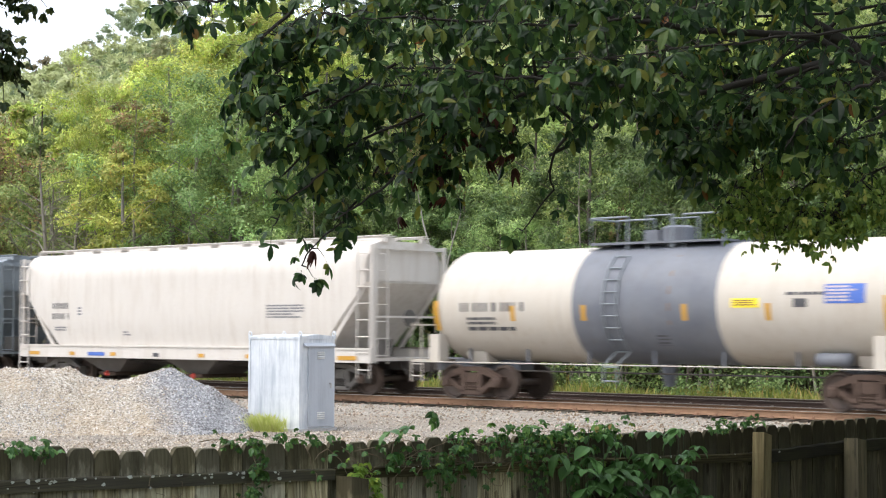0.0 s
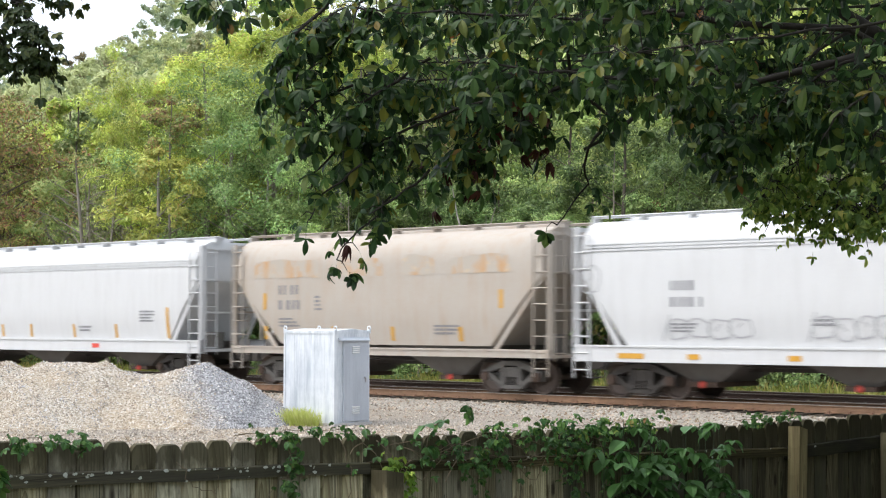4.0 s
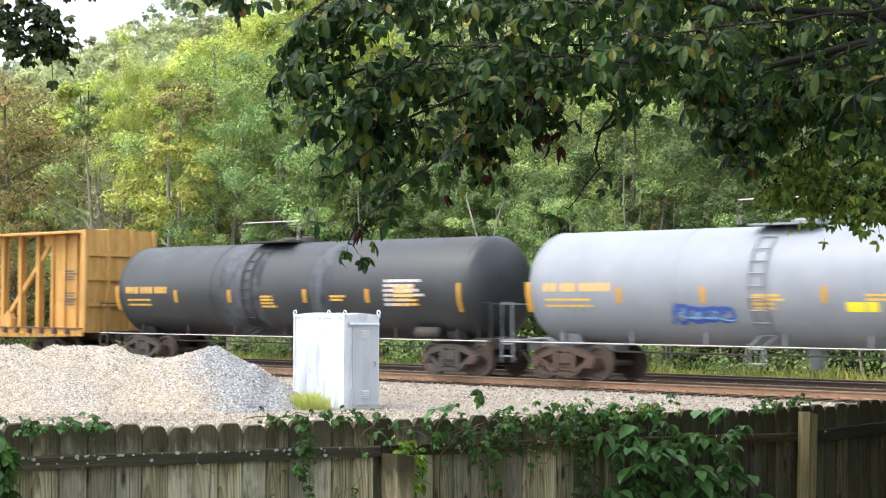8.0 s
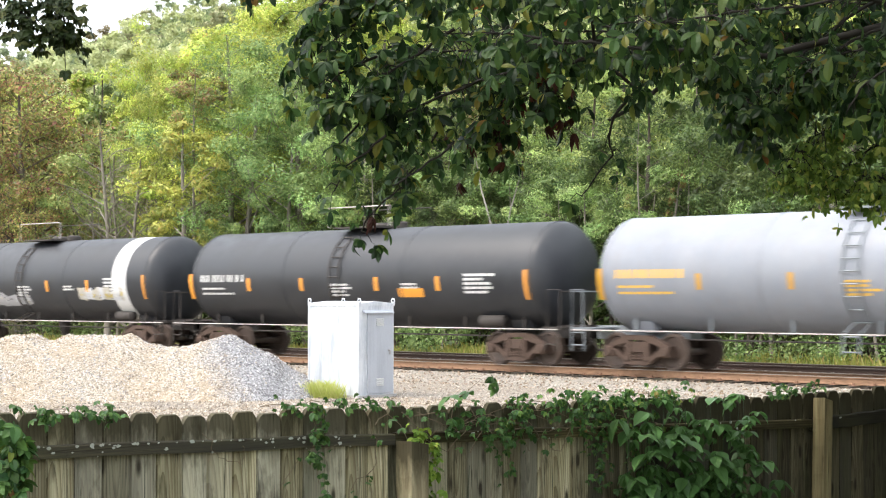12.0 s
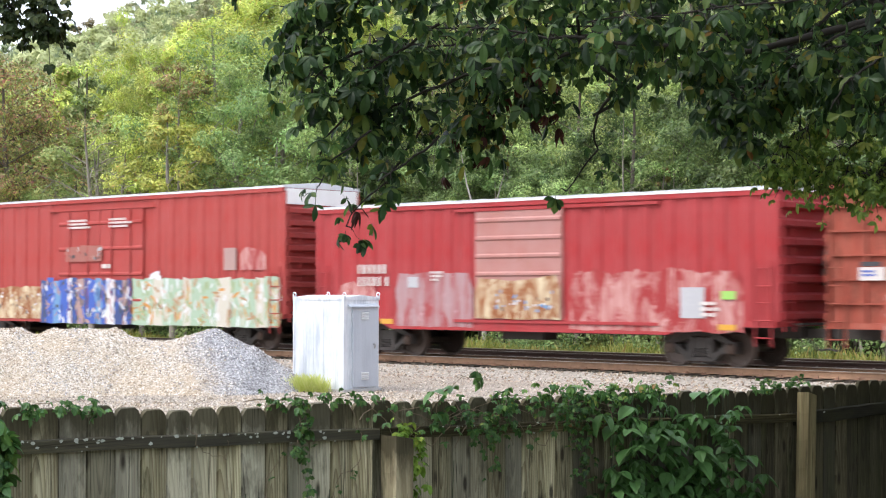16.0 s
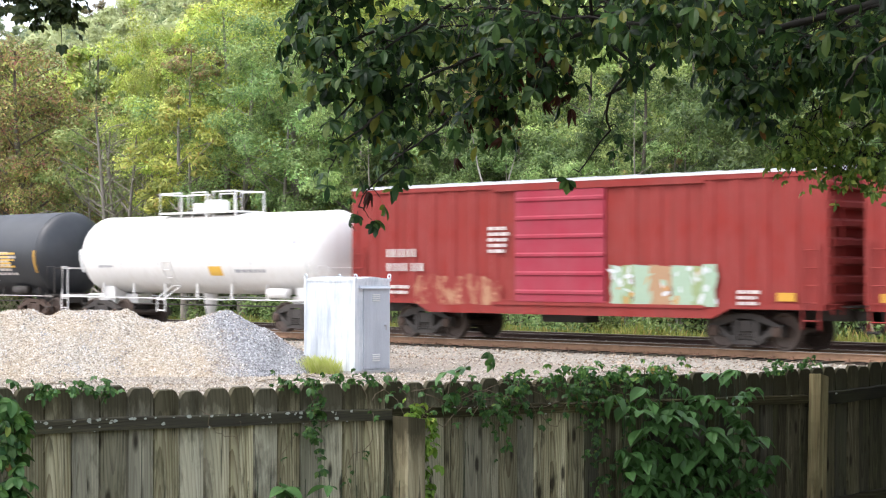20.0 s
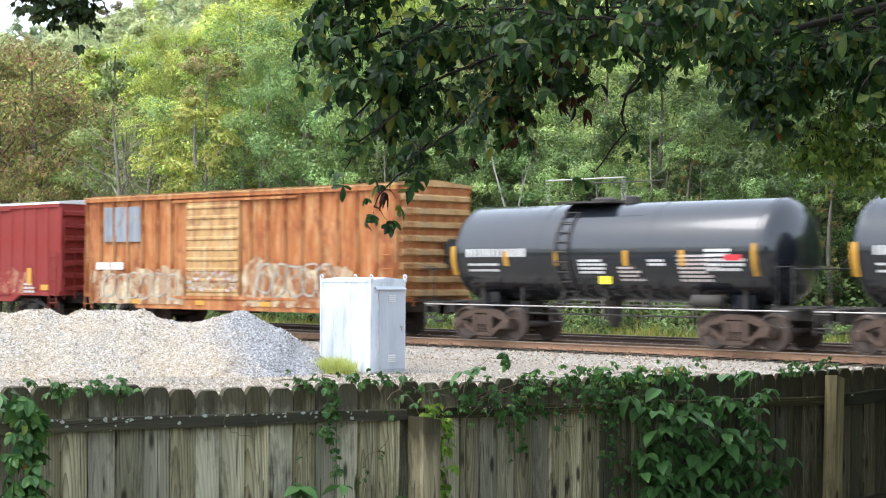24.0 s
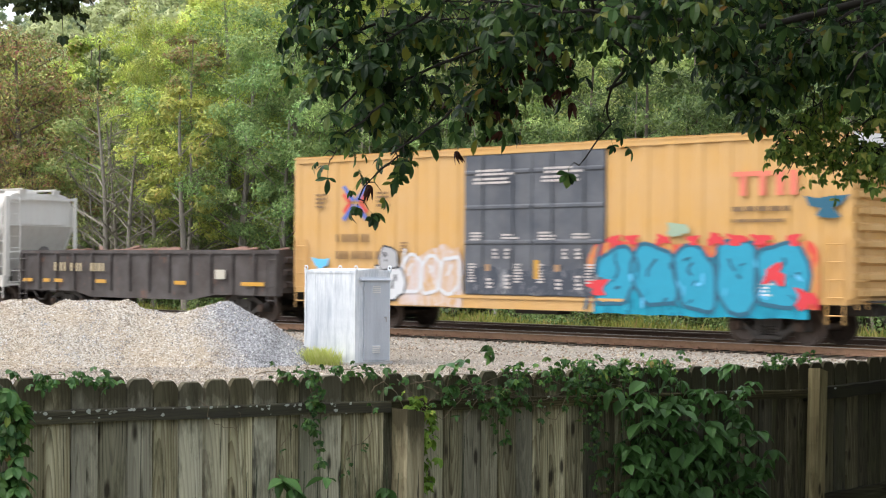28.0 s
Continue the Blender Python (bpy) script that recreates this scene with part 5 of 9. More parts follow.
    for row in (((-3.81, 7.43, 2.74), (-4.04, 7.31, 2.7), (-4.28, 7.19, 2.61), (-4.42, 7.11, 2.49), (-4.46, 7.1, 2.38)),
                ((-3.86, 7.53, 2.62), (-4.05, 7.43, 2.57), (-4.24, 7.34, 2.46), (-4.34, 7.29, 2.33)),
                ((-3.68, 7.4, 2.62), (-3.87, 7.31, 2.5), (-3.96, 7.27, 2.39), (-4.0, 7.25, 2.3)),
                ((-4.09, 7.51, 2.74), (-4.28, 7.41, 2.69), (-4.43, 7.33, 2.58), (-4.5, 7.31, 2.35)),
                ((-3.78, 7.47, 2.45), (-3.89, 7.42, 2.4), (-4.06, 7.33, 2.37), (-4.17, 7.27, 2.35))):
        f.bough(*[(x, y, z + 0.07) for x, y, z in row], r=0.006, leaves=105, out=0.14, drop=0.09)
    fine = [palmate(rng, rng.uniform(0.035, 0.055), rng.choice((3, 4, 5)), 0.025, 80, rng.uniform(0.22, 0.32), 0.4, 0.9) for _ in range(8)]
    f.done(fine, SPRAY_LEAF, singles=60)
    other = thing("maple_tree", "small-leaved maple bough hanging beside the fence", "tree")
    m = Boughs(other, 19)
    m.bough((-7.06, 4.12, 3.62), (-6.87, 4.43, 3.42), (-6.78, 4.5, 3.23), (-6.83, 4.55, 3.08), r=0.008, leaves=120, out=0.13, drop=0.08)
    m.bough((-7.14, 4.17, 3.37), (-6.94, 4.35, 3.26), (-6.90, 4.38, 3.15), r=0.006, leaves=60, out=0.12, drop=0.08)
    m.bough((-7.06, 4.3, 3.57), (-6.84, 4.53, 3.49), (-6.74, 4.67, 3.43), r=0.006, leaves=30, out=0.08, drop=0.05)
    part("trunk", Shape().tube([(-8.6, 2.6, -0.5), (-8.5, 2.7, 2.5), (-7.7, 3.5, 3.9), (-7.06, 4.12, 3.62)], 0.12, 8, 0.012), LIMB, other, "", True)
    small = [palmate(rng, 0.045, 5, 0.02, 85, 0.34, 0.2, 1.2) for _ in range(4)]
    m.done(small, MAPLE_LEAF, singles=60)


build_overhang()


# ---- climbers and weeds on the fence ----
CREEPER = leafy("creeper_leaves", [(0.0, (0.025, 0.075, 0.024)), (0.45, (0.055, 0.13, 0.036)), (0.90, (0.12, 0.22, 0.05)), (0.985, (0.22, 0.28, 0.06)), (1.0, (0.20, 0.10, 0.04))], 0.3, 0.45)
POKEWEED = leafy("broad_weed_leaves", [(0.0, (0.03, 0.078, 0.025)), (0.6, (0.078, 0.17, 0.05)), (1.0, (0.17, 0.30, 0.095))], 0.35, 0.42)
CREEPER_BRIGHT = leafy("yellow_green_creeper_leaves", [(0.0, (0.10, 0.20, 0.03)), (0.6, (0.20, 0.33, 0.05)), (1.0, (0.36, 0.42, 0.07))], 0.35, 0.45)
WEED_STEM = plain("dark_green_weed_stem", (0.025, 0.04, 0.015), 0.7, 0.0, 0.3, 30)
STEM = plain("dry_vine_stem", (0.16, 0.12, 0.08), 0.9, 0.0, 0.4, 30)
rng = random.Random(61)
CREEPER_SHAPES = [palmate(rng, rng.uniform(0.034, 0.052), rng.choice((3, 5, 5)), 0.02, 95, 0.32, 0.35, 1.0) for _ in range(7)]


def along(points, u):
    j = u * (len(points) - 1)
    i = min(int(j), len(points) - 2)
    return Vector(points[i]).lerp(Vector(points[i + 1]), j - i)


def creeper(points, leaves, wide=0.05, big=1.0, label="green creeper trailing over the fence", stem=0.0025, m=None):
    """A vine on the fence; points are metres along the fence and height."""
    v = thing("creeper", label, "vine", "fence climbers", at=FENCE)
    pts = [(a - 6.9, -0.075, z) for a, z in points]
    fine = [along(pts, k / 14) + Vector((rng.uniform(-0.02, 0.02), rng.uniform(-0.015, 0.01), rng.uniform(-0.015, 0.015))) for k in range(15)]
    part("stem", Shape().tube(fine, stem, 5, stem * 0.5), STEM, v)
    pl = []
    for _ in range(int(leaves * 1.8)):
        p = along(fine, rng.random()) + Vector((rng.gauss(0, wide), rng.uniform(-0.06, 0.0), rng.gauss(0, wide * 0.8)))
        pl.append(leaf_pose(p, rng.uniform(0, 6.28), rng.uniform(0.2, 1.2), rng.uniform(-0.4, 0.4), big * rng.uniform(0.6, 1.2)))
    if pl:
        scatter_leaves("leaves", CREEPER_SHAPES, pl, m or CREEPER, v, "", min(40, len(pl)), "leaf")
    return v


creeper([(5.865, 1.34), (5.897, 1.18), (5.887, 1.05), (5.93, 0.87)], 34, 0.028, 0.8)
creeper([(6.58, 1.17), (6.665, 1.02), (6.658, 0.84), (6.668, 0.60)], 44, 0.035, 1.0, "bright green creeper climbing the fence post", m=CREEPER_BRIGHT)
creeper([(7.31, 1.27), (7.38, 1.11), (7.25, 0.99), (7.27, 0.80)], 24, 0.04, 0.8)
creeper([(5.55, 1.30), (5.9, 1.33), (6.2, 1.30), (6.45, 1.32)], 26, 0.03, 0.8, "creeper lying along the fence's top")
creeper([(7.3, 1.25), (7.8, 1.26), (8.3, 1.25), (8.9, 1.26)], 90, 0.05, 0.9, "tangled creeper along the fence's top")
creeper([(7.0, 1.16), (7.6, 1.08), (8.2, 1.16), (8.8, 1.05)], 46, 0.06, 0.9, "tangled creeper along the fence's top")
creeper([(7.94, 1.2), (8.04, 0.9), (8.15, 0.5)], 46, 0.06, 0.8)
creeper([(8.3, 1.2), (8.4, 0.9), (8.35, 0.5)], 40, 0.06, 0.8)
creeper([(4.10, 1.34), (4.19, 1.16), (4.15, 0.95), (4.14, 0.6)], 42, 0.05, 1.8, "dense creeper hanging on the fence")
creeper([(4.3, 1.34), (4.45, 1.36), (4.6, 1.35), (4.69, 1.34)], 24, 0.03, 0.85, "creeper lying along the fence's top")
creeper([(6.25, 1.25), (6.33, 1.0), (6.12, 0.85), (6.2, 0.5)], 6, 0.02, 0.6, "bare brown vine with few leaves")
creeper([(5.62, 0.45), (5.66, 0.9), (5.82, 1.07), (6.05, 1.10)], 3, 0.02, 0.6, "bare brown vine with few leaves", 0.002)
creeper([(5.2, 1.2), (5.3, 1.08), (5.42, 1.02), (5.44, 1.13)], 0, 0.02, 0.6, "bare brown vine loop on the fence", 0.002)
creeper([(6.85, 1.15), (6.9, 1.3), (7.04, 1.36), (7.17, 1.40), (7.29, 1.41)], 5, 0.03, 1.9, "vine stem arching above the fence")
creeper([(6.6, 1.2), (6.95, 1.27), (7.2, 1.05), (7.4, 1.2), (7.6, 1.0)], 8, 0.04, 0.7, "bare tangled vines on the fence", 0.003)
creeper([(6.5, 1.25), (6.8, 1.0), (7.1, 1.2), (7.5, 1.1)], 6, 0.04, 0.7, "bare tangled vines on the fence", 0.003)
creeper([(9.75, 1.23), (10.0, 1.22), (10.3, 1.24)], 34, 0.03, 0.7, "brownish creeper along the fence's top")


for a0, a1, z0, z1 in ((6.75, 7.5, 0.95, 1.28), (6.9, 7.9, 1.0, 1.25), (7.2, 8.2, 1.05, 1.22), (6.6, 7.3, 1.1, 1.3), (7.0, 7.6, 0.85, 1.3), (7.6, 8.4, 0.9, 1.3), (6.3, 6.9, 1.0, 1.25)):
    creeper([(a0 + (a1 - a0) * k / 5, rng.uniform(z0, z1)) for k in range(6)], 4, 0.03, 0.8, "bare tangled vines on the fence", 0.0025)


def weed(a, z, height, leaves, size, label, lean=0.0, wide=0.16):
    """A broad-leaved weed growing up before the fence."""
    w = thing("broadleaf_weed", label, "weed", "weeds by the fence", at=FENCE @ Matrix.Translation((a - 6.9, -0.14, z)))
    stalk = [(0, 0, 0), (lean * 0.4, -0.02, height * 0.5), (lean, -0.03, height)]
    part("stem", Shape().tube(stalk, 0.006, 6, 0.002), WEED_STEM, w)
    shapes = [Shape().add(*blade(size * k, size * w * k, 0.3, d, 0.75, 6, 0.9)) for k, w, d in ((0.6, 0.32, 0.3), (0.8, 0.36, 0.25), (1.0, 0.33, 0.4), (1.1, 0.37, 0.2), (0.7, 0.30, 0.45))]
    pl = []
    while len(pl) < leaves:
        top = rng.random() ** 0.7
        p = along(stalk, 0.15 + 0.85 * top) + Vector((rng.uniform(-wide, wide), rng.uniform(-0.12, 0.04), rng.uniform(-0.04, 0.02)))
        p.z = min(p.z, height)
        a0, tilt, k = rng.uniform(0, 6.28), rng.uniform(0.15, 0.7), rng.choice((3, 4, 5, 6))
        for i in range(k):
            pl.append(leaf_pose(p, a0 + 6.28 * i / k + rng.uniform(-0.3, 0.3), tilt + rng.uniform(-0.25, 0.25), rng.uniform(-0.3, 0.3), rng.uniform(0.55, 1.1)) )
    leaves = len(pl)
    scatter_leaves("leaves", shapes, pl, POKEWEED, w, "", leaves, "leaf")
    return w


for k in range(17):
    weed(8.20 + 0.085 * k, -0.55, 1.0 + rng.uniform(0.05, 0.75), 84, rng.uniform(0.10, 0.145), "broad-leaved green weed growing against the fence", rng.uniform(-0.1, 0.1), 0.13)
for k in range(8):
    weed(8.4 + 0.15 * k, -0.55, 1.76 + rng.uniform(-0.05, 0.10), 56, rng.uniform(0.10, 0.14), "tall broad-leaved weed over the fence's top", rng.uniform(-0.1, 0.1), 0.12)
for a, h in ((5.40, 1.38), (5.46, 1.41), (5.54, 1.39), (5.60, 1.38), (5.68, 1.36), (5.76, 1.36), (5.85, 1.39), (5.92, 1.41), (6.0, 1.39), (6.10, 1.30), (6.32, 1.33), (6.40, 1.30)):
    weed(a, -0.55, h, 16, 0.13, "broad-leaved weed growing up from below", 0.02, 0.05)
weed(6.86, -0.55, 1.48, 12, 0.10, "broad-leaved weed beside the post", 0.05, 0.04)


# ---- freight cars: built round their own centre at the top of the rail; the garden side is at negative y ----

CARS, WHEELSETS = [], []


def truck_meshes():
    side = Shape()
    for e in (-1, 1):
        side.box(e * 0.89 - 0.15, e * 0.89 + 0.15, -0.13, 0.13, 0.34, 0.62)
        side.prism([(e * 0.80, 0.62), (e * 1.04, 0.62), (e * 1.04, 0.54), (e * 0.55, 0.30), (e * 0.40, 0.16), (e * 0.30, 0.16), (e * 0.30, 0.28), (e * 0.44, 0.36)][::e], -0.10, 0.10, "y")
        side.prism([(e * 1.00, 0.60), (e * 0.42, 0.86), (e * 0.30, 0.86), (e * 0.30, 0.72), (e * 0.80, 0.56)][::e], -0.10, 0.10, "y")
        side.box(e * 0.30 - 0.07, e * 0.30 + 0.07, -0.11, 0.11, 0.2, 0.86)
    side.box(-0.37, 0.37, -0.11, 0.11, 0.14, 0.24)
    side.box(-0.37, 0.37, -0.10, 0.10, 0.76, 0.88)
    cap = Shape().lathe([(-0.20, 0.10), (-0.16, 0.14), (-0.10, 0.14)], 12, "y", (0, 0, 0.46))
    spring = Shape()
    for k in (-0.16, 0.0, 0.16):
        spring.lathe([(0.25 + 0.035 * i, 0.075 if i % 2 else 0.06) for i in range(9)], 10, "z", (k, -0.02, 0))
    bolster = Shape().prism([(-0.2, 0.46), (0.2, 0.46), (0.2, 0.72), (-0.2, 0.72)], -1.1, 1.1, "y").box(-0.75, 0.75, -0.14, 0.14, 0.6, 0.7)
    bolster.box(-0.7, -0.6, -0.95, 0.95, 0.42, 0.56).box(0.6, 0.7, -0.95, 0.95, 0.42, 0.56)
    half = [(0.10, 0.09), (0.66, 0.10), (0.66, 0.15), (0.69, 0.16), (0.715, 0.37), (0.675, 0.40), (0.675, 0.485), (0.70, 0.485), (0.725, 0.462), (0.82, 0.455),
            (0.82, 0.405), (0.76, 0.37), (0.735, 0.17), (0.80, 0.15), (0.80, 0.08), (0.92, 0.08)]
    wheels = Shape().lathe([(-a, r) for a, r in half[::-1]] + half, 28, "y")
    return side, cap, spring, bolster, wheels


_side, _cap, _spring, _bolster, _wheels = truck_meshes()
TRUCK = {}
for key, m in (("dark", STEEL_DARK), ("rust", STEEL_RUST), ("grey", STEEL_GREY)):
    TRUCK[key] = dict(side=_side.mesh("side_frame", m), cap=_cap.mesh("bearing_cap", STEEL_RUST), spring=_spring.mesh("spring", STEEL_RUST if key == "rust" else STEEL_DARK),
                      bolster=_bolster.mesh("bolster", m), wheels=_wheels.mesh("wheelset", TREAD, smooth=False))
    TRUCK[key]["wheels"].shade_smooth()
    TRUCK[key]["wheels"].set_sharp_from_angle(angle=radians(35))


def add_truck(car, x, key):
    t = TRUCK[key]
    truck = hang("truck", t["bolster"], car, {"dark": "grimy black two-axle truck", "rust": "rust-brown two-axle truck", "grey": "dusty grey two-axle truck"}[key], (x, 0, 0))
    for y, turn in ((-1.0, 0), (1.0, 180)):
        m = pose(0, y, 0, 0, 0, turn)
        hang("side_frame", t["side"], truck, "", m)
        hang("spring", t["spring"], truck, "", m)
        for e in (-0.89, 0.89):
            hang("bearing_cap", t["cap"], truck, "", pose(e, y, 0, 0, 0, turn))
    for dx in (-0.89, 0.89):
        w = hang("wheelset", t["wheels"], truck, "", (dx, 0, 0.457))
        WHEELSETS.append((w, car, x + dx))


def add_couplers(car, half, m=STEEL_DARK):
    for e in (-1, 1):
        s = Shape().box(min(e * (half - 0.5), e * (half + 0.45)), max(e * (half - 0.5), e * (half + 0.45)), -0.1, 0.1, 0.74, 0.96)
        s.box(min(e * (half + 0.40), e * (half + 0.72)), max(e * (half + 0.40), e * (half + 0.72)), -0.19, 0.13, 0.68, 1.02)
        s.tube([(e * (half + 0.1), -0.35, 0.75), (e * (half + 0.4), -0.34, 0.45), (e * (half + 0.7), -0.30, 0.5)], 0.03)
        part("coupler", s, m, car)


def new_car(name, label, category, left, right, trucks, truck_key, centre_sill=True, sill=STEEL_DARK):
    s0 = (left + right) / 2
    half = (right - left) / 2
    car = thing(name, label, category, "freight train")
    car["start"] = s0
    CARS.append((car, s0, half))
    for e in (-1, 1):
        add_truck(car, e * trucks, truck_key)
    add_couplers(car, half)
    if centre_sill:
        part("centre_sill", Shape().box(-half + 0.1, half - 0.1, -0.25, 0.25, 0.72, 1.0), sill, car)
    return car, half


FACE = -1.60


def panel(car, name, x0, x1, z0, z1, m, y=FACE, label=""):
    return part(name, Shape().box(x0, x1, y - 0.012, y, z0, z1), m, car, label)


def letters(car, name, x, z, width, height, m, y=FACE, label="", surface=None, rng=random):
    """A line of lettering too small to read: blocks of its size and colour. surface(z) gives y on a curved side."""
    a = 0.0
    while a < width - 0.3 * height:
        w = height * rng.choice((0.34, 0.42, 0.42, 0.5))
        y0, y1 = (surface(z), surface(z + height)) if surface else (y, y)
        glyph = Shape().add([(x + a, y0 - 0.006, z), (x + a + w, y0 - 0.006, z), (x + a + w, y1 - 0.006, z + height), (x + a, y1 - 0.006, z + height)], [(0, 1, 2, 3)])
        part(name, glyph, m, car, label)
        a += w + height * (0.36 if rng.random() < 0.8 else 0.75)


def stencils(car, rng, spots, m, y=FACE, surface=None):
    """Blocks of small print: (x, z, width, lines, line height)."""
    for x, z, w, n, h in spots:
        s = Shape()
        for i in range(n):
            z1 = z - i * h * 1.7
            a = 0.0
            ww = w * rng.uniform(0.6, 1.0)
            while a < ww:
                k = h * rng.uniform(1.2, 3.5)
                y0, y1 = (surface(z1 - h), surface(z1)) if surface else (y, y)
                b = min(a + k, ww)
                s.add([(x + a, y0 - 0.006, z1 - h), (x + b, y0 - 0.006, z1 - h), (x + b, y1 - 0.006, z1), (x + a, y1 - 0.006, z1)], [(0, 1, 2, 3)])
                a += k + h * 0.5
        tagged(part("stencil", s, m, car), kind="stuff")


def reflector(car, x, z0, z1, w=0.1, y=FACE, m=None, surface=None):
    y0, y1 = (surface(z0), surface(z1)) if surface else (y, y)
    s = Shape()
    n = 4 if surface else 1
    for i in range(n):
        a, b = z0 + (z1 - z0) * i / n, z0 + (z1 - z0) * (i + 1) / n
        ya, yb = (surface(a), surface(b)) if surface else (y, y)
        s.add([(x, ya - 0.008, a), (x + w, ya - 0.008, a), (x + w, yb - 0.008, b), (x, yb - 0.008, b)], [(0, 1, 2, 3)])
    part("reflector", s, m or REFLECT, car)


def ladder(car, x, z0, z1, w, m, y, rungs=None, axis="x"):
    """Two stiles and rungs; along x on a side, along y on an end."""
    s = Shape()
    n = rungs or max(2, int((z1 - z0) / 0.42))
    put = (lambda a, b, z: (x + a, y + b, z)) if axis == "x" else (lambda a, b, z: (x + b, y + a, z))
    for a in (0, w):
        s.tube([put(a, 0, z0), put(a, 0, z1)], 0.022, 5)
    for i in range(n):
        z = z0 + (i + 0.5) * (z1 - z0) / n
        s.tube([put(0, 0, z), put(w, 0, z)], 0.016, 5)
    part("ladder", s, m, car)


def graffiti(car, rng, x0, x1, z0, z1, fills, outline, y=FACE, count=None, surface=None, jag=0.18, shine=None):
    """Sprayed bubble shapes: an outline behind, a fill before, a few marks over it."""
    w_all, h_all = x1 - x0, z1 - z0
    n = count or max(2, round(w_all / (h_all * 0.8)))
    marks = Shape()

    def blob(shape, cx, cz, rx, rz, lift, seed):
        pts = []
        k = 14
        for j in range(k):
            a = 2 * math.pi * j / k
            r = 1 + jag * math.sin(3 * a + seed) + jag * 0.7 * math.sin(5 * a + 2.1 * seed)
            sx, sz = math.copysign(abs(math.cos(a)) ** 0.6, math.cos(a)), math.copysign(abs(math.sin(a)) ** 0.6, math.sin(a))
            z = min(max(cz + rz * r * sz, z0 - 0.1), z1 + 0.1)
            pts.append((cx + rx * r * sx, (surface(z) if surface else y) - lift, z))
        c = (cx, (surface(cz) if surface else y) - lift, cz)
        shape.add(pts + [c], [(j, (j + 1) % k, k) for j in range(k)])

    for i in range(n):
        cx, cz = x0 + (i + 0.5) * w_all / n + rng.uniform(-0.05, 0.05), (z0 + z1) / 2 + rng.uniform(-0.06, 0.06) * h_all
        rx, rz, seed = w_all / n * rng.uniform(0.5, 0.62), h_all * rng.uniform(0.40, 0.5), rng.uniform(0, 6)
        if outline:
            back = Shape()
            blob(back, cx, cz, rx + 0.05, rz + 0.05, 0.004 + 0.0004 * i, seed)
            part("graffiti", back, outline, car)
        if fills:
            front = Shape()
            blob(front, cx, cz, rx, rz, 0.010 + 0.0004 * i, seed)
            part("graffiti", front, rng.choice(fills), car)
        for _ in range(4 if fills and outline else 0):
            u, w, e = cx + rng.uniform(-0.6, 0.6) * rx, cz + rng.uniform(-0.6, 0.6) * rz, rng.uniform(0, 6)
            blob(marks, u, w, rx * rng.uniform(0.05, 0.18), rz * rng.uniform(0.08, 0.3), 0.016 + 0.0004 * i, e)
    if marks.v:
        tagged(part("spray_mark", marks, outline, car), kind="stuff")


def mural(car, rng, x0, x1, z0, z1, fills, marks, y=FACE, step=0.6, ragged=0.1, density=5, surface=None):
    """A painted stretch: upright fields side by side with strokes and blots of other colours over them."""
    def at(x, z, lift):
        return (x, (surface(z) if surface else y) - lift, z)

    a = x0
    k = 0
    over = {id(m): (m, Shape()) for m in marks}
    while a < x1 - 0.05:
        b = min(x1, a + step * rng.uniform(0.6, 1.4))
        t0, t1 = z1 + rng.uniform(-ragged, ragged), z1 + rng.uniform(-ragged, ragged)
        b0, b1 = z0 + rng.uniform(-ragged, ragged) * 0.3, z0 + rng.uniform(-ragged, ragged) * 0.3
        n = 5
        f = Shape()
        for i in range(n + 1):
            u = i / n
            wob = rng.uniform(-0.06, 0.06) if 0 < i < n else 0
            f.v += [at(a - 0.02 + wob, b0 + (t0 - b0) * u, 0.006 + 0.0005 * (k % 5)), at(b + wob, b1 + (t1 - b1) * u, 0.006 + 0.0005 * (k % 5))]
        f.f = [(2 * i, 2 * i + 1, 2 * i + 3, 2 * i + 2) for i in range(n)]
        if fills:
            part("graffiti", f, fills[k % len(fills)], car)
        for _ in range(int(density * (1 if fills else 1.8))):
            m, s = over[id(rng.choice(marks))]
            cx, cz = rng.uniform(a, b), rng.uniform(z0 + 0.08, z1 - 0.08)
            ang, ln, wd = rng.choice((rng.uniform(0, 3.14), 1.57 + rng.uniform(-0.4, 0.4))), rng.uniform(0.04, 0.17 if fills else 0.11) * (z1 - z0), rng.uniform(0.02, 0.07 if fills else 0.05)
            ca, sa = math.cos(ang), math.sin(ang)
            pts = [(cx + ca * ln * math.cos(q) - sa * wd * math.sin(q), cz + sa * ln * math.cos(q) + ca * wd * math.sin(q)) for q in (radians(45 * i + 20) for i in range(8))]
            s.add([at(u, min(max(w, z0), z1), 0.010 + 0.0003 * (len(s.f) % 12)) for u, w in pts], [tuple(range(8))])
        a = b
        k += 1
    for m, s in over.values():
        if s.v:
            tagged(part("spray_mark", s, m, car), kind="stuff")


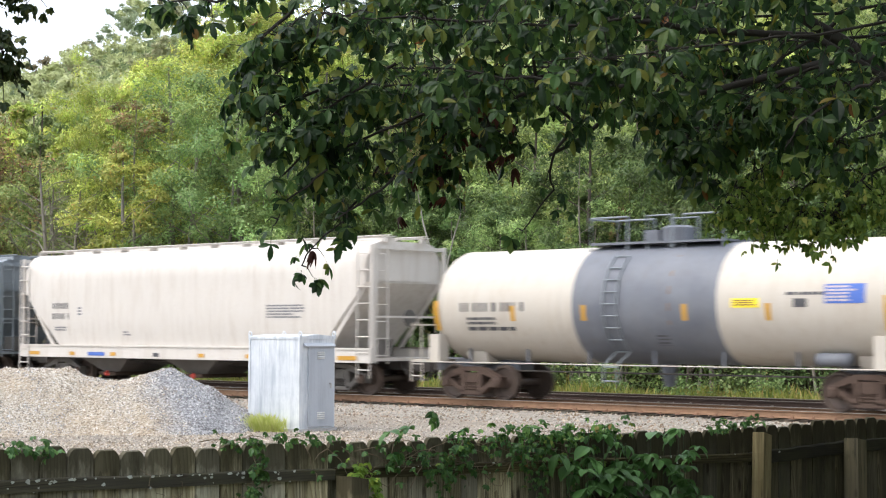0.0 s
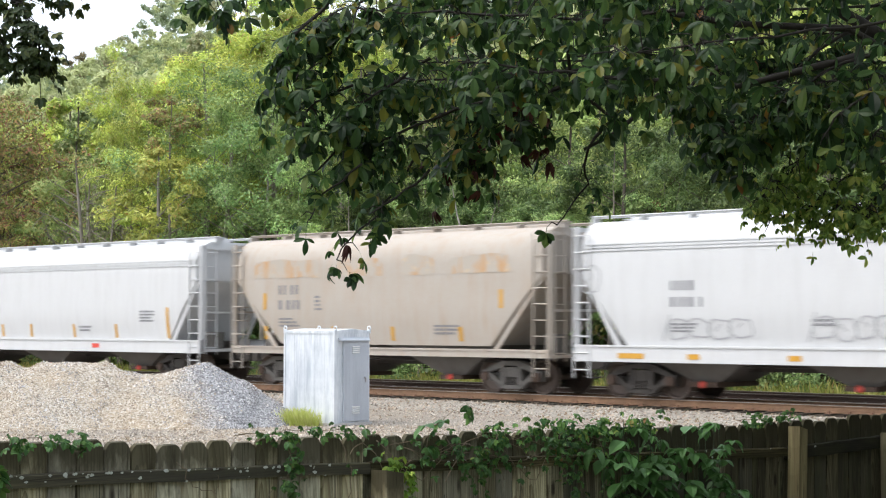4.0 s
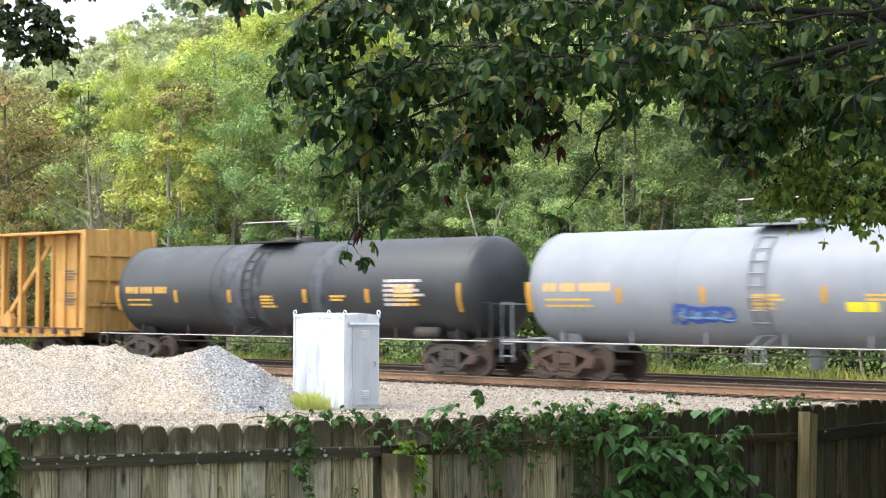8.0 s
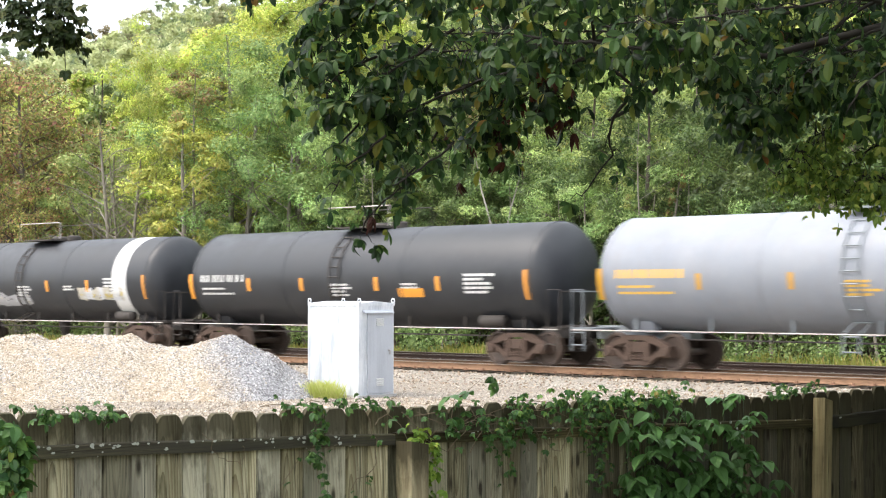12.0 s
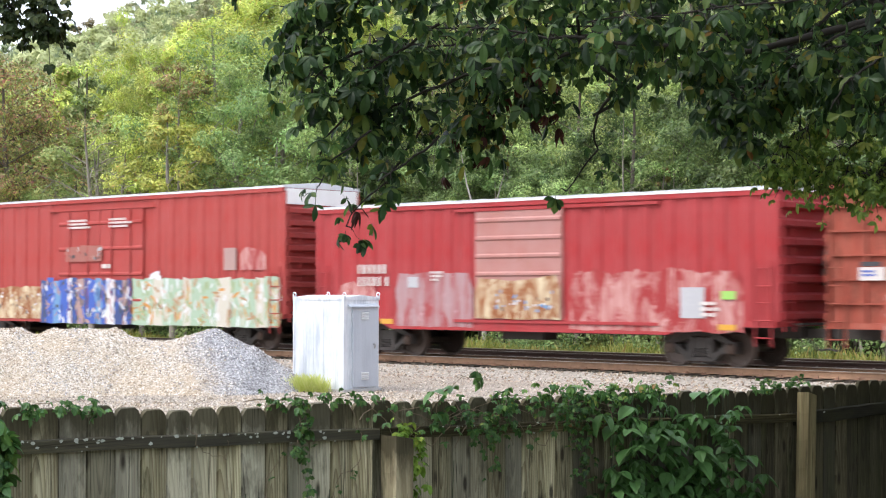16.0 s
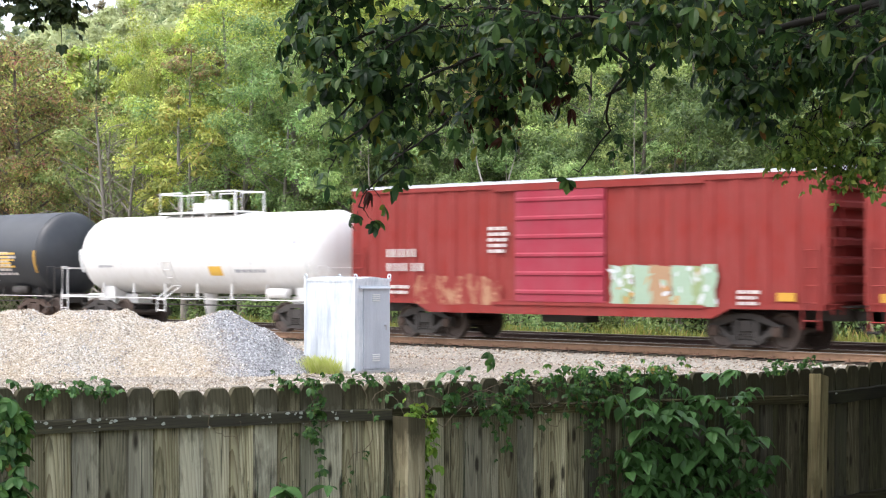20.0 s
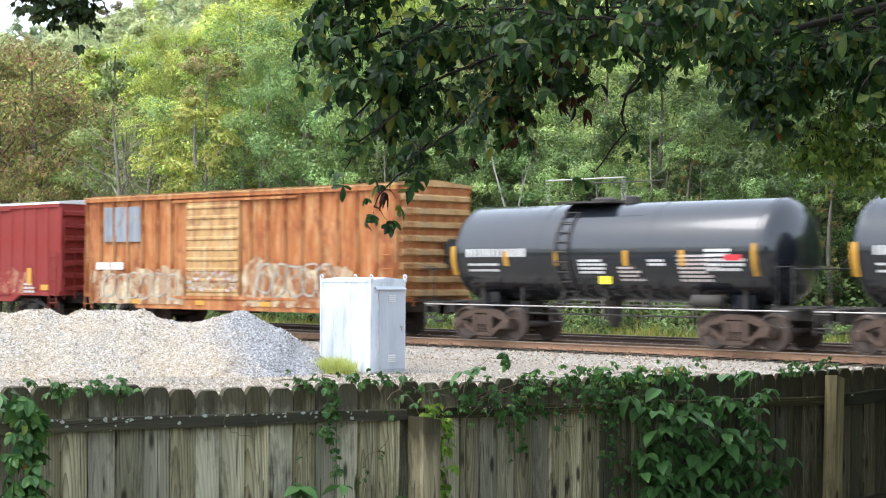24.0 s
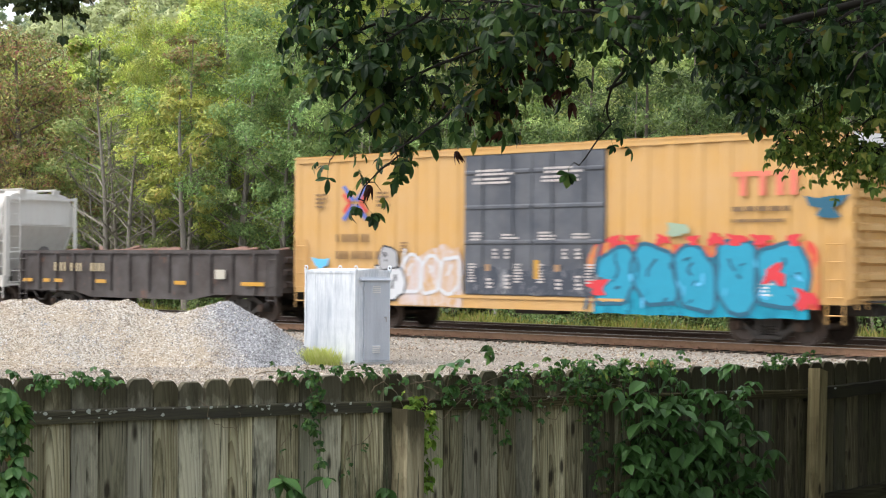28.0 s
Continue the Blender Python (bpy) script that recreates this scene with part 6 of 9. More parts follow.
def scrawl(car, rng, x0, x1, z0, z1, m, y=FACE, surface=None, width=0.035, loops=3):
    """A sprayed line that loops up and down."""
    s = Shape()
    prev = None
    n = 16 * loops
    for i in range(n + 1):
        u = i / n
        a = u * loops * 2 * math.pi
        x = x0 + (x1 - x0) * u + 0.42 * (x1 - x0) / loops * math.sin(a + 1.9)
        z = (z0 + z1) / 2 + (z1 - z0) / 2 * math.sin(a) * (0.7 + 0.3 * math.sin(3.3 * u + x0))
        yy = (surface(z) if surface else y) - 0.009
        if prev:
            (px, py, pz), d = prev[0], Vector((x - prev[0][0], 0, z - prev[0][2])).normalized()
            ox, oz = -d.z * width, d.x * width
            s.add([(px - ox, py, pz - oz), (x - ox, yy, z - oz), (x + ox, yy, z + oz), (px + ox, py, pz + oz)], [(0, 1, 2, 3)])
        prev = ((x, yy, z), None)
    tagged(part("scrawl", s, m, car), kind="stuff")


# boxcars
def boxcar(left, right, label, body, top, sill, roof_m, door, trim, style, truck_key="dark", end_m=None, seed=1, end_top=None, sill_drop=(0.28, 0.25), rows=(1.55, 2.95, 4.1), pitch=1.05):
    """door: (x0, x1, z0, z1, material, leaves, bars); trim: material of ribs; style: posts, grid or waves."""
    rng = random.Random(seed)
    car, half = new_car("boxcar", label, "boxcar", left, right, (right - left) / 2 - 2.45, truck_key)
    x0, x1 = -half, half
    base = 1.02
    skin = 1.53 if style == "waves" else 1.49
    core = Shape().box(x0 + 0.02, x1 - 0.02, -skin, skin, base, top)
    part("body", core, body, car)
    dx0, dx1, dz0, dz1, dm, leaves, bars = door
    # lower side plates, deeper between the trucks
    for y0 in (-1.58, 1.50):
        a, b = x0 + 3.1, x1 - 3.1
        s = Shape().prism([(x0, base - 0.02), (a - 0.5, base - 0.02), (a, sill), (b, sill), (b + 0.5, base - 0.02), (x1, base - 0.02), (x1, base + 0.12), (x0, base + 0.12)], y0, y0 + 0.08, "y")
        part("side_sill", s, body, car)
        part("top_chord", Shape().box(x0, x1, y0 - 0.01 if y0 < 0 else y0, y0 + 0.08 if y0 < 0 else y0 + 0.09, top - 0.12, top), body, car)
    # ribs
    if style == "waves":
        rib_w, d = 0.34, 0.04
    else:
        rib_w, d = 0.10, 0.10
    n = int((x1 - x0) / pitch)
    rib = Shape().prism([(-rib_w / 2, -skin), (-rib_w * 0.32, -skin - d), (rib_w * 0.32, -skin - d), (rib_w / 2, -skin)], base + 0.12, top - 0.12, "z").mesh("side_rib", trim)
    for i in range(n + 1):
        x = x0 + 0.08 + (x1 - x0 - 0.16) * i / n
        if not dx0 - 0.12 < x < dx1 + 0.12:
            hang("side_rib", rib, car, "", (x, 0, 0))
        hang("side_rib", rib, car, "", pose(x, 0, 0, 0, 0, 180))
    if style == "grid":
        for z in rows:
            if z < top - 0.2:
                for a, b in ((x0 + 0.1, dx0 - 0.1), (dx1 + 0.1, x1 - 0.1)):
                    part("side_rail", Shape().box(a, b, -1.575, -1.49, z, z + (0.07 if len(rows) < 4 else 0.04)), trim, car)
    # door
    lw = (dx1 - dx0) / leaves
    for k in range(leaves):
        a, b = dx0 + k * lw + 0.015, dx0 + (k + 1) * lw - 0.015
        leaf = part("door", Shape().box(a, b, -1.60, -1.49, dz0, dz1), dm, car)
        for i in range(bars):
            z = dz0 + (i + 0.5) * (dz1 - dz0) / bars
            part("door_rib", Shape().prism([(-1.60, z - 0.07), (-1.635, z - 0.03), (-1.635, z + 0.03), (-1.60, z + 0.07)], a + 0.04, b - 0.04, "x"), dm, leaf)
        if leaves > 1 or bars < 4:
            for xx in (a + lw * 0.28, a + lw * 0.72):
                part("lock_bar", Shape().tube([(xx, -1.64, dz0 + 0.02), (xx, -1.64, dz1 - 0.02)], 0.022, 6), dm, leaf)
    for z, hgt in ((dz0 - 0.10, 0.08), (dz1 + 0.01, 0.08)):
        part("door_track", Shape().box(dx0 - (lw if leaves > 1 else lw * 1.02) * 0.25, dx1 + lw * (0.25 if leaves > 1 else 1.0), -1.62, -1.54, z, z + hgt), body, car)
    # roof: shallow ridge with ribbed sheets
    part("roof", Shape().prism([(-1.60, top), (1.60, top), (1.60, top + 0.04), (0, top + 0.17), (-1.60, top + 0.04)], x0 - 0.03, x1 + 0.03, "x"), roof_m, car)
    k = max(6, int((x1 - x0) / 1.25))
    seam = Shape().prism([(-1.58, top + 0.04), (1.58, top + 0.04), (1.58, top + 0.08), (0, top + 0.21), (-1.58, top + 0.08)], -0.05, 0.05, "x").mesh("roof_rib", roof_m)
    for i in range(k + 1):
        hang("roof_rib", seam, car, "", (x0 + 0.05 + (x1 - x0 - 0.1) * i / k, 0, 0))
    # corrugated ends
    bars_e = max(6, int((top - base) / 0.42))
    bulge = Shape().prism([(0, -0.12), (0.13, -0.06), (0.13, 0.06), (0, 0.12)], -1.42, 1.42, "y").mesh("end_rib", end_m or body)
    zt = top - (0.55 if end_top else 0.2)
    for i in range(bars_e):
        z = base + 0.25 + (zt - base - 0.4) * i / (bars_e - 1)
        hang("end_rib", bulge, car, "", (x1 - 0.02, 0, z))
        hang("end_rib", bulge, car, "", pose(x0 + 0.02, 0, z, 0, 0, 180))
    if end_top:
        for e in (-1, 1):
            part("end_panel", Shape().box(min(e * half, e * (half + 0.03)), max(e * half, e * (half + 0.03)), -1.5, 1.5, top - 0.5, top - 0.02), end_top, car, "white painted end panel")
    # ladders and steps on side and end, hand brake
    ladder(car, x1 - 0.55, 0.55, 2.6, 0.45, body, -1.64, 5)
    ladder(car, x0 + 0.1, 0.55, 2.6, 0.45, body, -1.64, 5)
    ladder(car, x1 + 0.13, 0.9, top - 0.6, 0.45, body, -1.45, axis="y")
    part("hand_brake", Shape().lathe([(0.04, 0.28), (0.08, 0.30), (0.12, 0.28)], 16, "x", (x1 + 0.1, 0.55, 2.6)).box(x1, x1 + 0.3, 0.45, 0.7, 2.0, 2.4), STEEL_DARK, car)
    part("end_platform", Shape().box(x1, x1 + 0.28, -0.9, 0.9, 1.05, 1.10), STEEL_DARK, car)
    # running gear under the floor
    part("brake_gear", Shape().box(-1.2, 0.3, -0.9, -0.3, 0.55, 0.95).tube([(-half + 3, -0.7, 0.8), (half - 3, -0.7, 0.8)], 0.03), STEEL_DARK, car)
    return car, rng


# tank cars
def tank_surface(radius, cz):
    return lambda z: -math.sqrt(max(0.02, radius * radius - (z - cz) ** 2))


def tank_car(left, right, label, shell, radius, bottom, truck_key="dark", bands=(), marks=SIGN_WHITE, refl=None, platform=None, fittings=STEEL_DARK, walk_m=SIGN_WHITE, seed=1, tall=False, grab=None):
    rng = random.Random(seed)
    over = 0.55
    car, half = new_car("tank_car", label, "tank car", left - over, right + over, (right - left) / 2 - 1.35, truck_key, False)
    h = (right - left) / 2
    cz = bottom + radius
    head = 0.62
    prof = [(-h + head * (1 - math.cos(math.pi / 2 * i / 9)), max(0.02, radius * math.sin(math.pi / 2 * i / 9))) for i in range(10)]
    body = part("tank_shell", Shape().lathe(prof + [(-a, r) for a, r in prof[::-1]], 48, "x", (0, 0, cz)), shell, car, "", True)
    soften(body, 30)
    surf = tank_surface(radius, cz)
    for a, b, m in bands:
        soften(part("tank_band", Shape().lathe([(a, radius), (a, radius + 0.006), (b, radius + 0.006), (b, radius)], 48, "x", (0, 0, cz)), m, car), 30)
    # weld rings
    for x in (-h + head, -h * 0.36, h * 0.30, h - head):
        soften(part("weld_ring", Shape().lathe([(x - 0.03, radius), (x - 0.02, radius + 0.012), (x + 0.02, radius + 0.012), (x + 0.03, radius)], 48, "x", (0, 0, cz)), shell, car), 30)
    # saddles, stub sills, end platforms
    for e in (-1, 1):
        xs = e * (h - 1.35)
        prof2 = [(-0.75, 0.95), (0.75, 0.95)] + [((radius + 0.02) * math.sin(a), cz - (radius + 0.02) * math.cos(a)) for a in (radians(k) for k in range(36, -37, -12))]
        part("saddle", Shape().prism(prof2, xs - 0.35, xs + 0.35, "x"), shell, car)
        x_out = e * (h + over)
        part("stub_sill", Shape().box(min(x_out, e * (h - 2.4)), max(x_out, e * (h - 2.4)), -0.3, 0.3, 0.75, 1.1), fittings, car)
        part("end_platform", Shape().box(min(e * (h - 0.1), x_out), max(e * (h - 0.1), x_out), -1.45, 1.45, 1.0, 1.06), walk_m if tall else fittings, car)
        rail = Shape().tube([(x_out - e * 0.05, -1.45, 1.05), (x_out - e * 0.05, -1.45, 2.05), (x_out - e * 0.45, -1.5, 2.05), (x_out - e * 0.45, -1.5, 1.05)], 0.022, 6)
        rail.tube([(x_out - e * 0.05, -1.45, 2.0), (x_out - e * 0.05, 1.45, 2.0)], 0.022, 6)
        part("end_handrail", rail, walk_m if tall else fittings, car)
        ladder(car, x_out - e * 0.3 - 0.22, 0.45, 1.1, 0.4, walk_m if tall else fittings, -1.5, 2)
    # side running rail
    part("side_handrail", Shape().tube([(-h - over + 0.1, -1.5, 1.0), (h + over - 0.1, -1.5, 1.0)], 0.016, 6), walk_m, car, "thin pale handrail along the tank")
    part("side_handrail", Shape().tube([(-h - over + 0.1, 1.5, 1.0), (h + over - 0.1, 1.5, 1.0)], 0.028, 6), walk_m, car)
    for i in range(7):
        x = -h + 1.2 + (2 * h - 2.4) * i / 6
        part("rail_bracket", Shape().box(x - 0.03, x + 0.03, -1.5, surf(bottom + 0.35) + 0.02, 0.96, 1.0).box(x - 0.03, x + 0.03, surf(bottom + 0.35), surf(bottom + 0.35) + 0.06, 0.98, bottom + 0.4), fittings, car)
    part("air_reservoir", Shape().lathe([(-0.45, 0.02), (-0.42, 0.16), (0.42, 0.16), (0.45, 0.02)], 14, "x", (h - 2.2, -1.05, 1.2)), fittings, car, "", True)
    part("brake_rod", Shape().tube([(-h + 2.5, -0.6, 0.78), (h - 2.5, -0.6, 0.78)], 0.025), STEEL_DARK, car)
    # dome, platform, ladder
    top = bottom + 2 * radius
    px = platform if platform is not None else 0.0
    if tall:
        # wide platform with high rails over the middle
        part("platform", Shape().box(px - 2.0, px + 2.0, -0.65, 0.65, top + 0.02, top + 0.08), fittings, car)
        for y in (-0.6, 0.6):
            for a, b in ((px - 2.0, px - 0.85), (px - 0.25, px + 0.5), (px + 0.85, px + 2.0)):
                part("platform_railing", Shape().tube([(a, y, top - 0.25), (a, y, top + 0.72), (b, y, top + 0.72), (b, y, top - 0.1)], 0.035, 6), grab or walk_m, car)
        for x in (px - 2.0, px + 2.0):
            part("platform_crossbar", Shape().tube([(x, -0.6, top + 0.7), (x, 0.6, top + 0.7)], 0.03, 6), grab or walk_m, car)
        part("valve_housing", Shape().lathe([(top - 0.1, 0.42), (top + 0.42, 0.42), (top + 0.48, 0.3)], 18, "z", (px + 0.3, 0, 0)).box(px - 0.55, px - 0.1, -0.3, 0.3, top, top + 0.38), fittings, car)
    else:
        part("platform", Shape().box(px - 1.3, px + 0.5, -0.95, 0.95, top - 0.02, top + 0.03), fittings, car)
        for y in (-0.9, 0.9):
            part("platform_railing", Shape().tube([(px - 1.6, y, top + 0.02), (px - 1.6, y, top + 0.62), (px + 1.0, y, top + 0.62), (px + 1.0, y, top + 0.02)], 0.018, 5), walk_m if y < 0 else fittings, car)
        part("manway", Shape().lathe([(top - 0.1, 0.33), (top + 0.10, 0.33), (top + 0.16, 0.25)], 16, "z", (px - 0.3, 0, 0)), fittings, car)
        part("valve_housing", Shape().lathe([(top - 0.1, 0.26), (top + 0.14, 0.26), (top + 0.18, 0.2)], 16, "z", (px + 0.55, 0, 0)), fittings, car)
    lad = Shape()
    steps = [(surf(z) - 0.06, z) for z in (bottom + radius * 2 * k / 10 for k in range(1, 10))]
    for dx in (0, 0.42):
        lad.tube([(px - 0.95 + dx, -1.5, 0.55), (px - 0.95 + dx, -1.5, 1.0)] + [(px - 0.95 + dx, min(y, -0.3), z) for y, z in steps], 0.024, 5)
    for y, z in steps + [(-1.5, 0.6), (-1.5, 0.95)]:
        lad.tube([(px - 0.95, min(y, -0.3), z), (px - 0.53, min(y, -0.3), z)], 0.018, 5)
    part("ladder", lad, fittings if not tall else (grab or walk_m), car)
    part("bottom_outlet", Shape().lathe([(0.45, 0.12), (0.7, 0.2), (bottom + 0.1, 0.25)], 14, "z", (px, 0, 0)), fittings, car)
    # reflective bars down the side
    zr = bottom + radius * 0.72
    for x in (-h + 0.35, h - 0.75):
        reflector(car, x, zr - 0.25, zr + 0.55, 0.17, surface=surf, m=refl)
    for k in (-0.58, -0.26, 0.16, 0.48):
        reflector(car, h * k, zr, zr + 0.4, 0.15, surface=surf, m=refl)
    return car, rng, surf, h, cz


# covered hoppers
def hopper_side(top):
    """Half width of the body at a height: bowed side, curved in to the roof."""
    def y(z):
        if z < 2.4:
            return -(1.46 + 0.13 * math.sin(math.pi / 2 * max(0, (z - 1.2) / 1.2)))
        if z < top - 0.75:
            return -1.59
        u = (z - (top - 0.75)) / 0.75
        return -(1.59 - 0.55 * (1 - math.sqrt(max(0, 1 - u * u))) - 0.08 * u)
    return y


def covered_hopper(left, right, label, body, top, under, bays, truck_key="dark", seed=1, sill_m=None, slope=1.5, inset=0.25, grooves=True, frame_m=None, ends=3.2, sill_z=(0.93, 1.35)):
    rng = random.Random(seed)
    car, half = new_car("covered_hopper", label, "hopper car", left, right, (right - left) / 2 - 1.75, truck_key)
    sill_m, frame_m = sill_m or body, frame_m or body
    ys = hopper_side(top)
    h = half - inset
    xs = [-h, -h + slope * 0.5, -h + slope, -h * 0.4, 0, h * 0.4, h - slope, h - slope * 0.5, h]
    low = lambda x: 1.28 + max(0, (abs(x) - (h - slope)) / slope) * (ends - 1.28)
    n = 14
    rings = []
    for x in xs:
        z0 = low(x)
        zs = [z0 + (top - z0) * i / n for i in range(n + 1)]
        rings.append([(x, ys(z), z) for z in zs] + [(x, -ys(z), z) for z in zs[::-1]])
    k = 2 * (n + 1)
    faces = [(i * k + j, i * k + (j + 1) % k, (i + 1) * k + (j + 1) % k, (i + 1) * k + j) for i in range(len(xs) - 1) for j in range(k)]
    faces += [tuple(range(k))[::-1], tuple(range((len(xs) - 1) * k, len(xs) * k))]
    soften(part("hopper_body", Shape().add([p for r in rings for p in r], [f[::-1] for f in faces]), body, car), 35)
    if grooves:
        for z in (top - 0.78, top - 0.70, top - 0.62):
            part("side_groove", Shape().box(-h + 0.02, h - 0.02, ys(z) - 0.02, ys(z) + 0.01, z, z + 0.035), body, car)
    for y in (-1.60, 1.48):
        part("side_sill", Shape().box(-half, half, y, y + 0.12, *sill_z).box(-half, half, y - 0.03 if y < 0 else y, y + 0.12 if y < 0 else y + 0.15, sill_z[1] - 0.05, sill_z[1]), sill_m, car)
    # discharge bays
    span = 2 * (h - slope) + 0.6
    for i in range(bays):
        xc = -span / 2 + span * (i + 0.5) / bays
        w = span / bays * 0.46
        g = Shape()
        a, b = [(xc - w, 1.3), (xc + w, 1.3)], [(xc + 0.32, 0.42), (xc - 0.32, 0.42)]
        v = [(a[0][0], -1.35, 1.3), (a[1][0], -1.35, 1.3), (a[1][0], 1.35, 1.3), (a[0][0], 1.35, 1.3), (b[1][0], -0.75, 0.42), (b[0][0], -0.75, 0.42), (b[0][0], 0.75, 0.42), (b[1][0], 0.75, 0.42)]
        g.add(v, [(0, 1, 5, 4), (1, 2, 6, 5), (2, 3, 7, 6), (3, 0, 4, 7), (4, 5, 6, 7), (0, 3, 2, 1)])
        bay = part("discharge_bay", g, under, car, "grimy grey discharge chute")
        part("outlet_gate", Shape().box(xc - 0.42, xc + 0.42, -0.95, 0.95, 0.34, 0.46), STEEL_RUST, bay)
        part("gate_capstan", Shape().lathe([(-1.02, 0.06), (-0.95, 0.10), (-0.9, 0.06)], 10, "y", (xc, 0, 0.4)), SIGN_RED, bay)
    # ends: corner posts, braces, ladders, deck
    for e in (-1, 1):
        xo = e * half
        lo, hi = sorted((xo, e * (h - slope * 0.9)))
        part("end_deck", Shape().box(lo, hi, -1.5, 1.5, 0.98, 1.06), frame_m, car)
        for y in (-1.5, 1.5):
            part("corner_post", Shape().box(min(xo, xo - e * 0.1), max(xo, xo - e * 0.1), y - 0.05, y + 0.05, 1.0, top - 0.12), frame_m, car)
            part("end_brace", Shape().prism([(xo - e * (slope + 0.2), 1.06), (xo - e * (slope + 0.05), 1.06), (xo - e * 0.15, ends), (xo - e * 0.3, ends)][::e], y - 0.04, y + 0.04, "y"), frame_m, car)
        part("end_beam", Shape().box(min(xo, xo - e * 0.08), max(xo, xo - e * 0.08), -1.5, 1.5, top - 0.25, top - 0.15).box(min(xo, xo - e * 0.06), max(xo, xo - e * 0.06), -1.5, 1.5, 2.2, 2.26), frame_m, car)
        part("end_sheet", Shape().box(min(e * h, e * h + e * 0.03), max(e * h, e * h + e * 0.03), -1.25, 1.25, ends + 0.05, top - 0.1), body, car)
        ladder(car, min(xo, xo - e * 0.55), 0.5, top - 0.15, 0.5, frame_m, -1.62)
        ladder(car, xo, 0.9, top - 0.15, 0.45, frame_m, -1.4, axis="y")
        part("brake_wheel", Shape().lathe([(-0.02, 0.25), (0.02, 0.25)], 14, "x", (xo - e * 0.3, 0.3, 2.2)), STEEL_GREY, car)
        part("valve_box", Shape().box(min(xo - e * 0.9, xo - e * 0.5), max(xo - e * 0.9, xo - e * 0.5), -0.7, -0.2, 1.1, 1.6), STEEL_GREY, car)
    # roof: hatches between two running boards on brackets
    for y in (-0.82, 0.62):
        board = part("running_board", Shape().box(-half, half, y, y + 0.2, top + 0.11, top + 0.14).tube([(-half, y - 0.02, top + 0.16), (half, y - 0.02, top + 0.16)], 0.018, 5), frame_m, car)
        m = int(half * 2 / 1.5)
        for i in range(m + 1):
            x = -half + 0.1 + (2 * half - 0.2) * i / m
            part("board_bracket", Shape().prism([(y - 0.12, top - 0.04), (y + 0.2, top), (y + 0.2, top + 0.11), (y - 0.12, top + 0.11)], x - 0.025, x + 0.025, "x"), frame_m, board)
    part("roof_hatch", Shape().prism([(-0.32, top), (0.32, top), (0.3, top + 0.12), (0.15, top + 0.17), (-0.15, top + 0.17), (-0.3, top + 0.12)], -h + 0.6, h - 0.6, "x"), body, car)
    part("air_hose_pipe", Shape().tube([(-h + 1, -0.9, 0.85), (h - 1, -0.9, 0.85)], 0.025), STEEL_DARK, car)
    return car, rng, ys, half


def gondola(left, right, label, body, top, sill, load=None, seed=1, pitch=1.12, truck_key="dark", drop=True):
    rng = random.Random(seed)
    car, half = new_car("gondola_car", label, "gondola car", left, right, (right - left) / 2 - 2.3, truck_key)
    base = 0.95
    for y in (-1.55, 1.49):
        prof = [(-half, base - 0.1), (-half + 3.2, base - 0.1), (-half + 4.4, sill), (half - 4.4, sill), (half - 3.2, base - 0.1), (half, base - 0.1), (half, top), (-half, top)]
        part("side_wall", Shape().prism(prof, y, y + 0.06, "y"), body, car)
        part("top_chord", Shape().box(-half, half, y - 0.07 if y < 0 else y, y + 0.06 if y < 0 else y + 0.13, top - 0.12, top), body, car)
        rib = Shape().prism([(-0.08, 0), (-0.05, -0.09), (0.05, -0.09), (0.08, 0)], base - 0.05, top - 0.12, "z").mesh("side_rib", body)
        n = round(2 * half / pitch)
        for i in range(n + 1):
            x = -half + 0.1 + (2 * half - 0.2) * i / n
            hang("side_rib", rib, car, "", pose(x, y if y < 0 else y + 0.06, 0, 0, 0, 0 if y < 0 else 180))
    for e in (-1, 1):
        part("end_wall", Shape().box(min(e * half, e * (half - 0.06)), max(e * half, e * (half - 0.06)), -1.5, 1.5, base, top), body, car)
        bulge = Shape().prism([(0, -0.12), (0.09, -0.06), (0.09, 0.06), (0, 0.12)], -1.4, 1.4, "y").mesh("end_rib", body)
        for i in range(3):
            hang("end_rib", bulge, car, "", pose(e * half, 0, base + 0.25 + 0.38 * i, 0, 0, 0 if e > 0 else 180))
        ladder(car, e * half - 0.5 if e > 0 else -half + 0.05, 0.5, top - 0.1, 0.42, body, -1.66, 4)
    part("floor", Shape().box(-half, half, -1.5, 1.5, base, base + 0.06), body, car)
    if load:
        s = Shape()
        for _ in range(70):
            x, y, z = rng.uniform(-half + 0.6, half - 0.6), rng.uniform(-1.2, 1.2), top - rng.uniform(0.05, 0.3)
            a, l = rng.uniform(0, math.pi), rng.uniform(0.4, 1.3)
            dx, dy = math.cos(a) * l, math.sin(a) * min(l, 0.4)
            s.tube([(x - dx, max(-1.4, min(1.4, y - dy)), z), (x + dx, max(-1.4, min(1.4, y + dy)), z + rng.uniform(-0.05, 0.22))], rng.uniform(0.03, 0.09), 5)
        s.box(-half + 0.1, half - 0.1, -1.48, 1.48, base + 0.06, top - 0.28)
        part("scrap_load", s, load, car, "rough load of scrap")
    return car, rng


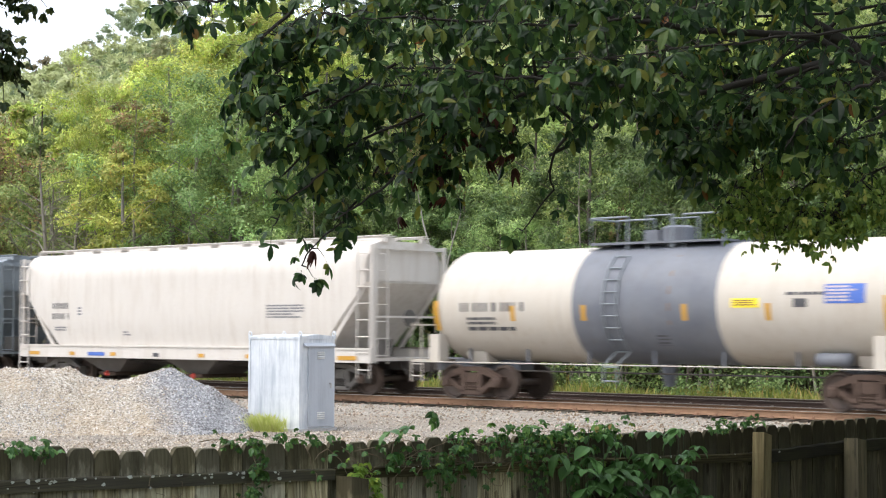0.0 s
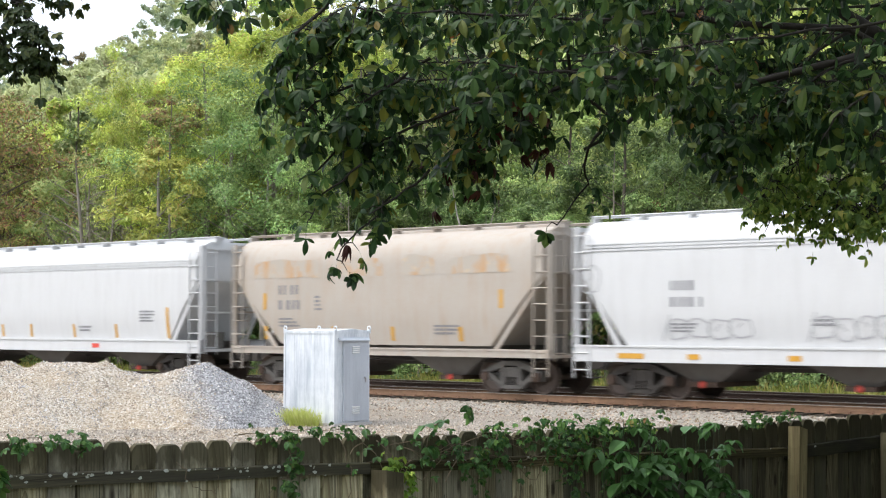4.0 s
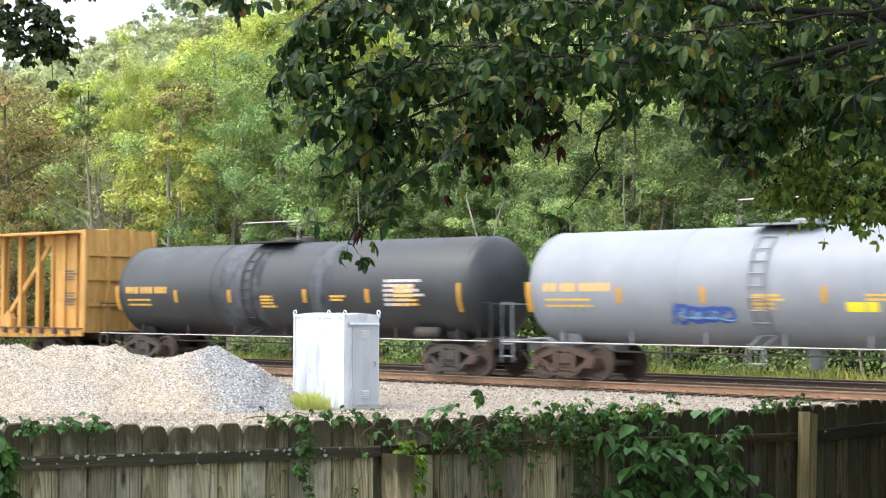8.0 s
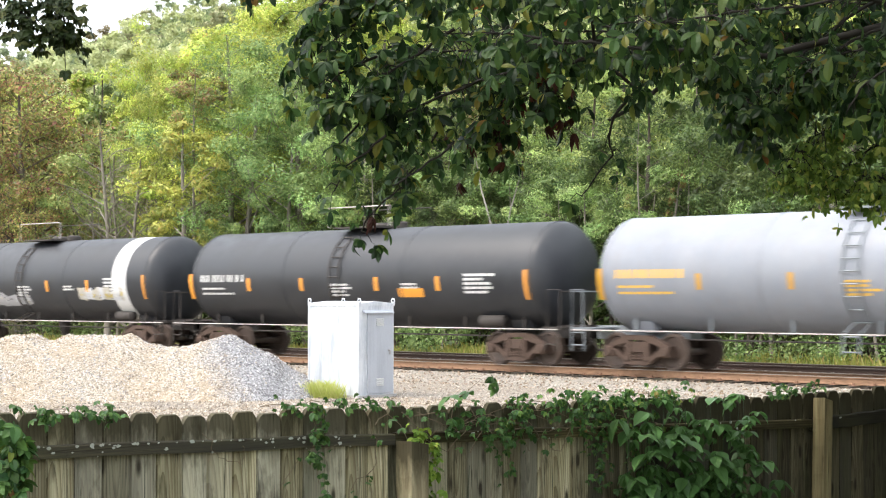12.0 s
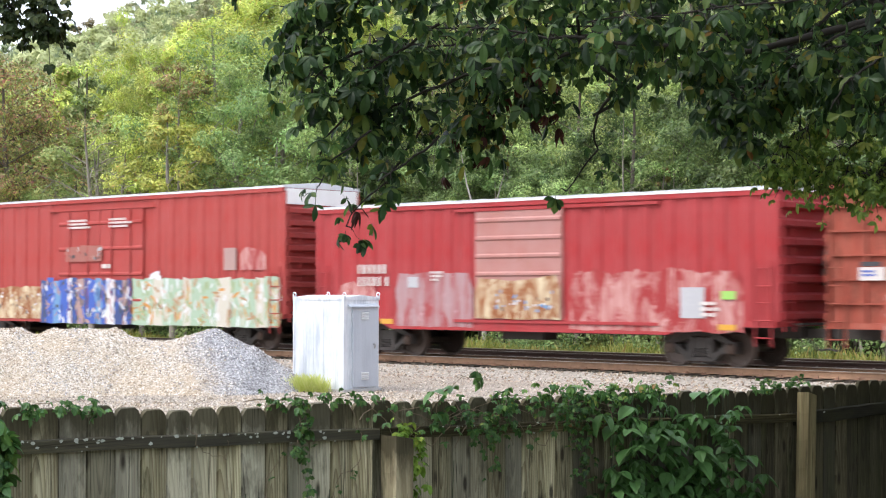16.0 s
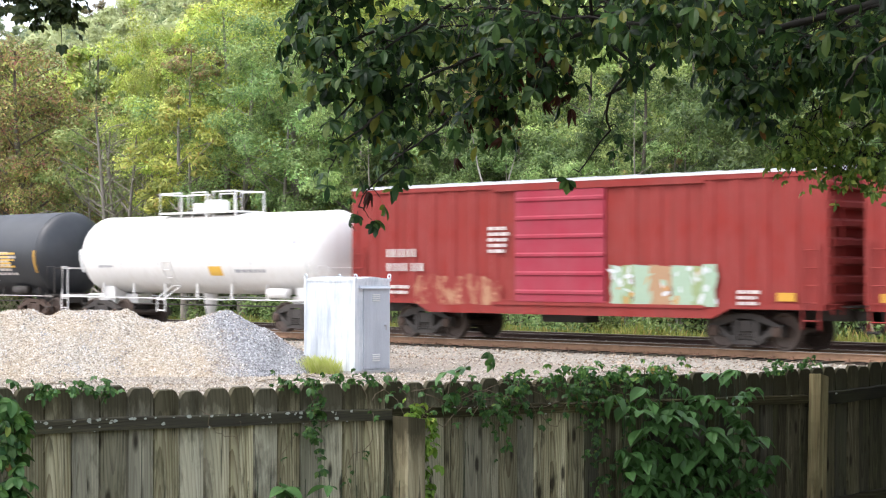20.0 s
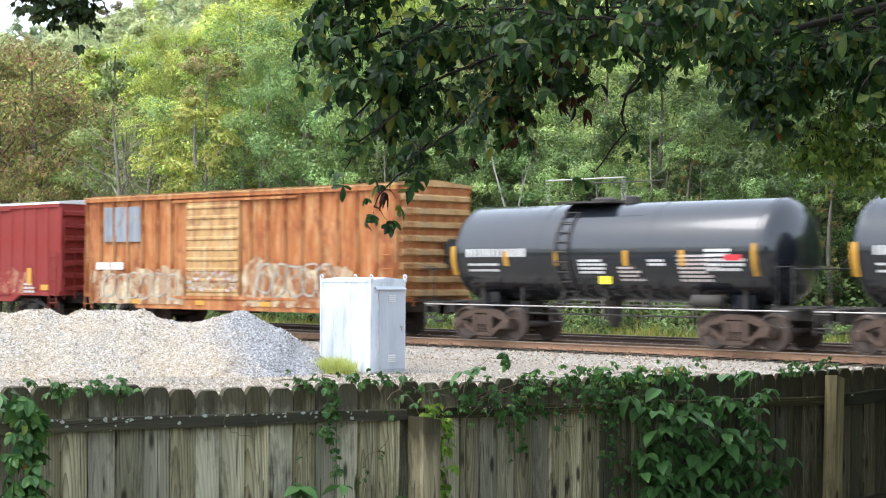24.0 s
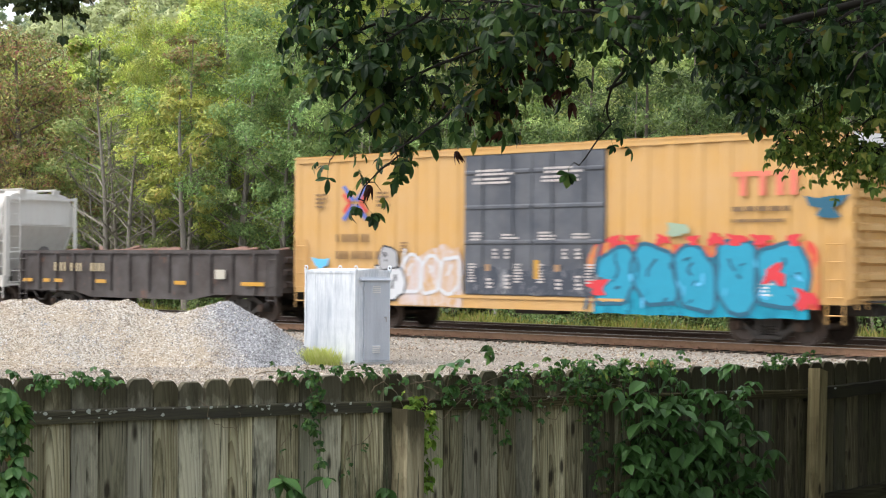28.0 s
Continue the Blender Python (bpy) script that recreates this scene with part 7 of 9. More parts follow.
def centerbeam(left, right, label, body, sill_m, seed=8):
    rng = random.Random(seed)
    car, half = new_car("lumber_flatcar", label, "flatcar", left, right, (right - left) / 2 - 2.6, "dark")
    top = 4.62
    deck = Shape().box(-half, half, -1.45, 1.45, 0.98, 1.08)
    part("deck", deck, body, car)
    for y in (-1.55, 1.45):
        part("side_sill", Shape().prism([(-half, 0.86), (-half + 3.6, 0.78), (half - 3.6, 0.78), (half, 0.86), (half, 1.10), (-half, 1.10)], y, y + 0.1, "y"), sill_m, car)
    part("deck_edge", Shape().box(-half, half, -1.58, -1.45, 1.10, 1.15), plain("rust_red_deck_edge", (0.16, 0.06, 0.04), 0.85, 0.0, 0.5, 5), car, "rust-red edge of the deck")
    winch = Shape().box(-0.09, 0.09, -1.66, -1.55, 0.93, 1.13).lathe([(-1.68, 0.05), (-1.56, 0.05)], 8, "y", (0, 0, 1.02)).mesh("strap_winch", STEEL_RUST)
    for i in range(28):
        hang("strap_winch", winch, car, "", (-half + 0.8 + (2 * half - 1.6) * i / 27, 0, 0))
    # bulkheads at the ends
    for e in (-1, 1):
        lo, hi = sorted((e * half, e * (half - 0.16)))
        b = part("bulkhead", Shape().box(lo, hi, -1.5, 1.5, 1.08, top - 0.05), body, car, "yellow end bulkhead with scuffed paint")
        for y in (-1.45, -0.5, 0.5, 1.45):
            part("bulkhead_post", Shape().box(min(e * half, e * (half + 0.12)), max(e * half, e * (half + 0.12)), y - 0.07, y + 0.07, 1.0, top - 0.05), body, b)
        for z in (1.9, 2.8, 3.65):
            part("bulkhead_rail", Shape().box(min(e * half, e * (half + 0.1)), max(e * half, e * (half + 0.1)), -1.5, 1.5, z, z + 0.1), body, b)
    # panelled ends of the centre beam
    for e in (-1, 1):
        x_in, x_out = e * (half - 3.9), e * (half - 0.16)
        lo, hi = sorted((x_in, x_out))
        pnl = part("beam_panel", Shape().box(lo, hi, -0.07, 0.07, 1.08, top - 0.12), body, car)
        for i in range(6):
            x = lo + (hi - lo) * i / 5
            part("panel_post", Shape().box(x - 0.07, x + 0.07, -0.16, 0.16, 1.08, top - 0.12), body, pnl)
        for z in (2.15, 3.3):
            part("panel_rail", Shape().box(lo, hi, -0.1, 0.1, z, z + 0.05), body, pnl)
    part("top_chord", Shape().prism([(-0.62, top - 0.10), (0.62, top - 0.10), (0.62, top - 0.04), (0.2, top + 0.02), (-0.2, top + 0.02), (-0.62, top - 0.04)], -half, half, "x"), body, car)
    inner = half - 3.9
    n = 12
    posts = [-inner + 2 * inner * (i + 0.75) / (n + 0.6) for i in range(n)]
    post = Shape().box(-0.10, 0.10, -0.12, -0.06, 1.08, top - 0.1).box(-0.10, 0.10, 0.06, 0.12, 1.08, top - 0.1).box(-0.03, 0.03, -0.06, 0.06, 1.08, top - 0.1).mesh("beam_post", body)
    for x in posts:
        hang("beam_post", post, car, "", (x, 0, 0))
    for a, b in ((-inner + 0.15, posts[2] - 0.12), (posts[2] + 0.12, posts[5] - 0.12), (posts[9] - 0.12, posts[6] + 0.12), (inner - 0.15, posts[9] + 0.12)):
        k = 1 if b > a else -1
        strut = part("beam_diagonal", Shape().prism([(a, top - 0.42), (a + k * 0.12, top - 0.30), (b, 1.52), (b - k * 0.12, 1.40)][::k], -0.05, 0.05, "y"), body, car)
        part("gusset", Shape().prism([(a - k * 0.05, top - 0.1), (a + k * 0.42, top - 0.1), (a + k * 0.42, top - 0.45), (a + k * 0.20, top - 0.70), (a - k * 0.05, top - 0.35)][::-k], -0.11, 0.11, "y"), body, strut)
        part("gusset", Shape().prism([(b + k * 0.05, 1.08), (b - k * 0.5, 1.08), (b - k * 0.5, 1.42), (b - k * 0.30, 1.75), (b + k * 0.05, 1.50)][::k], -0.11, 0.11, "y"), body, strut)
    for i in range(9):
        reflector(car, -half + 1 + (2 * half - 2.4) * i / 8, 0.9, 1.0, 0.4, -1.565)
    part("data_plate", Shape().box(2.6, 3.3, -1.575, -1.56, 0.82, 1.06), SIGN_WHITE, car)
    part("data_plate", Shape().box(-5.2, -4.3, -1.575, -1.56, 0.9, 1.04), SIGN_WHITE, car)
    stencils(car, rng, [(-half + 1.5, 3.2, 0.8, 4, 0.06), (-half + 1.5, 2.4, 0.8, 5, 0.06), (half - 3.0, 3.2, 0.8, 4, 0.06), (half - 3.0, 2.4, 0.8, 5, 0.06)], SIGN_DARK, -0.18)
    for e in (-1, 1):
        reflector(car, e * (half - 0.5) - 0.1, 1.3, 1.75, 0.18, -0.2)
    return car


# ---- the train, from its head to its tail ----
WHITE = paint("white_car_paint", (0.50, 0.503, 0.505), grime=0.16, fade=0.04, rust=0.0)
SOILED_WHITE = paint("soiled_white_paint", (0.56, 0.54, 0.495), (0.26, 0.20, 0.15), 0.26, 0.0, 0.6)
WARM_WHITE = paint("chalky_white_paint", (0.55, 0.515, 0.47), (0.24, 0.16, 0.10), 0.4, 0.0, 0.6)
BEIGE = paint("dusty_beige_paint", (0.34, 0.306, 0.265), (0.30, 0.17, 0.07), 0.5, 0.0, 0.65)
CREAM = paint("cream_tank_paint", (0.476, 0.435, 0.374), (0.30, 0.20, 0.12), 0.35, 0.0, 0.5)
SLATE = paint("slate_grey_band", (0.109, 0.119, 0.143), grime=0.3)
DULL_PATCH = mottled("dull_grey_tank_patch", (0.018, 0.0205, 0.025), (0.075, 0.081, 0.094), 0.8, 0.7, 0.42)
GREY_CAR = paint("blue_grey_paint", (0.184, 0.211, 0.231), grime=0.4)
LIGHT_GREY = paint("light_grey_tank_paint", (0.20, 0.22, 0.255), (0.20, 0.17, 0.15), 0.35, 0.0, 0.4)
BLACK = paint("black_tank_paint", (0.016, 0.0185, 0.023), (0.036, 0.034, 0.032), 0.3, 0.0, 0.42, 0.03, 0.5)
BLACK_NEW = paint("glossy_black_tank_paint", (0.009, 0.011, 0.015), (0.03, 0.03, 0.03), 0.05, 0.0, 0.2, 0.003, 0.95)
PURE_WHITE = paint("bright_white_tank_paint", (0.738, 0.72, 0.693), (0.35, 0.25, 0.15), 0.2, 0.0, 0.45, 0.03)
YELLOW = paint("boxcar_yellow_paint", (0.47, 0.265, 0.075), (0.22, 0.12, 0.05), 0.2, 0.0, 0.55, 0.08)
YELLOW_PALE = paint("faded_yellow_paint", (0.50, 0.285, 0.085), (0.26, 0.15, 0.07), 0.25, 0.0, 0.55, 0.1)
BEAM_YELLOW = corroded("weathered_beam_yellow", (0.46, 0.265, 0.08), (0.53, 0.33, 0.125), (0.31, 0.16, 0.06), 0.7)
BLACK_DOOR = paint("black_door_paint", (0.007, 0.008, 0.011), (0.025, 0.025, 0.025), 0.25, 0.0, 0.5, 0.01, 0.2)
RED_1 = paint("red_boxcar_paint", (0.30, 0.036, 0.030), (0.13, 0.04, 0.03), 0.4, 0.0, 0.6, 0.05, 0.2)
RED_2 = paint("crimson_boxcar_paint", (0.29, 0.022, 0.024), (0.11, 0.035, 0.03), 0.45, 0.0, 0.6, 0.05, 0.2)
RED_3 = corroded("faded_orange_red_paint", (0.27, 0.062, 0.040), (0.33, 0.12, 0.085), (0.11, 0.035, 0.022))
RED_4 = paint("oxide_red_paint", (0.215, 0.024, 0.019), (0.09, 0.03, 0.022), 0.5, 0.0, 0.65, 0.04, 0.15)
PINK_DOOR = paint("faded_pink_door_paint", (0.313, 0.129, 0.109), (0.2, 0.08, 0.06), 0.3, 0.15, 0.6)
ORANGE_DOOR = paint("orange_door_paint", (0.326, 0.068, 0.0204), (0.2, 0.08, 0.04), 0.4, 0.1, 0.6)
ROSE_DOOR = paint("rose_red_door_paint", (0.27, 0.022, 0.042), (0.14, 0.04, 0.04), 0.3, 0.0, 0.55, 0.05, 0.2)
MAROON = paint("dark_maroon_paint", (0.102, 0.017, 0.015), (0.08, 0.03, 0.025), 0.3, 0.0, 0.55)
RUST_ORANGE = corroded("rusted_orange_paint", (0.36, 0.13, 0.045), (0.55, 0.34, 0.16), (0.13, 0.04, 0.02))
RUST_CREAM = corroded("rust_streaked_cream_paint", (0.44, 0.26, 0.11), (0.56, 0.44, 0.25), (0.13, 0.05, 0.028))
GON_ORANGE = paint("orange_gondola_paint", (0.381, 0.15, 0.0408), (0.24, 0.11, 0.05), 0.5, 0.1, 0.7)
GON_BROWN = paint("dark_brown_gondola_paint", (0.030, 0.022, 0.019), (0.07, 0.05, 0.04), 0.45, 0.15, 0.75)
GALV = paint("galvanised_roof", (0.56, 0.565, 0.57), (0.30, 0.17, 0.12), 0.4, 0.0, 0.5)
ROOF_RED = paint("dull_red_roof", (0.136, 0.0476, 0.0408), grime=0.3)
DOOR_GREY = paint("dark_grey_door_paint", (0.055, 0.062, 0.078), (0.10, 0.09, 0.08), 0.4, 0.0, 0.5)
UNDER = paint("dusty_under_paint", (0.102, 0.0918, 0.0816), (0.08, 0.06, 0.05), 0.5, 0.0, 0.8)
SCRAP = plain("rusty_scrap", (0.20, 0.11, 0.08), 0.85, 0.0, 0.5)
SPRAY = {k: plain("spray_paint_" + k, c, 0.55, 0.0, 0.15) for k, c in dict(cyan=(0.006, 0.255, 0.385), red=(0.55, 0.03, 0.04), green=(0.24, 0.44, 0.09), yellow=(0.50, 0.38, 0.05),
         pale=(0.44, 0.41, 0.34), mint=(0.27, 0.36, 0.26), blue=(0.03, 0.08, 0.34), white=(0.52, 0.53, 0.55), black=(0.03, 0.03, 0.035), pink=(0.50, 0.26, 0.38),
         grey=(0.34, 0.34, 0.35), cream=(0.42, 0.34, 0.20), tan=(0.32, 0.19, 0.10), sky=(0.10, 0.42, 0.68), orange=(0.45, 0.20, 0.04), navy=(0.02, 0.045, 0.16), steel=(0.10, 0.22, 0.38), rosy=(0.34, 0.13, 0.12), pinkish=(0.42, 0.24, 0.24), teal=(0.008, 0.09, 0.15), rose=(0.62, 0.16, 0.10), leaf=(0.22, 0.28, 0.13), dust=(0.30, 0.19, 0.17), brick=(0.26, 0.08, 0.06)).items()}


WORN_PINK = mottled("worn_pink_spray", (0.25, 0.03, 0.03), (0.42, 0.23, 0.21), 0.65)
WORN_GREY = mottled("worn_grey_spray", (0.25, 0.04, 0.04), (0.30, 0.20, 0.205), 0.8)
WORN_CREAM = mottled("worn_cream_spray", (0.22, 0.08, 0.03), (0.50, 0.42, 0.28), 0.6, 2.4)
WORN_TAN = mottled("worn_tan_spray", (0.20, 0.03, 0.025), (0.34, 0.19, 0.11), 0.5, 2.2)
WORN_WHITE = mottled("worn_white_spray", (0.25, 0.055, 0.036), (0.46, 0.34, 0.32), 0.42, 3.2)


def worn(car, rng, x0, x1, z0, z1, m, y=FACE, ragged=0.18):
    """A stretch of worn spray paint with an uneven, lobed upper edge."""
    n = max(6, int((x1 - x0) / 0.16))
    seed = rng.uniform(0, 50)
    s = Shape()
    for i in range(n + 1):
        x = x0 + (x1 - x0) * i / n
        lobe = noise.noise((x * 1.1, seed, 0)) + 0.5 * noise.noise((x * 3.7, seed, 4))
        end = min(1, 9.0 * min(i, n - i) / n + 0.7)
        s.v += [(x, y - 0.006, z0 + 0.05 * noise.noise((x * 2, seed, 8))), (x, y - 0.006, z0 + (z1 - z0) * end + ragged * lobe)]
    s.f = [(2 * i, 2 * i + 2, 2 * i + 3, 2 * i + 1) for i in range(n)]
    part("worn_spray", s, m, car)


def bubbles(car, rng, x0, x1, z0, z1, m, y=FACE, surface=None, width=0.03, count=4, fill=None):
    """Fat outlined throw-up shapes: closed rounded loops side by side, each with an inner stroke, and a tail at the start."""
    at = lambda x, z, lift: (x, (surface(z) if surface else y) - lift, z)
    lines, inner = Shape(), Shape()

    def stroke(pts, w):
        for (xa, za), (xb, zb) in zip(pts, pts[1:]):
            d = Vector((xb - xa, zb - za))
            if d.length < 1e-6:
                continue
            o = Vector((-d.y, d.x)).normalized() * w
            e = d.normalized() * w * 0.6
            lines.add([at(xa - o.x - e.x, za - o.y - e.y, 0.012), at(xb - o.x + e.x, zb - o.y + e.y, 0.012), at(xb + o.x + e.x, zb + o.y + e.y, 0.012), at(xa + o.x - e.x, za + o.y - e.y, 0.012)], [(0, 1, 2, 3)])

    step = (x1 - x0) / count
    for i in range(count):
        cx, cz = x0 + step * (i + 0.5), (z0 + z1) / 2 + rng.uniform(-0.05, 0.05) * (z1 - z0)
        rx, rz, q, tilt = step * rng.uniform(0.46, 0.58), (z1 - z0) * rng.uniform(0.40, 0.5), rng.uniform(0, 6.28), rng.uniform(-0.15, 0.25)
        loop = []
        for k in range(25):
            a = 2 * math.pi * k / 24
            r = 1 + 0.10 * math.sin(2 * a + q) + 0.06 * math.sin(5 * a + 2 * q)
            px, pz = rx * r * math.copysign(abs(math.cos(a)) ** 0.7, math.cos(a)), rz * r * math.copysign(abs(math.sin(a)) ** 0.8, math.sin(a))
            loop.append((cx + px + tilt * pz, cz + pz))
        stroke(loop, width)
        if fill:
            inner.add([at(u, w, 0.006 + 0.0006 * i) for u, w in loop[:-1]] + [at(cx, cz, 0.006 + 0.0006 * i)], [(k, (k + 1) % 24, 24) for k in range(24)])
        h = rng.uniform(0.2, 0.45)
        stroke([(cx - 0.1 * rx + 0.25 * rx * math.sin(0.9 * k + q), cz + rz * (0.5 - h * k / 2)) for k in range(4)], width * 0.8)
    stroke([(x0 - 0.3 * step, z0 - 0.02), (x0 - 0.05 * step, z0 + 0.6 * (z1 - z0)), (x0 + 0.12 * step, z1 + 0.08)], width)
    if fill:
        part("graffiti", inner, fill, car)
    tagged(part("scrawl", lines, m, car), kind="stuff")


def chevrons(car, x, z, size):
    """Crossed rails emblem in red and blue, as plain strokes."""
    for m, pts in ((SIGN_BLUE, ((-1, 1), (-0.12, 0.12), (-1, -1), (-0.12, -0.12), (0.12, 0.12), (1, 1), (0.12, -0.12), (1, -1))), (SIGN_RED, ((-1, 0.55), (-0.45, 0.0), (-1, -0.55), (-0.45, 0.0), (1, 0.55), (0.45, 0.0), (1, -0.55), (0.45, 0.0)))):
        s = Shape()
        for a, b in zip(pts[::2], pts[1::2]):
            d = Vector((b[0] - a[0], b[1] - a[1])).normalized()
            o = Vector((-d.y, d.x)) * 0.13
            q = [(a[0] - o.x, a[1] - o.y), (b[0] - o.x, b[1] - o.y), (b[0] + o.x, b[1] + o.y), (a[0] + o.x, a[1] + o.y)]
            s.add([(x + u * size, -1.606, z + w * size) for u, w in q], [(0, 1, 2, 3)])
        part("emblem", s, m, car)


def logo_bars(car, x, z, w, h, m):
    """A red company mark as three plain strokes under a bar."""
    s = Shape()
    for a, b, c, d in ((0, 0.62, 0.8, 1.0), (0.12, 0.22, 0, 0.8), (0.42, 0.52, 0, 0.8), (0.68, 0.8, 0, 1.0), (0.88, 1.0, 0, 1.0)):
        s.box(x + a * w, x + b * w, -1.612, -1.604, z + c * h, z + d * h)
    part("emblem", s, m, car)


def writing(car, body, x, z, size, m, y=-1.612):
    cu = bpy.data.curves.new("lettering", "FONT")
    cu.body, cu.size, cu.extrude = body, size, 0.003
    cu.materials.append(m)
    ob = new("lettering", cu)
    ob.parent = car
    ob.matrix_basis = pose(x, y, z, 90)
    return ob


def yellow_boxcar(left, right, label, body, door_m, seed, rails=True):
    car, rng = boxcar(left, right, label, body, 5.0, 0.68, body, (-2.45, 2.45, 1.05, 4.85, door_m, 2, 4), body, "grid" if rails else "waves", seed=seed, end_top=PURE_WHITE, rows=(1.46, 2.78, 4.39), pitch=1.05 if rails else 0.8)
    chevrons(car, -6.8, 3.65, 0.5)
    letters(car, "reporting_mark", -7.6, 2.5, 1.5, 0.24, SIGN_BROWN, -1.60, rng=rng)
    letters(car, "reporting_mark", -7.6, 2.0, 2.2, 0.24, SIGN_BROWN, -1.60, rng=rng)
    stencils(car, rng, [(-8.5, 3.95, 0.5, 4, 0.07), (-5.9, 3.95, 0.6, 4, 0.07), (-4.9, 2.5, 0.3, 4, 0.05)], SIGN_BROWN)
    for k in (-1, 1):
        stencils(car, rng, [(k * 1.22 - 0.75, 4.45, 1.5, 2, 0.06), (k * 1.22 - 0.85, 4.22, 1.4, 2, 0.06), (k * 1.22 - 0.95, 2.75, 0.6, 3, 0.05), (k * 1.22 + 0.2, 2.7, 0.6, 2, 0.05), (k * 1.22 - 1.0, 1.9, 0.25, 7, 0.045),
                             (k * 1.22 + 0.65, 1.9, 0.3, 7, 0.045)], SIGN_PALE, -1.645)
        panel(car, "placard", k * 1.22 - 0.4, k * 1.22 - 0.22, 1.7, 1.88, SPRAY["tan"], -1.645)
        stencils(car, rng, [(k * 1.22 - 0.12, 2.3, 0.22, 3, 0.06), (k * 1.22 + 0.3, 2.3, 0.22, 3, 0.06), (k * 1.22 - 0.35, 1.5, 0.25, 3, 0.06), (k * 1.22 + 0.3, 1.6, 0.25, 4, 0.06)], SIGN_PALE, -1.645)
    panel(car, "door_plate", 0.12, 0.28, 1.5, 2.0, REFLECT, -1.64)
    panel(car, "notice", 6.9, 7.6, 1.14, 1.53, SIGN_DARK, -1.602)
    stencils(car, rng, [(6.95, 1.48, 0.6, 4, 0.05)], SIGN_WHITE, -1.616)
    panel(car, "notice", 7.85, 8.35, 1.2, 1.4, SIGN_YELLOW, -1.602)
    panel(car, "notice", -8.4, -7.9, 1.12, 1.32, SIGN_YELLOW, -1.602)
    panel(car, "notice", 4.9, 5.3, 1.15, 1.3, SIGN_PALE, -1.602)
    return car, rng


# grey hopper, then two white-bodied cars
covered_hopper(-299.5, -282.6, "blue-grey covered hopper car with end ladders", GREY_CAR, 4.35, UNDER, 3, "dark", 31)
c, r, ys, hf = covered_hopper(-281.2, -264.3, "chalky white covered hopper car with brown road dust", WARM_WHITE, 4.4, UNDER, 3, "grey", 1, slope=1.9, grooves=False)
letters(c, "reporting_mark", -6.6, 2.55, 0.95, 0.2, SIGN_DARK, surface=ys, rng=r)
letters(c, "reporting_mark", -6.6, 2.2, 0.95, 0.2, SIGN_DARK, surface=ys, rng=r)
stencils(c, r, [(-6.5, 1.95, 0.8, 2, 0.05), (4.1, 2.6, 1.7, 5, 0.05), (-5.2, 2.6, 0.25, 3, 0.06), (-2.8, 1.8, 0.4, 2, 0.05)], SIGN_GREY, surface=ys)
for x, w, m in ((-7.9, 0.6, REFLECT), (-5.6, 0.3, REFLECT), (-4.6, 0.9, SIGN_BLUE), (-3.4, 0.3, REFLECT), (1.0, 0.3, REFLECT), (3.2, 0.3, REFLECT), (7.1, 0.8, REFLECT), (-1.2, 0.3, SIGN_DARK)):
    reflector(c, x, 1.0, 1.12, w, -1.605, m)

c, r, sf, h, cz = tank_car(-262.4, -248.0, "cream tank car with a grey middle band and tall platform", CREAM, 1.5, 1.02, "rust", [(-2.15, 2.15, SLATE)], SIGN_DARK,
                           platform=-0.2, fittings=SLATE, walk_m=CREAM, seed=2, tall=True, grab=GREY_CAR)
letters(c, "reporting_mark", -5.9, 2.35, 2.3, 0.24, SIGN_DARK, surface=sf, rng=r)
stencils(c, r, [(-5.7, 2.2, 1.4, 2, 0.07), (-5.7, 1.95, 1.8, 1, 0.1), (4.0, 2.75, 1.1, 1, 0.07), (0.3, 1.75, 0.4, 4, 0.05)], SIGN_DARK, surface=sf)
reflector(c, 2.55, 2.40, 2.62, 0.75, surface=sf, m=SIGN_YELLOW)
stencils(c, r, [(2.62, 2.58, 0.6, 3, 0.03)], SIGN_BROWN, surface=lambda z: sf(z) - 0.006)
reflector(c, 5.0, 2.48, 2.92, 1.0, surface=sf, m=SIGN_BLUE)
stencils(c, r, [(5.05, 2.88, 0.9, 5, 0.045)], SIGN_PALE, surface=lambda z: sf(z) - 0.008)
reflector(c, 4.2, 2.4, 2.6, 0.35, surface=sf, m=SIGN_DARK)
reflector(c, 0.75, 2.0, 3.7, 0.05, surface=lambda z: sf(z) - 0.008, m=SIGN_BROWN)
for x in (-6.9, 6.3):
    part("jacking_pad", Shape().box(x - 0.1, x + 0.25, -1.5, -1.1, 1.0, 1.75), CREAM, c)

c, r = yellow_boxcar(-246.0, -227.2, "yellow high-cube boxcar with black double plug doors", YELLOW, BLACK_DOOR, 3)
logo_bars(c, 4.7, 3.5, 1.8, 0.64, SIGN_RED)
writing(c, "RAILCAR POOLING EXPERTS", 3.4, 3.1, 0.295, SIGN_BROWN)

c, r, ys, hf = covered_hopper(-225.7, -207.35, "clean white covered hopper car with yellow reflectors", WHITE, 4.5, UNDER, 3, "dark", 4, slope=1.5)
letters(c, "reporting_mark", -7.0, 2.75, 0.85, 0.26, SIGN_GREY, surface=ys, rng=r)
letters(c, "reporting_mark", -7.05, 2.28, 1.0, 0.26, SIGN_GREY, surface=ys, rng=r)
stencils(c, r, [(-7.0, 2.0, 1.0, 3, 0.06), (-5.3, 2.7, 0.3, 4, 0.06), (2.6, 1.8, 0.9, 2, 0.07), (6.0, 2.3, 0.9, 4, 0.06)], SIGN_GREY, surface=ys)
for x in (-7.6, -5.4, -2.2, -0.4, 2.2, 4.6):
    reflector(c, x, 1.4, 1.85, 0.14, surface=ys)
for x in (-7.75, 7.4):
    reflector(c, x, 1.4, 2.4, 0.14, surface=ys)
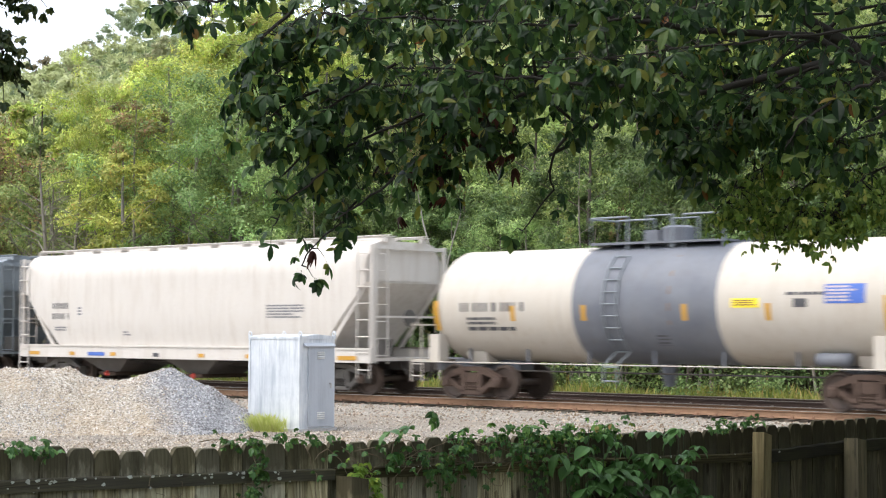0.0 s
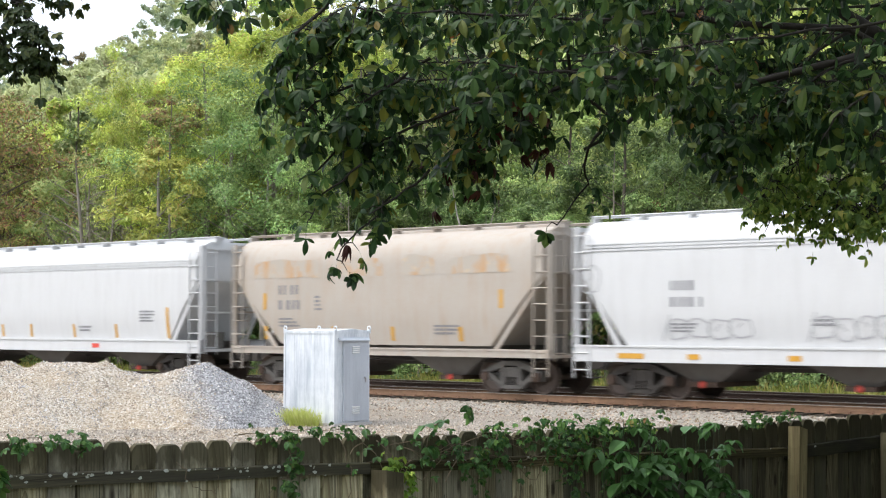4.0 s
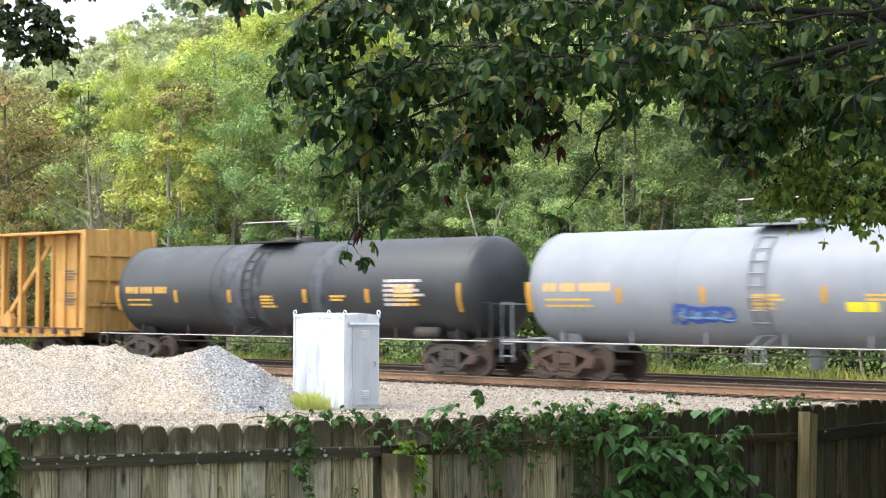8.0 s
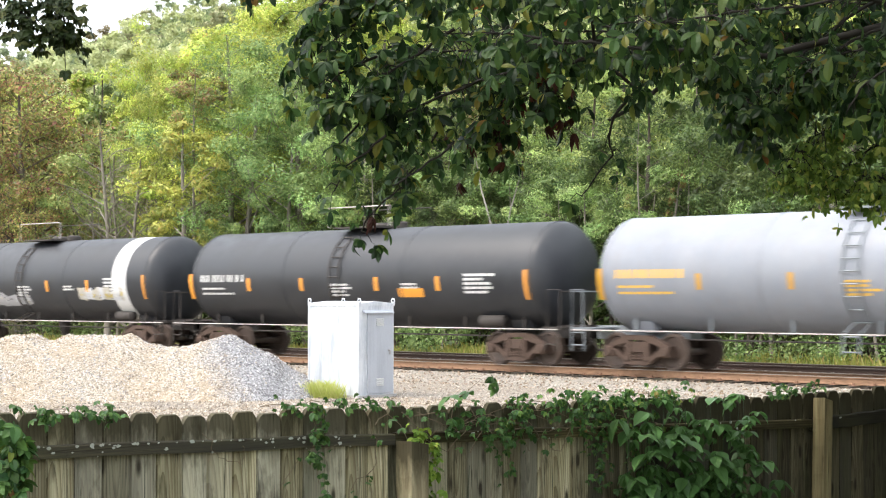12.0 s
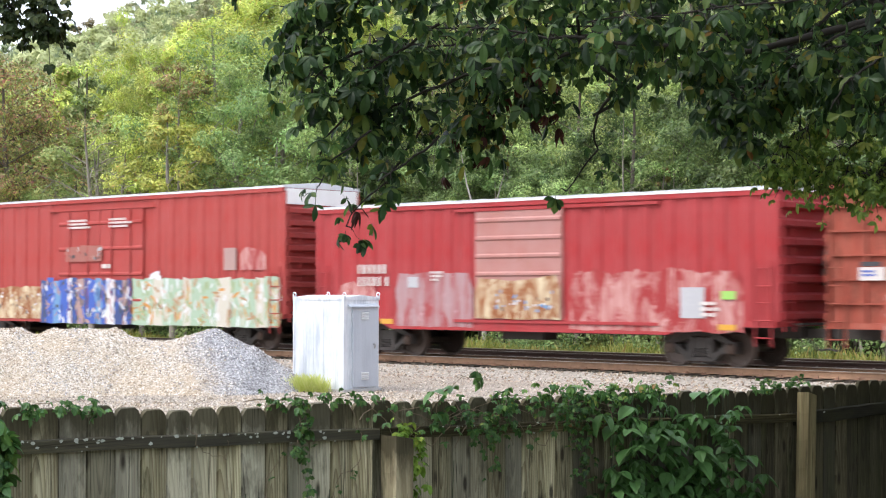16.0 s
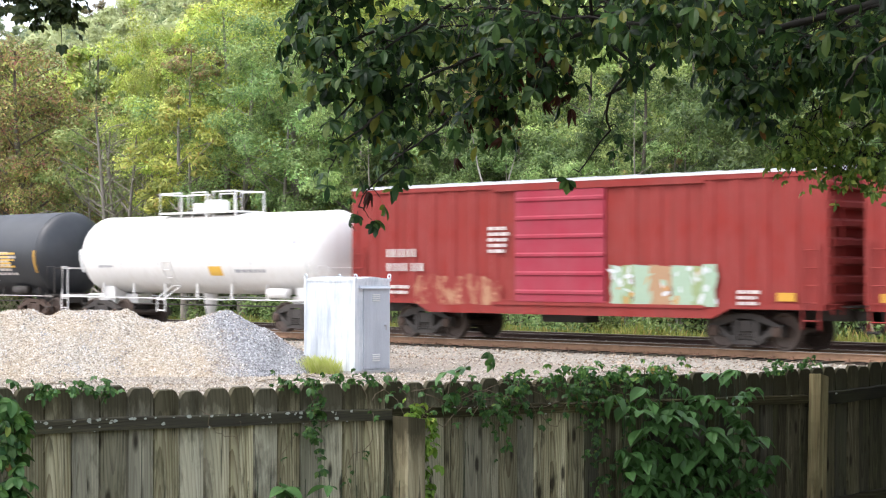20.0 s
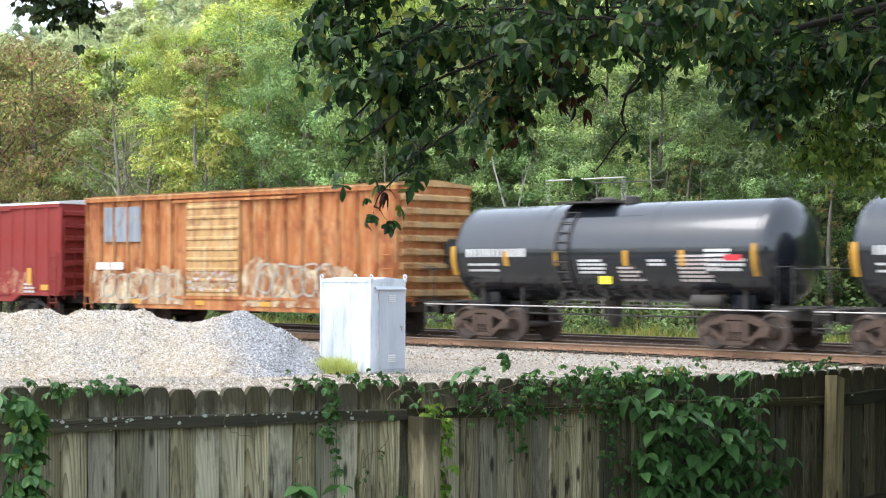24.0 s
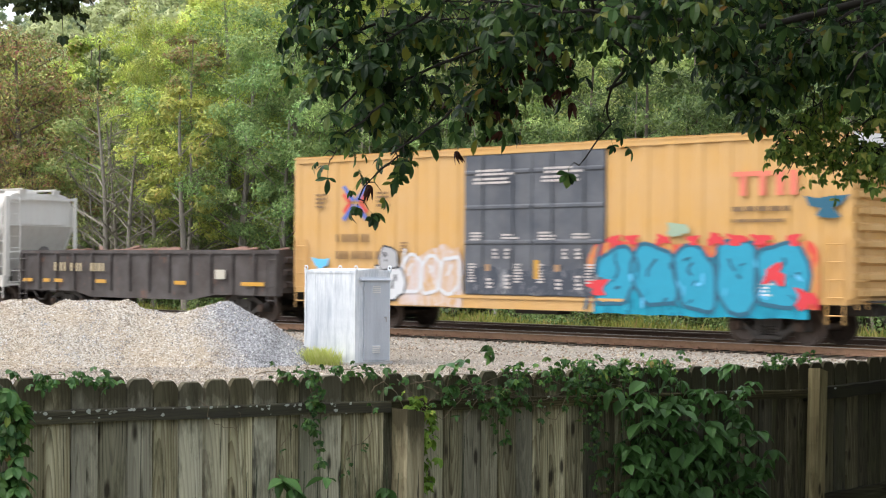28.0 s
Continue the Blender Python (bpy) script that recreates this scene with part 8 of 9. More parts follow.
for x in (-3.9, 3.4):
    panel(c, "logo_plate", x, x + 0.4, 1.06, 1.2, SIGN_RED, -1.602)

c, r, ys, hf = covered_hopper(-205.8, -193.1, "dusty beige two-bay covered hopper with orange stains", BEIGE, 4.45, UNDER, 2, "grey", 5, slope=1.9, grooves=False, sill_z=(0.98, 1.2))
letters(c, "reporting_mark", -4.2, 2.75, 0.9, 0.28, SIGN_GREY, surface=ys, rng=r)
letters(c, "reporting_mark", -4.2, 2.3, 0.9, 0.28, SIGN_GREY, surface=ys, rng=r)
stencils(c, r, [(-4.2, 2.05, 0.9, 3, 0.06), (-2.6, 2.7, 0.3, 4, 0.07), (2.2, 1.85, 1.0, 3, 0.06)], SIGN_GREY, surface=ys)
for x, z0, z1 in ((-4.9, 2.3, 2.8), (-4.9, 1.4, 1.8), (-1.9, 1.4, 1.8), (0.5, 1.4, 1.8), (3.1, 1.4, 1.8), (4.6, 2.3, 2.8)):
    reflector(c, x, z0, z1, 0.14, surface=ys)
STAIN = mottled("orange_stain", (0.36, 0.325, 0.28), (0.42, 0.24, 0.11), 0.5, 1.8)
for x0, x1 in ((-5.3, -2.4), (-1.6, 0.2), (1.0, 2.2), (2.8, 5.0)):
    worn(c, r, x0, x1, 3.25, 3.75, STAIN, -1.592, 0.12)

c, r, ys, hf = covered_hopper(-192.3, -172.5, "white covered hopper car with grey graffiti along its sill", WHITE, 4.5, UNDER, 4, "dark", 6, slope=1.4)
letters(c, "reporting_mark", -6.9, 2.7, 0.9, 0.24, SIGN_GREY, surface=ys, rng=r)
letters(c, "reporting_mark", -6.9, 2.3, 1.0, 0.24, SIGN_GREY, surface=ys, rng=r)
stencils(c, r, [(-6.9, 1.9, 0.9, 3, 0.05), (3.4, 2.6, 1.0, 2, 0.06), (3.4, 2.1, 0.9, 3, 0.06), (-3.0, 2.0, 0.6, 2, 0.06), (5.8, 2.0, 0.8, 4, 0.05)], SIGN_GREY, surface=ys)
for x0, x1, z0, z1 in ((-9.6, -9.1, 2.6, 3.3), (-7.0, -4.6, 1.5, 1.9), (-2.95, -0.8, 1.5, 1.95), (0.0, 1.66, 1.5, 1.9), (1.7, 2.85, 1.5, 1.85)):
    bubbles(c, r, x0, x1, z0, z1 + 0.12, SPRAY["grey"], surface=ys, width=0.022, count=max(1, round((x1 - x0) / 0.6)))
for x, w in ((-8.5, 0.8), (-6.4, 0.35), (-3.6, 0.35), (-1.0, 0.35), (6.6, 0.8), (3.0, 0.35)):
    reflector(c, x, 1.02, 1.15, w, -1.605)

centerbeam(-171.0, -148.3, "yellow centre-beam lumber flatcar, empty, with bulkheads", BEAM_YELLOW, corroded("rusty_yellow_sill", (0.40, 0.22, 0.06), (0.50, 0.31, 0.10), (0.12, 0.05, 0.025), 0.8))


def black_tank(left, right, label, shell, seed, ink, truck_key="dark", radius=1.48, bottom=0.97, bands=(), platform=0.3, gold=True, refl=None):
    c, r, sf, h, cz = tank_car(left, right, label, shell, radius, bottom, truck_key, bands, ink, refl, platform, STEEL_DARK if shell is not LIGHT_GREY else GREY_CAR, SIGN_PALE, seed)
    letters(c, "reporting_mark", -h + 0.95, cz - 0.12, 2.2, 0.22, ink, surface=sf, rng=r)
    stencils(c, r, [(-h + 1.0, cz - 0.3, 1.6, 1, 0.06), (-h + 1.0, cz - 0.46, 1.8, 1, 0.06), (-0.6, cz - 0.2, 0.9, 4, 0.06), (h * 0.3, cz - 0.2, 0.8, 2, 0.06), (h * 0.62, cz + 0.05, 1.2, 5, 0.07)], ink, surface=sf)
    return c, r, sf, h, cz


c, r, sf, h, cz = black_tank(-146.8, -130.0, "matt black tank car with gold lettering and a dull grey patch", BLACK, 9, SIGN_GOLD, bands=[(-2.6, -0.6, DULL_PATCH), (1.7, 2.4, DULL_PATCH)], platform=-0.5)
reflector(c, 2.4, 1.35, 1.6, 1.0, surface=sf, m=SIGN_YELLOW)
stencils(c, r, [(4.8, 2.7, 1.6, 6, 0.08)], SIGN_PALE, surface=sf)
c, r, sf, h, cz = black_tank(-128.6, -112.7, "light grey tank car with faded blue graffiti", LIGHT_GREY, 10, SIGN_GOLD, "rust")
bubbles(c, r, -2.9, -1.2, 1.55, 1.95, SPRAY["blue"], surface=sf, width=0.05, count=4)
scrawl(c, r, -2.8, -1.3, 1.6, 1.9, SPRAY["steel"], surface=sf, loops=3, width=0.04)
graffiti(c, r, 3.5, 5.1, 1.8, 2.26, [SPRAY["sky"]], None, surface=sf, count=3, jag=0.3)
reflector(c, 1.9, 1.84, 2.06, 0.8, surface=sf, m=SIGN_YELLOW)
c, r, sf, h, cz = black_tank(-111.3, -96.1, "black tank car with gold lettering and white marks", BLACK, 11, SIGN_GOLD)
reflector(c, 0.5, 2.3, 2.6, 0.9, surface=sf, m=SIGN_YELLOW)
reflector(c, -0.2, 2.95, 3.3, 0.8, surface=sf, m=SIGN_WHITE)
stencils(c, r, [(4.2, 2.8, 1.5, 6, 0.09)], SIGN_PALE, surface=sf)
ORANGE_REFL = plain("orange_reflector", (0.72, 0.30, 0.04), 0.45, 0.0, 0.1)
c, r, sf, h, cz = black_tank(-94.5, -79.0, "black tank car with a white ring and white graffiti", BLACK, 12, SIGN_WHITE, "rust", bands=[(5.3, 6.1, SIGN_WHITE)], refl=ORANGE_REFL)
mural(c, r, -2.2, 0.1, 1.55, 2.0, [SPRAY["grey"]], [SPRAY["white"], SPRAY["pale"], SPRAY["black"]], step=0.5, ragged=0.15, density=4, surface=sf)
mural(c, r, 3.2, 5.8, 1.75, 2.1, [SPRAY["pale"], SPRAY["white"]], [SPRAY["white"], SPRAY["yellow"], SPRAY["grey"]], step=0.5, ragged=0.12, density=4, surface=sf)
c, r, sf, h, cz = black_tank(-77.5, -62.0, "black tank car with orange reflectors and white stencils", BLACK, 13, SIGN_WHITE, "rust", refl=ORANGE_REFL)
reflector(c, 2.2, 1.85, 2.1, 1.0, surface=sf, m=ORANGE_REFL)
c, r, sf, h, cz = black_tank(-60.6, -44.3, "light grey tank car with gold lettering, grimy below", LIGHT_GREY, 14, SIGN_GOLD, "rust")
reflector(c, 2.0, 2.3, 2.6, 1.1, surface=sf, m=SIGN_YELLOW)

c, r = gondola(-42.0, -25.9, "orange gondola car with a deep belly", GON_ORANGE, 2.32, 0.4, None, 16)
letters(c, "reporting_mark", -3.4, 1.75, 2.9, 0.3, SPRAY["cream"], -1.65, rng=r)
letters(c, "reporting_mark", -3.4, 1.35, 2.6, 0.25, SPRAY["cream"], -1.65, rng=r)
worn(c, r, -7.6, -3.9, 1.0, 2.0, mottled("pale_on_orange_spray", (0.38, 0.15, 0.04), (0.52, 0.40, 0.27), 0.55, 2.4), -1.643, 0.15)
worn(c, r, -0.5, 6.5, 0.95, 2.0, mottled("bleached_orange_spray", (0.38, 0.15, 0.04), (0.52, 0.34, 0.18), 0.5, 2.0), -1.643, 0.15)
panel(c, "notice", 1.6, 2.2, 1.4, 1.9, SPRAY["blue"], -1.652)
panel(c, "notice", -7.5, -7.1, 1.2, 1.7, SIGN_YELLOW, -1.66)
for x in (-5.4, -0.4):
    reflector(c, x, 0.9, 1.05, 0.4, -1.65)

c, r = boxcar(-24.5, -5.7, "tall red boxcar with blue and mint graffiti", RED_1, 5.0, 0.75, GALV, (-2.4, 2.45, 1.1, 4.6, RED_1, 2, 4), RED_1, "waves", seed=17, end_top=PURE_WHITE, pitch=0.78)
worn(c, r, -7.1, -3.4, 0.85, 2.0, WORN_CREAM, -1.60, 0.12)
mural(c, r, -6.9, -3.5, 0.95, 1.85, None, [SPRAY["white"], SPRAY["black"], SPRAY["tan"], SPRAY["cream"]], -1.608, 0.5, 0.1, 6)
mural(c, r, -3.4, 1.85, 0.72, 2.24, [SPRAY["navy"], SPRAY["blue"], SPRAY["steel"], SPRAY["blue"], SPRAY["white"], SPRAY["navy"], SPRAY["dust"]], [SPRAY["white"], SPRAY["blue"], SPRAY["black"], SPRAY["dust"], SPRAY["navy"]], -1.645, 0.36, 0.08, 14)
mural(c, r, 1.9, 9.3, 0.72, 2.25, [SPRAY["mint"], SPRAY["mint"], SPRAY["pale"]], [SPRAY["white"], SPRAY["pale"], SPRAY["tan"], SPRAY["orange"], SPRAY["leaf"]], -1.62, 0.55, 0.07, 18)
graffiti(c, r, 2.9, 3.5, 2.2, 2.5, [SPRAY["white"]], None, -1.62, count=1, jag=0.3)
letters(c, "reporting_mark", -8.46, 2.17, 1.2, 0.24, SIGN_PALE, -1.605, rng=r)
letters(c, "reporting_mark", -8.46, 1.72, 1.2, 0.24, SIGN_PALE, -1.605, rng=r)
stencils(c, r, [(-8.4, 1.4, 0.6, 3, 0.1), (-1.8, 4.3, 1.4, 3, 0.07), (0.6, 4.3, 1.4, 3, 0.07), (0.2, 2.75, 0.7, 1, 0.14)], SIGN_PALE, -1.645)
mural(c, r, -1.9, 0.2, 2.85, 3.4, [SPRAY["brick"]], [SPRAY["black"], SPRAY["grey"]], -1.645, 0.7, 0.05, 5)
panel(c, "paint_patch", 6.6, 7.2, 2.5, 3.2, SPRAY["dust"], -1.58)
worn(c, r, 7.4, 8.6, 2.5, 3.1, WORN_PINK, -1.58, 0.2)
graffiti(c, r, -9.3, -8.8, 2.7, 3.3, [SPRAY["white"]], None, count=2, jag=0.4)

c, r = boxcar(-4.2, 11.6, "crimson boxcar with a faded pink sliding door", RED_2, 4.25, 0.78, GALV, (-1.55, 1.5, 1.1, 4.0, PINK_DOOR, 1, 6), RED_2, "waves", seed=18, pitch=0.75)
worn(c, r, -4.6, -1.65, 0.86, 2.35, WORN_GREY, -1.577, 0.1)
worn(c, r, -7.0, -5.4, 0.9, 2.1, WORN_PINK, -1.577, 0.25)
panel(c, "notice", -4.1, -3.7, 1.95, 2.25, SPRAY["grey"], -1.586)
worn(c, r, -1.5, 1.45, 1.12, 2.2, WORN_CREAM, -1.637, 0.12)
mural(c, r, -0.9, 1.2, 1.2, 1.95, None, [SPRAY["black"], SPRAY["steel"], SPRAY["white"], SPRAY["tan"]], -1.645, 0.5, 0.06, 4)
worn(c, r, 1.75, 7.0, 0.86, 2.35, WORN_PINK, -1.577, 0.3)
panel(c, "notice", 5.2, 5.9, 1.2, 1.95, SPRAY["grey"], -1.586)
letters(c, "reporting_mark", -6.1, 2.35, 1.2, 0.26, SIGN_PALE, -1.605, rng=r)
letters(c, "reporting_mark", -6.1, 2.0, 1.2, 0.26, SIGN_PALE, -1.605, rng=r)
stencils(c, r, [(5.8, 1.6, 0.6, 3, 0.08), (-3.2, 2.4, 0.5, 3, 0.06)], SIGN_PALE, -1.605)
panel(c, "notice", 6.4, 6.8, 1.66, 1.86, SPRAY["green"], -1.612)
for x in (-5.2, 6.3):
    reflector(c, x, 0.92, 1.06, 0.5, -1.59)

c, r = boxcar(12.9, 28.65, "weathered orange-red boxcar with panelled sides", RED_3, 4.32, 0.73, ROOF_RED, (-1.6, 1.55, 1.1, 4.1, ORANGE_DOOR, 1, 4), RED_3, "grid", "dark", seed=19, rows=(1.55, 2.1, 2.65, 3.2, 3.75), pitch=0.92, end_m=RED_3)
worn(c, r, -6.4, -2.3, 0.75, 2.05, WORN_WHITE, -1.597, 0.15)
mural(c, r, -5.6, -2.6, 0.85, 1.9, None, [SPRAY["white"], SPRAY["steel"], SPRAY["brick"], SPRAY["pale"]], -1.604, 0.6, 0.15, 3)
worn(c, r, -1.5, 1.4, 1.15, 2.0, WORN_WHITE, -1.637, 0.2)
for x in (-7.0, -5.8, -4.7, -3.5):
    panel(c, "notice", x, x + 0.65, 2.1, 2.4, SIGN_PALE, -1.605)
    stencils(c, r, [(x + 0.08, 2.33, 0.5, 2, 0.05)], SPRAY["blue"], -1.618)
    panel(c, "notice", x + 0.05, x + 0.55, 2.42, 2.52, SPRAY["black"], -1.605)
for x, z in ((2.3, 1.35), (2.3, 2.3), (4.2, 1.4), (4.2, 2.3), (3.2, 2.8), (5.2, 2.35), (3.3, 1.4)):
    worn(c, r, x - 0.38, x + 0.38, z - 0.18, z + 0.18, WORN_WHITE, -1.592, 0.05)
graffiti(c, r, -2.3, -1.8, 2.6, 3.0, [SPRAY["white"]], None, count=2)
letters(c, "reporting_mark", -1.4, 1.85, 2.0, 0.26, SPRAY["pinkish"], -1.645, rng=r)
stencils(c, r, [(-2.2, 2.3, 0.5, 6, 0.08), (4.2, 1.9, 0.9, 2, 0.08), (2.0, 2.2, 0.9, 3, 0.1), (4.2, 2.6, 0.9, 3, 0.07)], SIGN_PALE, -1.605)
panel(c, "notice", 4.75, 5.4, 1.25, 1.6, SIGN_PALE, -1.605)
stencils(c, r, [(4.8, 1.55, 0.5, 3, 0.05)], SIGN_DARK, -1.618)
panel(c, "notice", 5.45, 5.7, 1.27, 1.47, SPRAY["green"], -1.605)
for x, w in ((-5.4, 0.5), (-2.2, 0.5), (-0.3, 0.6), (2.0, 0.5), (3.8, 0.5), (5.8, 1.0)):
    reflector(c, x, 1.1, 1.22, w, -1.6)

c, r, sf, h, cz = black_tank(30.1, 46.6, "large dark grey-black tank car with gold reflectors", BLACK, 20, SIGN_GOLD, "rust", 1.54, 0.98)
reflector(c, 2.4, 1.55, 1.8, 0.9, surface=sf, m=SIGN_YELLOW)
stencils(c, r, [(5.0, 2.6, 1.4, 6, 0.09), (4.3, 1.95, 0.6, 4, 0.07)], SIGN_PALE, surface=sf)

c, r, sf, h, cz = tank_car(48.1, 61.0, "bright white tank car with a railed top platform", PURE_WHITE, 1.32, 1.15, "dark", (), SIGN_DARK, SIGN_WHITE, platform=-0.4, fittings=PURE_WHITE, walk_m=PURE_WHITE, seed=21, tall=True)
reflector(c, 1.0, 1.75, 2.05, 0.65, surface=sf, m=SIGN_GOLD)
stencils(c, r, [(-5.0, 2.1, 1.2, 1, 0.08), (2.3, 1.95, 1.6, 1, 0.1), (5.1, 3.1, 0.6, 3, 0.08)], SPRAY["grey"], surface=sf)


def red_boxcar(left, right, label, body, door_m, bars, seed, roof=GALV, top=4.24, dx=(-1.55, 1.5)):
    c, r = boxcar(left, right, label, body, top, 0.76, roof, (dx[0], dx[1], 1.1, top - 0.2, door_m, 1, bars), body, "waves", seed=seed, pitch=0.78)
    letters(c, "reporting_mark", -6.4, 2.3, 1.3, 0.23, SIGN_PALE, -1.605, rng=r)
    letters(c, "reporting_mark", -6.4, 1.9, 1.4, 0.23, SIGN_PALE, -1.605, rng=r)
    stencils(c, r, [(-6.3, 1.5, 0.9, 2, 0.09), (-2.5, 3.1, 0.8, 5, 0.09), (5.5, 1.45, 0.8, 3, 0.08)], SIGN_PALE, -1.605)
    for x in (-7.5, 6.6):
        reflector(c, x, 1.2, 1.4, 0.5, -1.605)
    return c, r


c, r = red_boxcar(62.7, 78.4, "oxide red boxcar with a rose-red door", RED_4, ROSE_DOOR, 6, 22)
worn(c, r, -5.3, -2.0, 1.0, 1.8, WORN_TAN, -1.58, 0.2)
mural(c, r, 1.7, 4.9, 1.05, 2.05, [SPRAY["mint"], SPRAY["leaf"], SPRAY["mint"], SPRAY["tan"]], [SPRAY["white"], SPRAY["white"], SPRAY["mint"], SPRAY["orange"]], step=0.5, ragged=0.05, density=7)
c, r = red_boxcar(79.5, 95.2, "oxide red boxcar with a ribbed red door", RED_4, RED_4, 8, 23)
for x, z in ((-4.4, 1.3), (-1.7, 1.1), (3.6, 1.2), (6.2, 1.2), (6.2, 2.0), (0.0, 1.7)):
    reflector(c, x, z, z + 0.55, 0.3, -1.65)
panel(c, "notice", -4.1, -3.4, 1.7, 2.1, SPRAY["pale"], -1.605)
c, r = red_boxcar(96.6, 112.1, "dull red boxcar with a louvred door", RED_4, MAROON, 14, 24, top=4.32)
panel(c, "notice", -6.6, -4.6, 2.2, 2.6, SIGN_DARK, -1.603)
for x, z in ((-6.7, 1.2), (-3.6, 1.2), (1.8, 1.2), (5.7, 1.4)):
    reflector(c, x, z, z + 0.6, 0.28, -1.605)
worn(c, r, 2.0, 6.0, 1.05, 1.9, WORN_TAN, -1.58, 0.3)

c, r = boxcar(113.7, 129.4, "rust-streaked orange boxcar with cream patches", RUST_ORANGE, 4.42, 0.65, RUST_CREAM, (-2.0, 0.75, 1.1, 4.15, RUST_CREAM, 1, 9), RUST_ORANGE, "posts", seed=26, end_m=RUST_CREAM, pitch=0.82)
panel(c, "paint_patch", -6.7, -4.6, 2.9, 4.1, corroded("faded_blue_grey_patch", (0.22, 0.25, 0.28), (0.32, 0.34, 0.36), (0.16, 0.07, 0.04)), -1.545)
worn(c, r, -7.5, -2.1, 0.8, 1.9, WORN_CREAM, -1.595, 0.3)
bubbles(c, r, -6.6, -2.4, 1.0, 1.85, SPRAY["pale"], -1.60, None, 0.028, 6)
mural(c, r, -1.9, 0.7, 1.2, 2.0, None, [SPRAY["cream"], SPRAY["pale"], SPRAY["white"], SPRAY["brick"]], -1.645, 0.4, 0.15, 12)
worn(c, r, 0.9, 6.2, 0.8, 2.1, WORN_CREAM, -1.595, 0.35)
bubbles(c, r, 1.7, 5.2, 1.1, 2.15, SPRAY["pale"], -1.60, None, 0.035, 5)
panel(c, "notice", -7.1, -6.3, 1.95, 2.2, SIGN_WHITE, -1.605)
panel(c, "notice", -6.2, -5.5, 1.95, 2.2, SIGN_WHITE, -1.605)
panel(c, "notice", 5.3, 6.0, 1.3, 1.6, SIGN_WHITE, -1.605)
for x in (-5.0, -1.5, 1.8, 6.6):
    reflector(c, x, 0.8, 0.95, 0.5, -1.6)

for left, right, seed in ((131.0, 142.1, 27), (143.7, 154.8, 28)):
    c, r, sf, h, cz = black_tank(left, right, "short glossy black tank car with orange reflectors", BLACK_NEW, seed, SIGN_WHITE, "rust", 1.32, 1.12, platform=-0.4)
    panel(c, "placard", 0, 0.4, 1.6, 1.9, SIGN_YELLOW, sf(1.75) - 0.02)
    reflector(c, 4.0, 2.2, 2.35, 0.5, surface=sf, m=SPRAY["red"])
    stencils(c, r, [(2.6, 2.35, 1.3, 7, 0.06), (0.7, 2.05, 0.8, 4, 0.06)], SIGN_PALE, surface=sf)

c, r, ys, hf = covered_hopper(156.4, 174.8, "white covered hopper car with green and black graffiti", SOILED_WHITE, 4.42, UNDER, 3, "dark", 29, slope=1.5)
letters(c, "reporting_mark", -7.2, 2.75, 0.9, 0.24, SIGN_GREY, surface=ys, rng=r)
letters(c, "reporting_mark", -7.2, 2.2, 0.9, 0.24, SIGN_GREY, surface=ys, rng=r)
stencils(c, r, [(-7.2, 1.95, 0.9, 3, 0.06), (-0.9, 2.4, 0.6, 2, 0.06), (6.1, 1.75, 0.7, 2, 0.1)], SIGN_GREY, surface=ys)
bubbles(c, r, -5.3, -1.9, 1.42, 2.3, SPRAY["black"], surface=ys, width=0.022, count=4)
scrawl(c, r, 0.2, 1.4, 1.8, 2.3, SPRAY["pink"], surface=ys, loops=4, width=0.04)
scrawl(c, r, 0.3, 1.3, 1.6, 2.5, SPRAY["pinkish"], surface=ys, loops=3, width=0.03)
graffiti(c, r, 2.35, 2.95, 1.35, 2.25, [SPRAY["yellow"]], SPRAY["black"], surface=ys, count=1)
bubbles(c, r, 3.0, 5.2, 1.38, 2.25, SPRAY["black"], surface=ys, width=0.028, count=5, fill=SPRAY["green"])
worn(c, r, 5.3, 6.5, 1.4, 2.0, mottled("faint_grey_spray", (0.5, 0.49, 0.47), (0.30, 0.27, 0.27), 0.4, 4.0), -1.60, 0.15)
mural(c, r, 2.4, 5.3, 1.0, 1.33, [SPRAY["green"]], [SPRAY["mint"], SPRAY["black"]], -1.635, 0.8, 0.02, 2)
scrawl(c, r, 5.5, 6.3, 1.65, 2.0, SPRAY["dust"], surface=ys, loops=3, width=0.025)
scrawl(c, r, -0.6, -0.2, 1.5, 2.0, SPRAY["mint"], surface=ys, loops=2, width=0.03)
panel(c, "notice", 7.0, 7.5, 1.4, 1.6, SPRAY["black"], -1.56)
panel(c, "notice", -7.4, -7.0, 1.95, 2.15, SIGN_GOLD, -1.62)
for x, w in ((-2.6, 0.35), (0.2, 0.35), (6.9, 0.6), (-4.0, 0.35)):
    reflector(c, x, 1.08, 1.22, w, -1.635)

c, r = gondola(175.9, 190.2, "dark brown gondola car loaded with scrap", GON_BROWN, 2.28, 0.66, SCRAP, 30)
letters(c, "reporting_mark", -4.9, 1.55, 0.8, 0.3, SPRAY["cream"], -1.66, rng=r)
letters(c, "reporting_mark", -3.9, 1.55, 0.8, 0.28, SPRAY["cream"], -1.66, rng=r)
letters(c, "reporting_mark", -2.7, 1.55, 0.8, 0.28, SPRAY["cream"], -1.66, rng=r)
panel(c, "notice", 4.1, 4.6, 1.35, 1.65, SPRAY["pale"], -1.645)
for x, w in ((-6.9, 0.6), (-5.6, 0.4), (-4.9, 0.5), (-2.4, 0.6), (2.0, 0.6), (5.4, 1.1)):
    reflector(c, x, 1.15, 1.27, w, -1.65)

